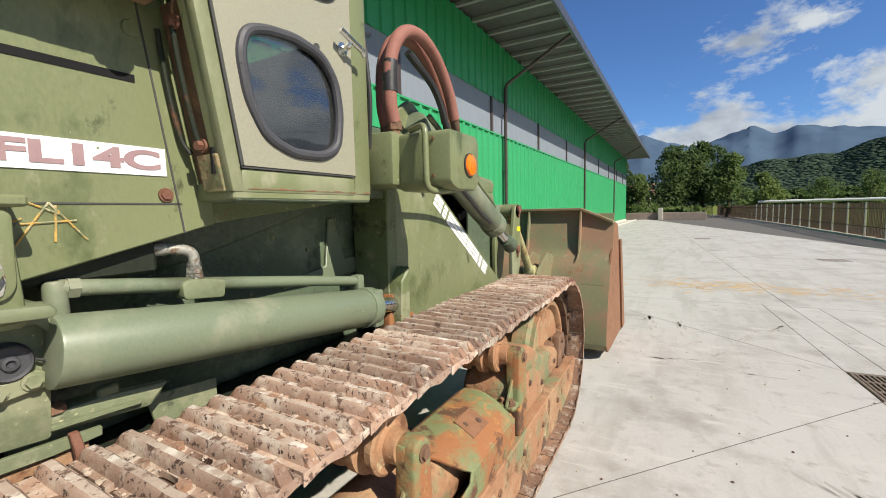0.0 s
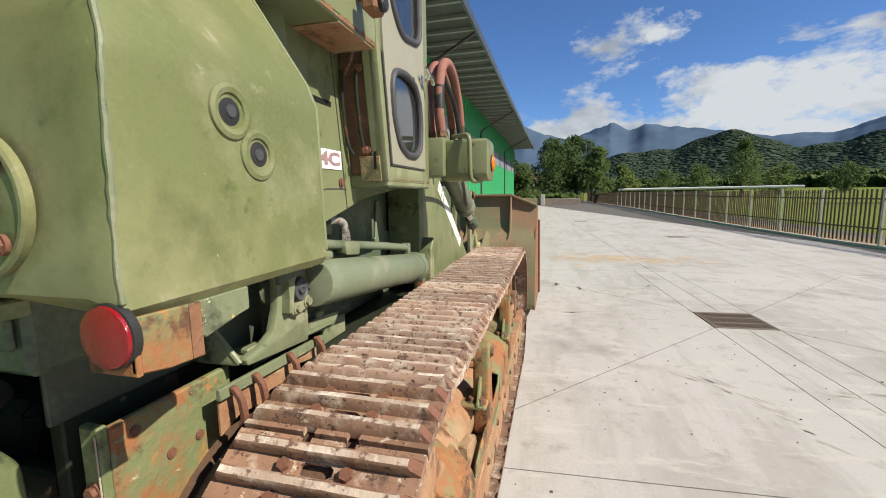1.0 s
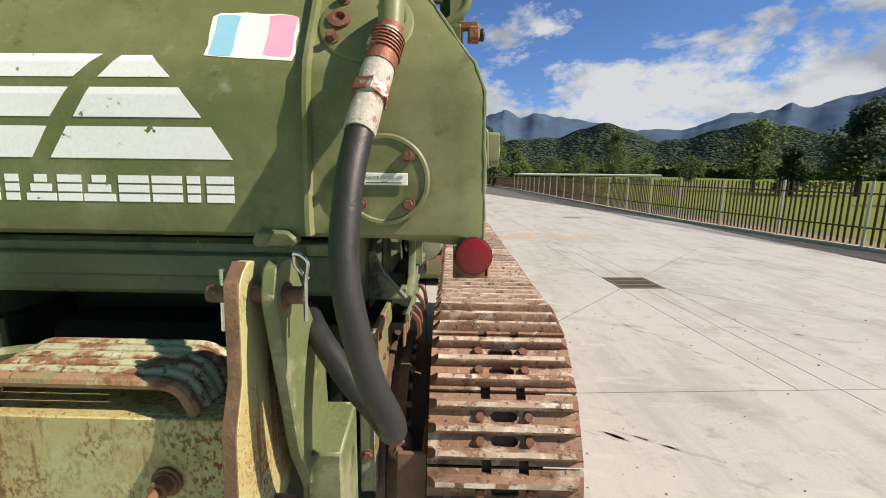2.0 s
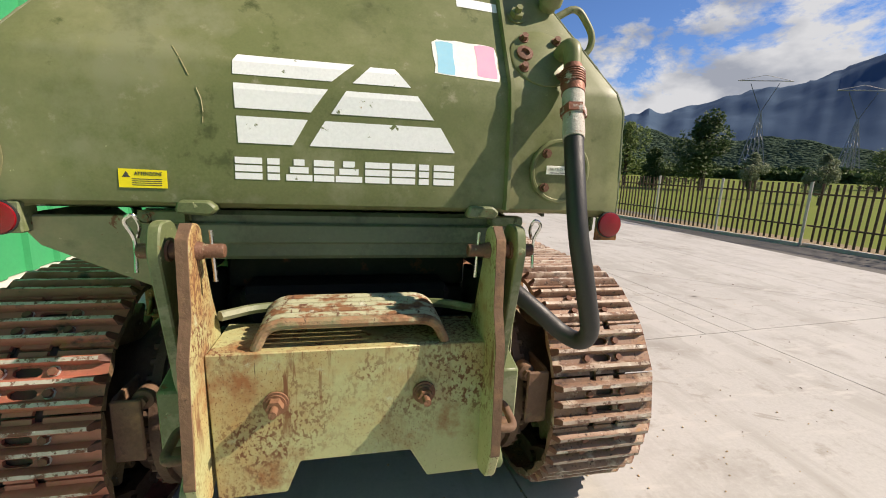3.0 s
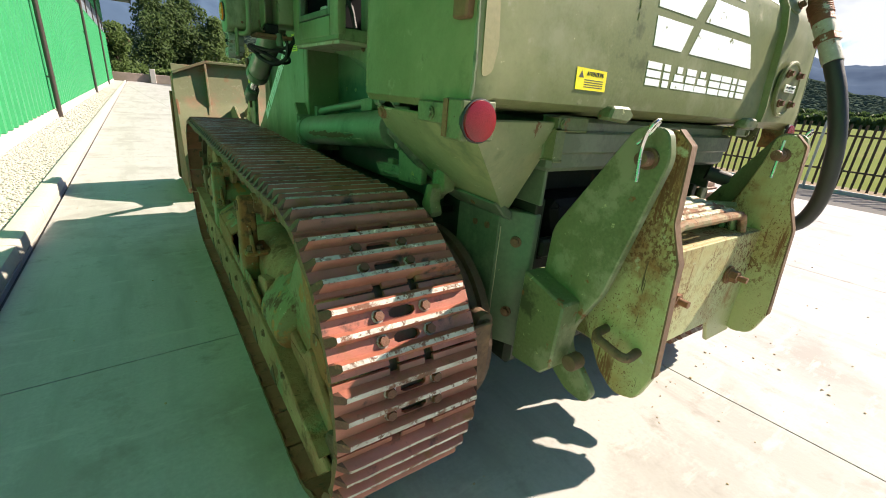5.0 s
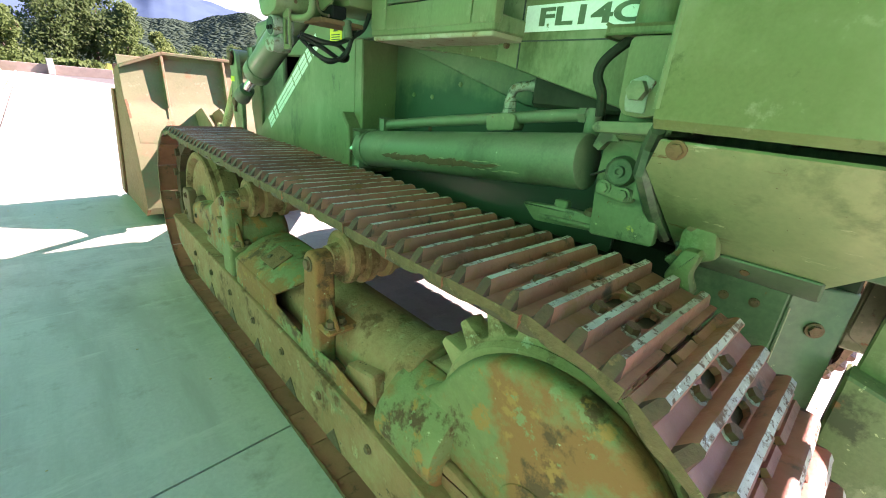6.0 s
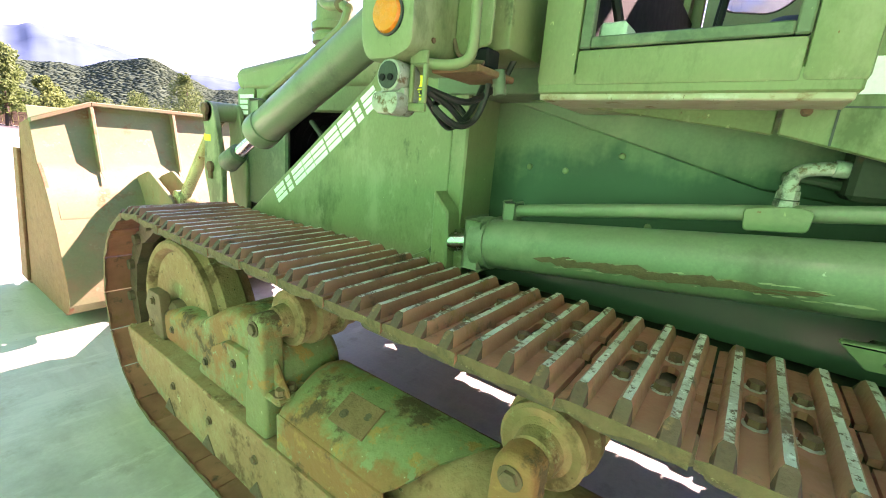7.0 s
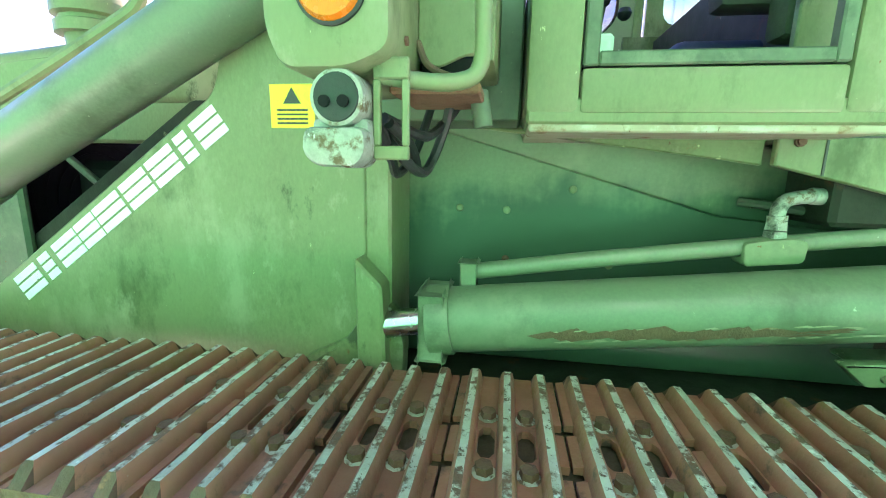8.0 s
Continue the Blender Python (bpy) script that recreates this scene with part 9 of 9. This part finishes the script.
# ---- bucket ----
BW0, BW1 = -1.078, 1.165
BACK_P = [(4.66, 1.33), (4.58, 1.00), (4.54, 0.94), (4.46, 0.86), (4.42, 0.80), (4.33, 0.58), (4.25, 0.30), (4.25, 0.16), (4.33, 0.085), (4.55, 0.06), (5.42, 0.045)]


def bucket_shell():
    inner = [(y + 0.022 * (0.9 if i < 9 else 0), z + (0.022 if i > 6 else 0.004)) for i, (y, z) in enumerate(BACK_P)]
    return prism(BACK_P + inner[::-1], "x", BW0, BW1, 0)


bk = part("bucket", bucket_shell(), M_bucket, loader, "wide loader bucket, dull yellow-green paint worn to rust", 25)
for x0, x1 in ((BW0 - 0.002, BW0 + 0.022), (BW1 - 0.022, BW1 + 0.002)):
    part("side_plate", prism([(4.65, 1.26), (4.58, 1.00), (4.46, 0.86), (4.33, 0.58), (4.25, 0.28), (4.27, 0.13), (4.36, 0.07), (5.42, 0.045), (5.36, 0.25), (5.06, 0.95), (4.92, 1.22)], "x", x0, x1, 0.004), M_orust, bk, "rusty bucket side plate")
    xe = x0 - 0.02 if x0 < 0 else x1
    part("side_cutter", prism([(4.98, 1.06), (5.10, 1.06), (5.50, 0.06), (5.30, 0.06)], "x", xe, xe + 0.02, 0.004), M_orust, bk, "bolted side cutter")
# spill guard: back extension with ribs and a folded rim
part("spill_guard", join(prism([(BW0, 1.26), (BW0 + 0.30, 1.385), (BW1 - 0.30, 1.385), (BW1, 1.26), (BW1, 0.99), (BW0, 0.99)], "y", 4.66, 4.676, 0.003)), M_bucket, bk)
rim = join(bx(BW0 + 0.30, BW1 - 0.30, 4.60, 4.66, 1.362, 1.388, 0.004), prism([(BW0 + 0.30, 1.388), (BW0 + 0.30, 1.362), (BW0, 1.236), (BW0, 1.262)], "y", 4.60, 4.66, 0.003), prism([(BW1 - 0.30, 1.388), (BW1, 1.262), (BW1, 1.236), (BW1 - 0.30, 1.362)], "y", 4.60, 4.66, 0.003))
part("rim", rim, M_bucket, bk, "folded rim")
for x in (BW0 + 0.30, -0.30, 0.35, BW1 - 0.30):
    part("rib", prism([(4.66, 1.37), (4.605, 1.37), (4.52, 0.95), (4.45, 0.89), (4.58, 0.99)], "x", x - 0.010, x + 0.010, 0.003), M_bucket, bk)
part("cross_tube", prism(rounded([(4.55, 0.93), (4.42, 0.80), (4.36, 0.66), (4.42, 0.63), (4.62, 0.78)], 0.03, 4), "x", BW0 + 0.03, BW1 - 0.03, 0.005), M_bucket, bk, "boxed stiffener")
for sx in (-1, 1):
    for dx in (0.46, 0.60):
        part("lug", prism(rounded([(4.52, 0.92), (4.30, 0.98), (4.02, 0.86), (3.95, 0.82), (3.97, 0.77), (4.10, 0.76), (4.25, 0.70), (4.40, 0.60)], 0.03, 4), "x", 0.02 + sx * dx - 0.012, 0.02 + sx * dx + 0.012, 0.004), M_bucket, bk, "link lug")
    for dx in (0.30, 0.46):
        part("hinge_lug", prism(rounded([(4.30, 0.50), (4.12, 0.42), (4.06, 0.32), (4.12, 0.22), (4.30, 0.20)], 0.03, 4), "x", 0.02 + sx * dx - 0.014, 0.02 + sx * dx + 0.014, 0.004), M_rust, bk)
part("cutting_edge", prism([(5.36, 0.02), (5.52, 0.02), (5.40, 0.062), (5.30, 0.062)], "x", BW0, BW1, 0.003), M_rust, bk)
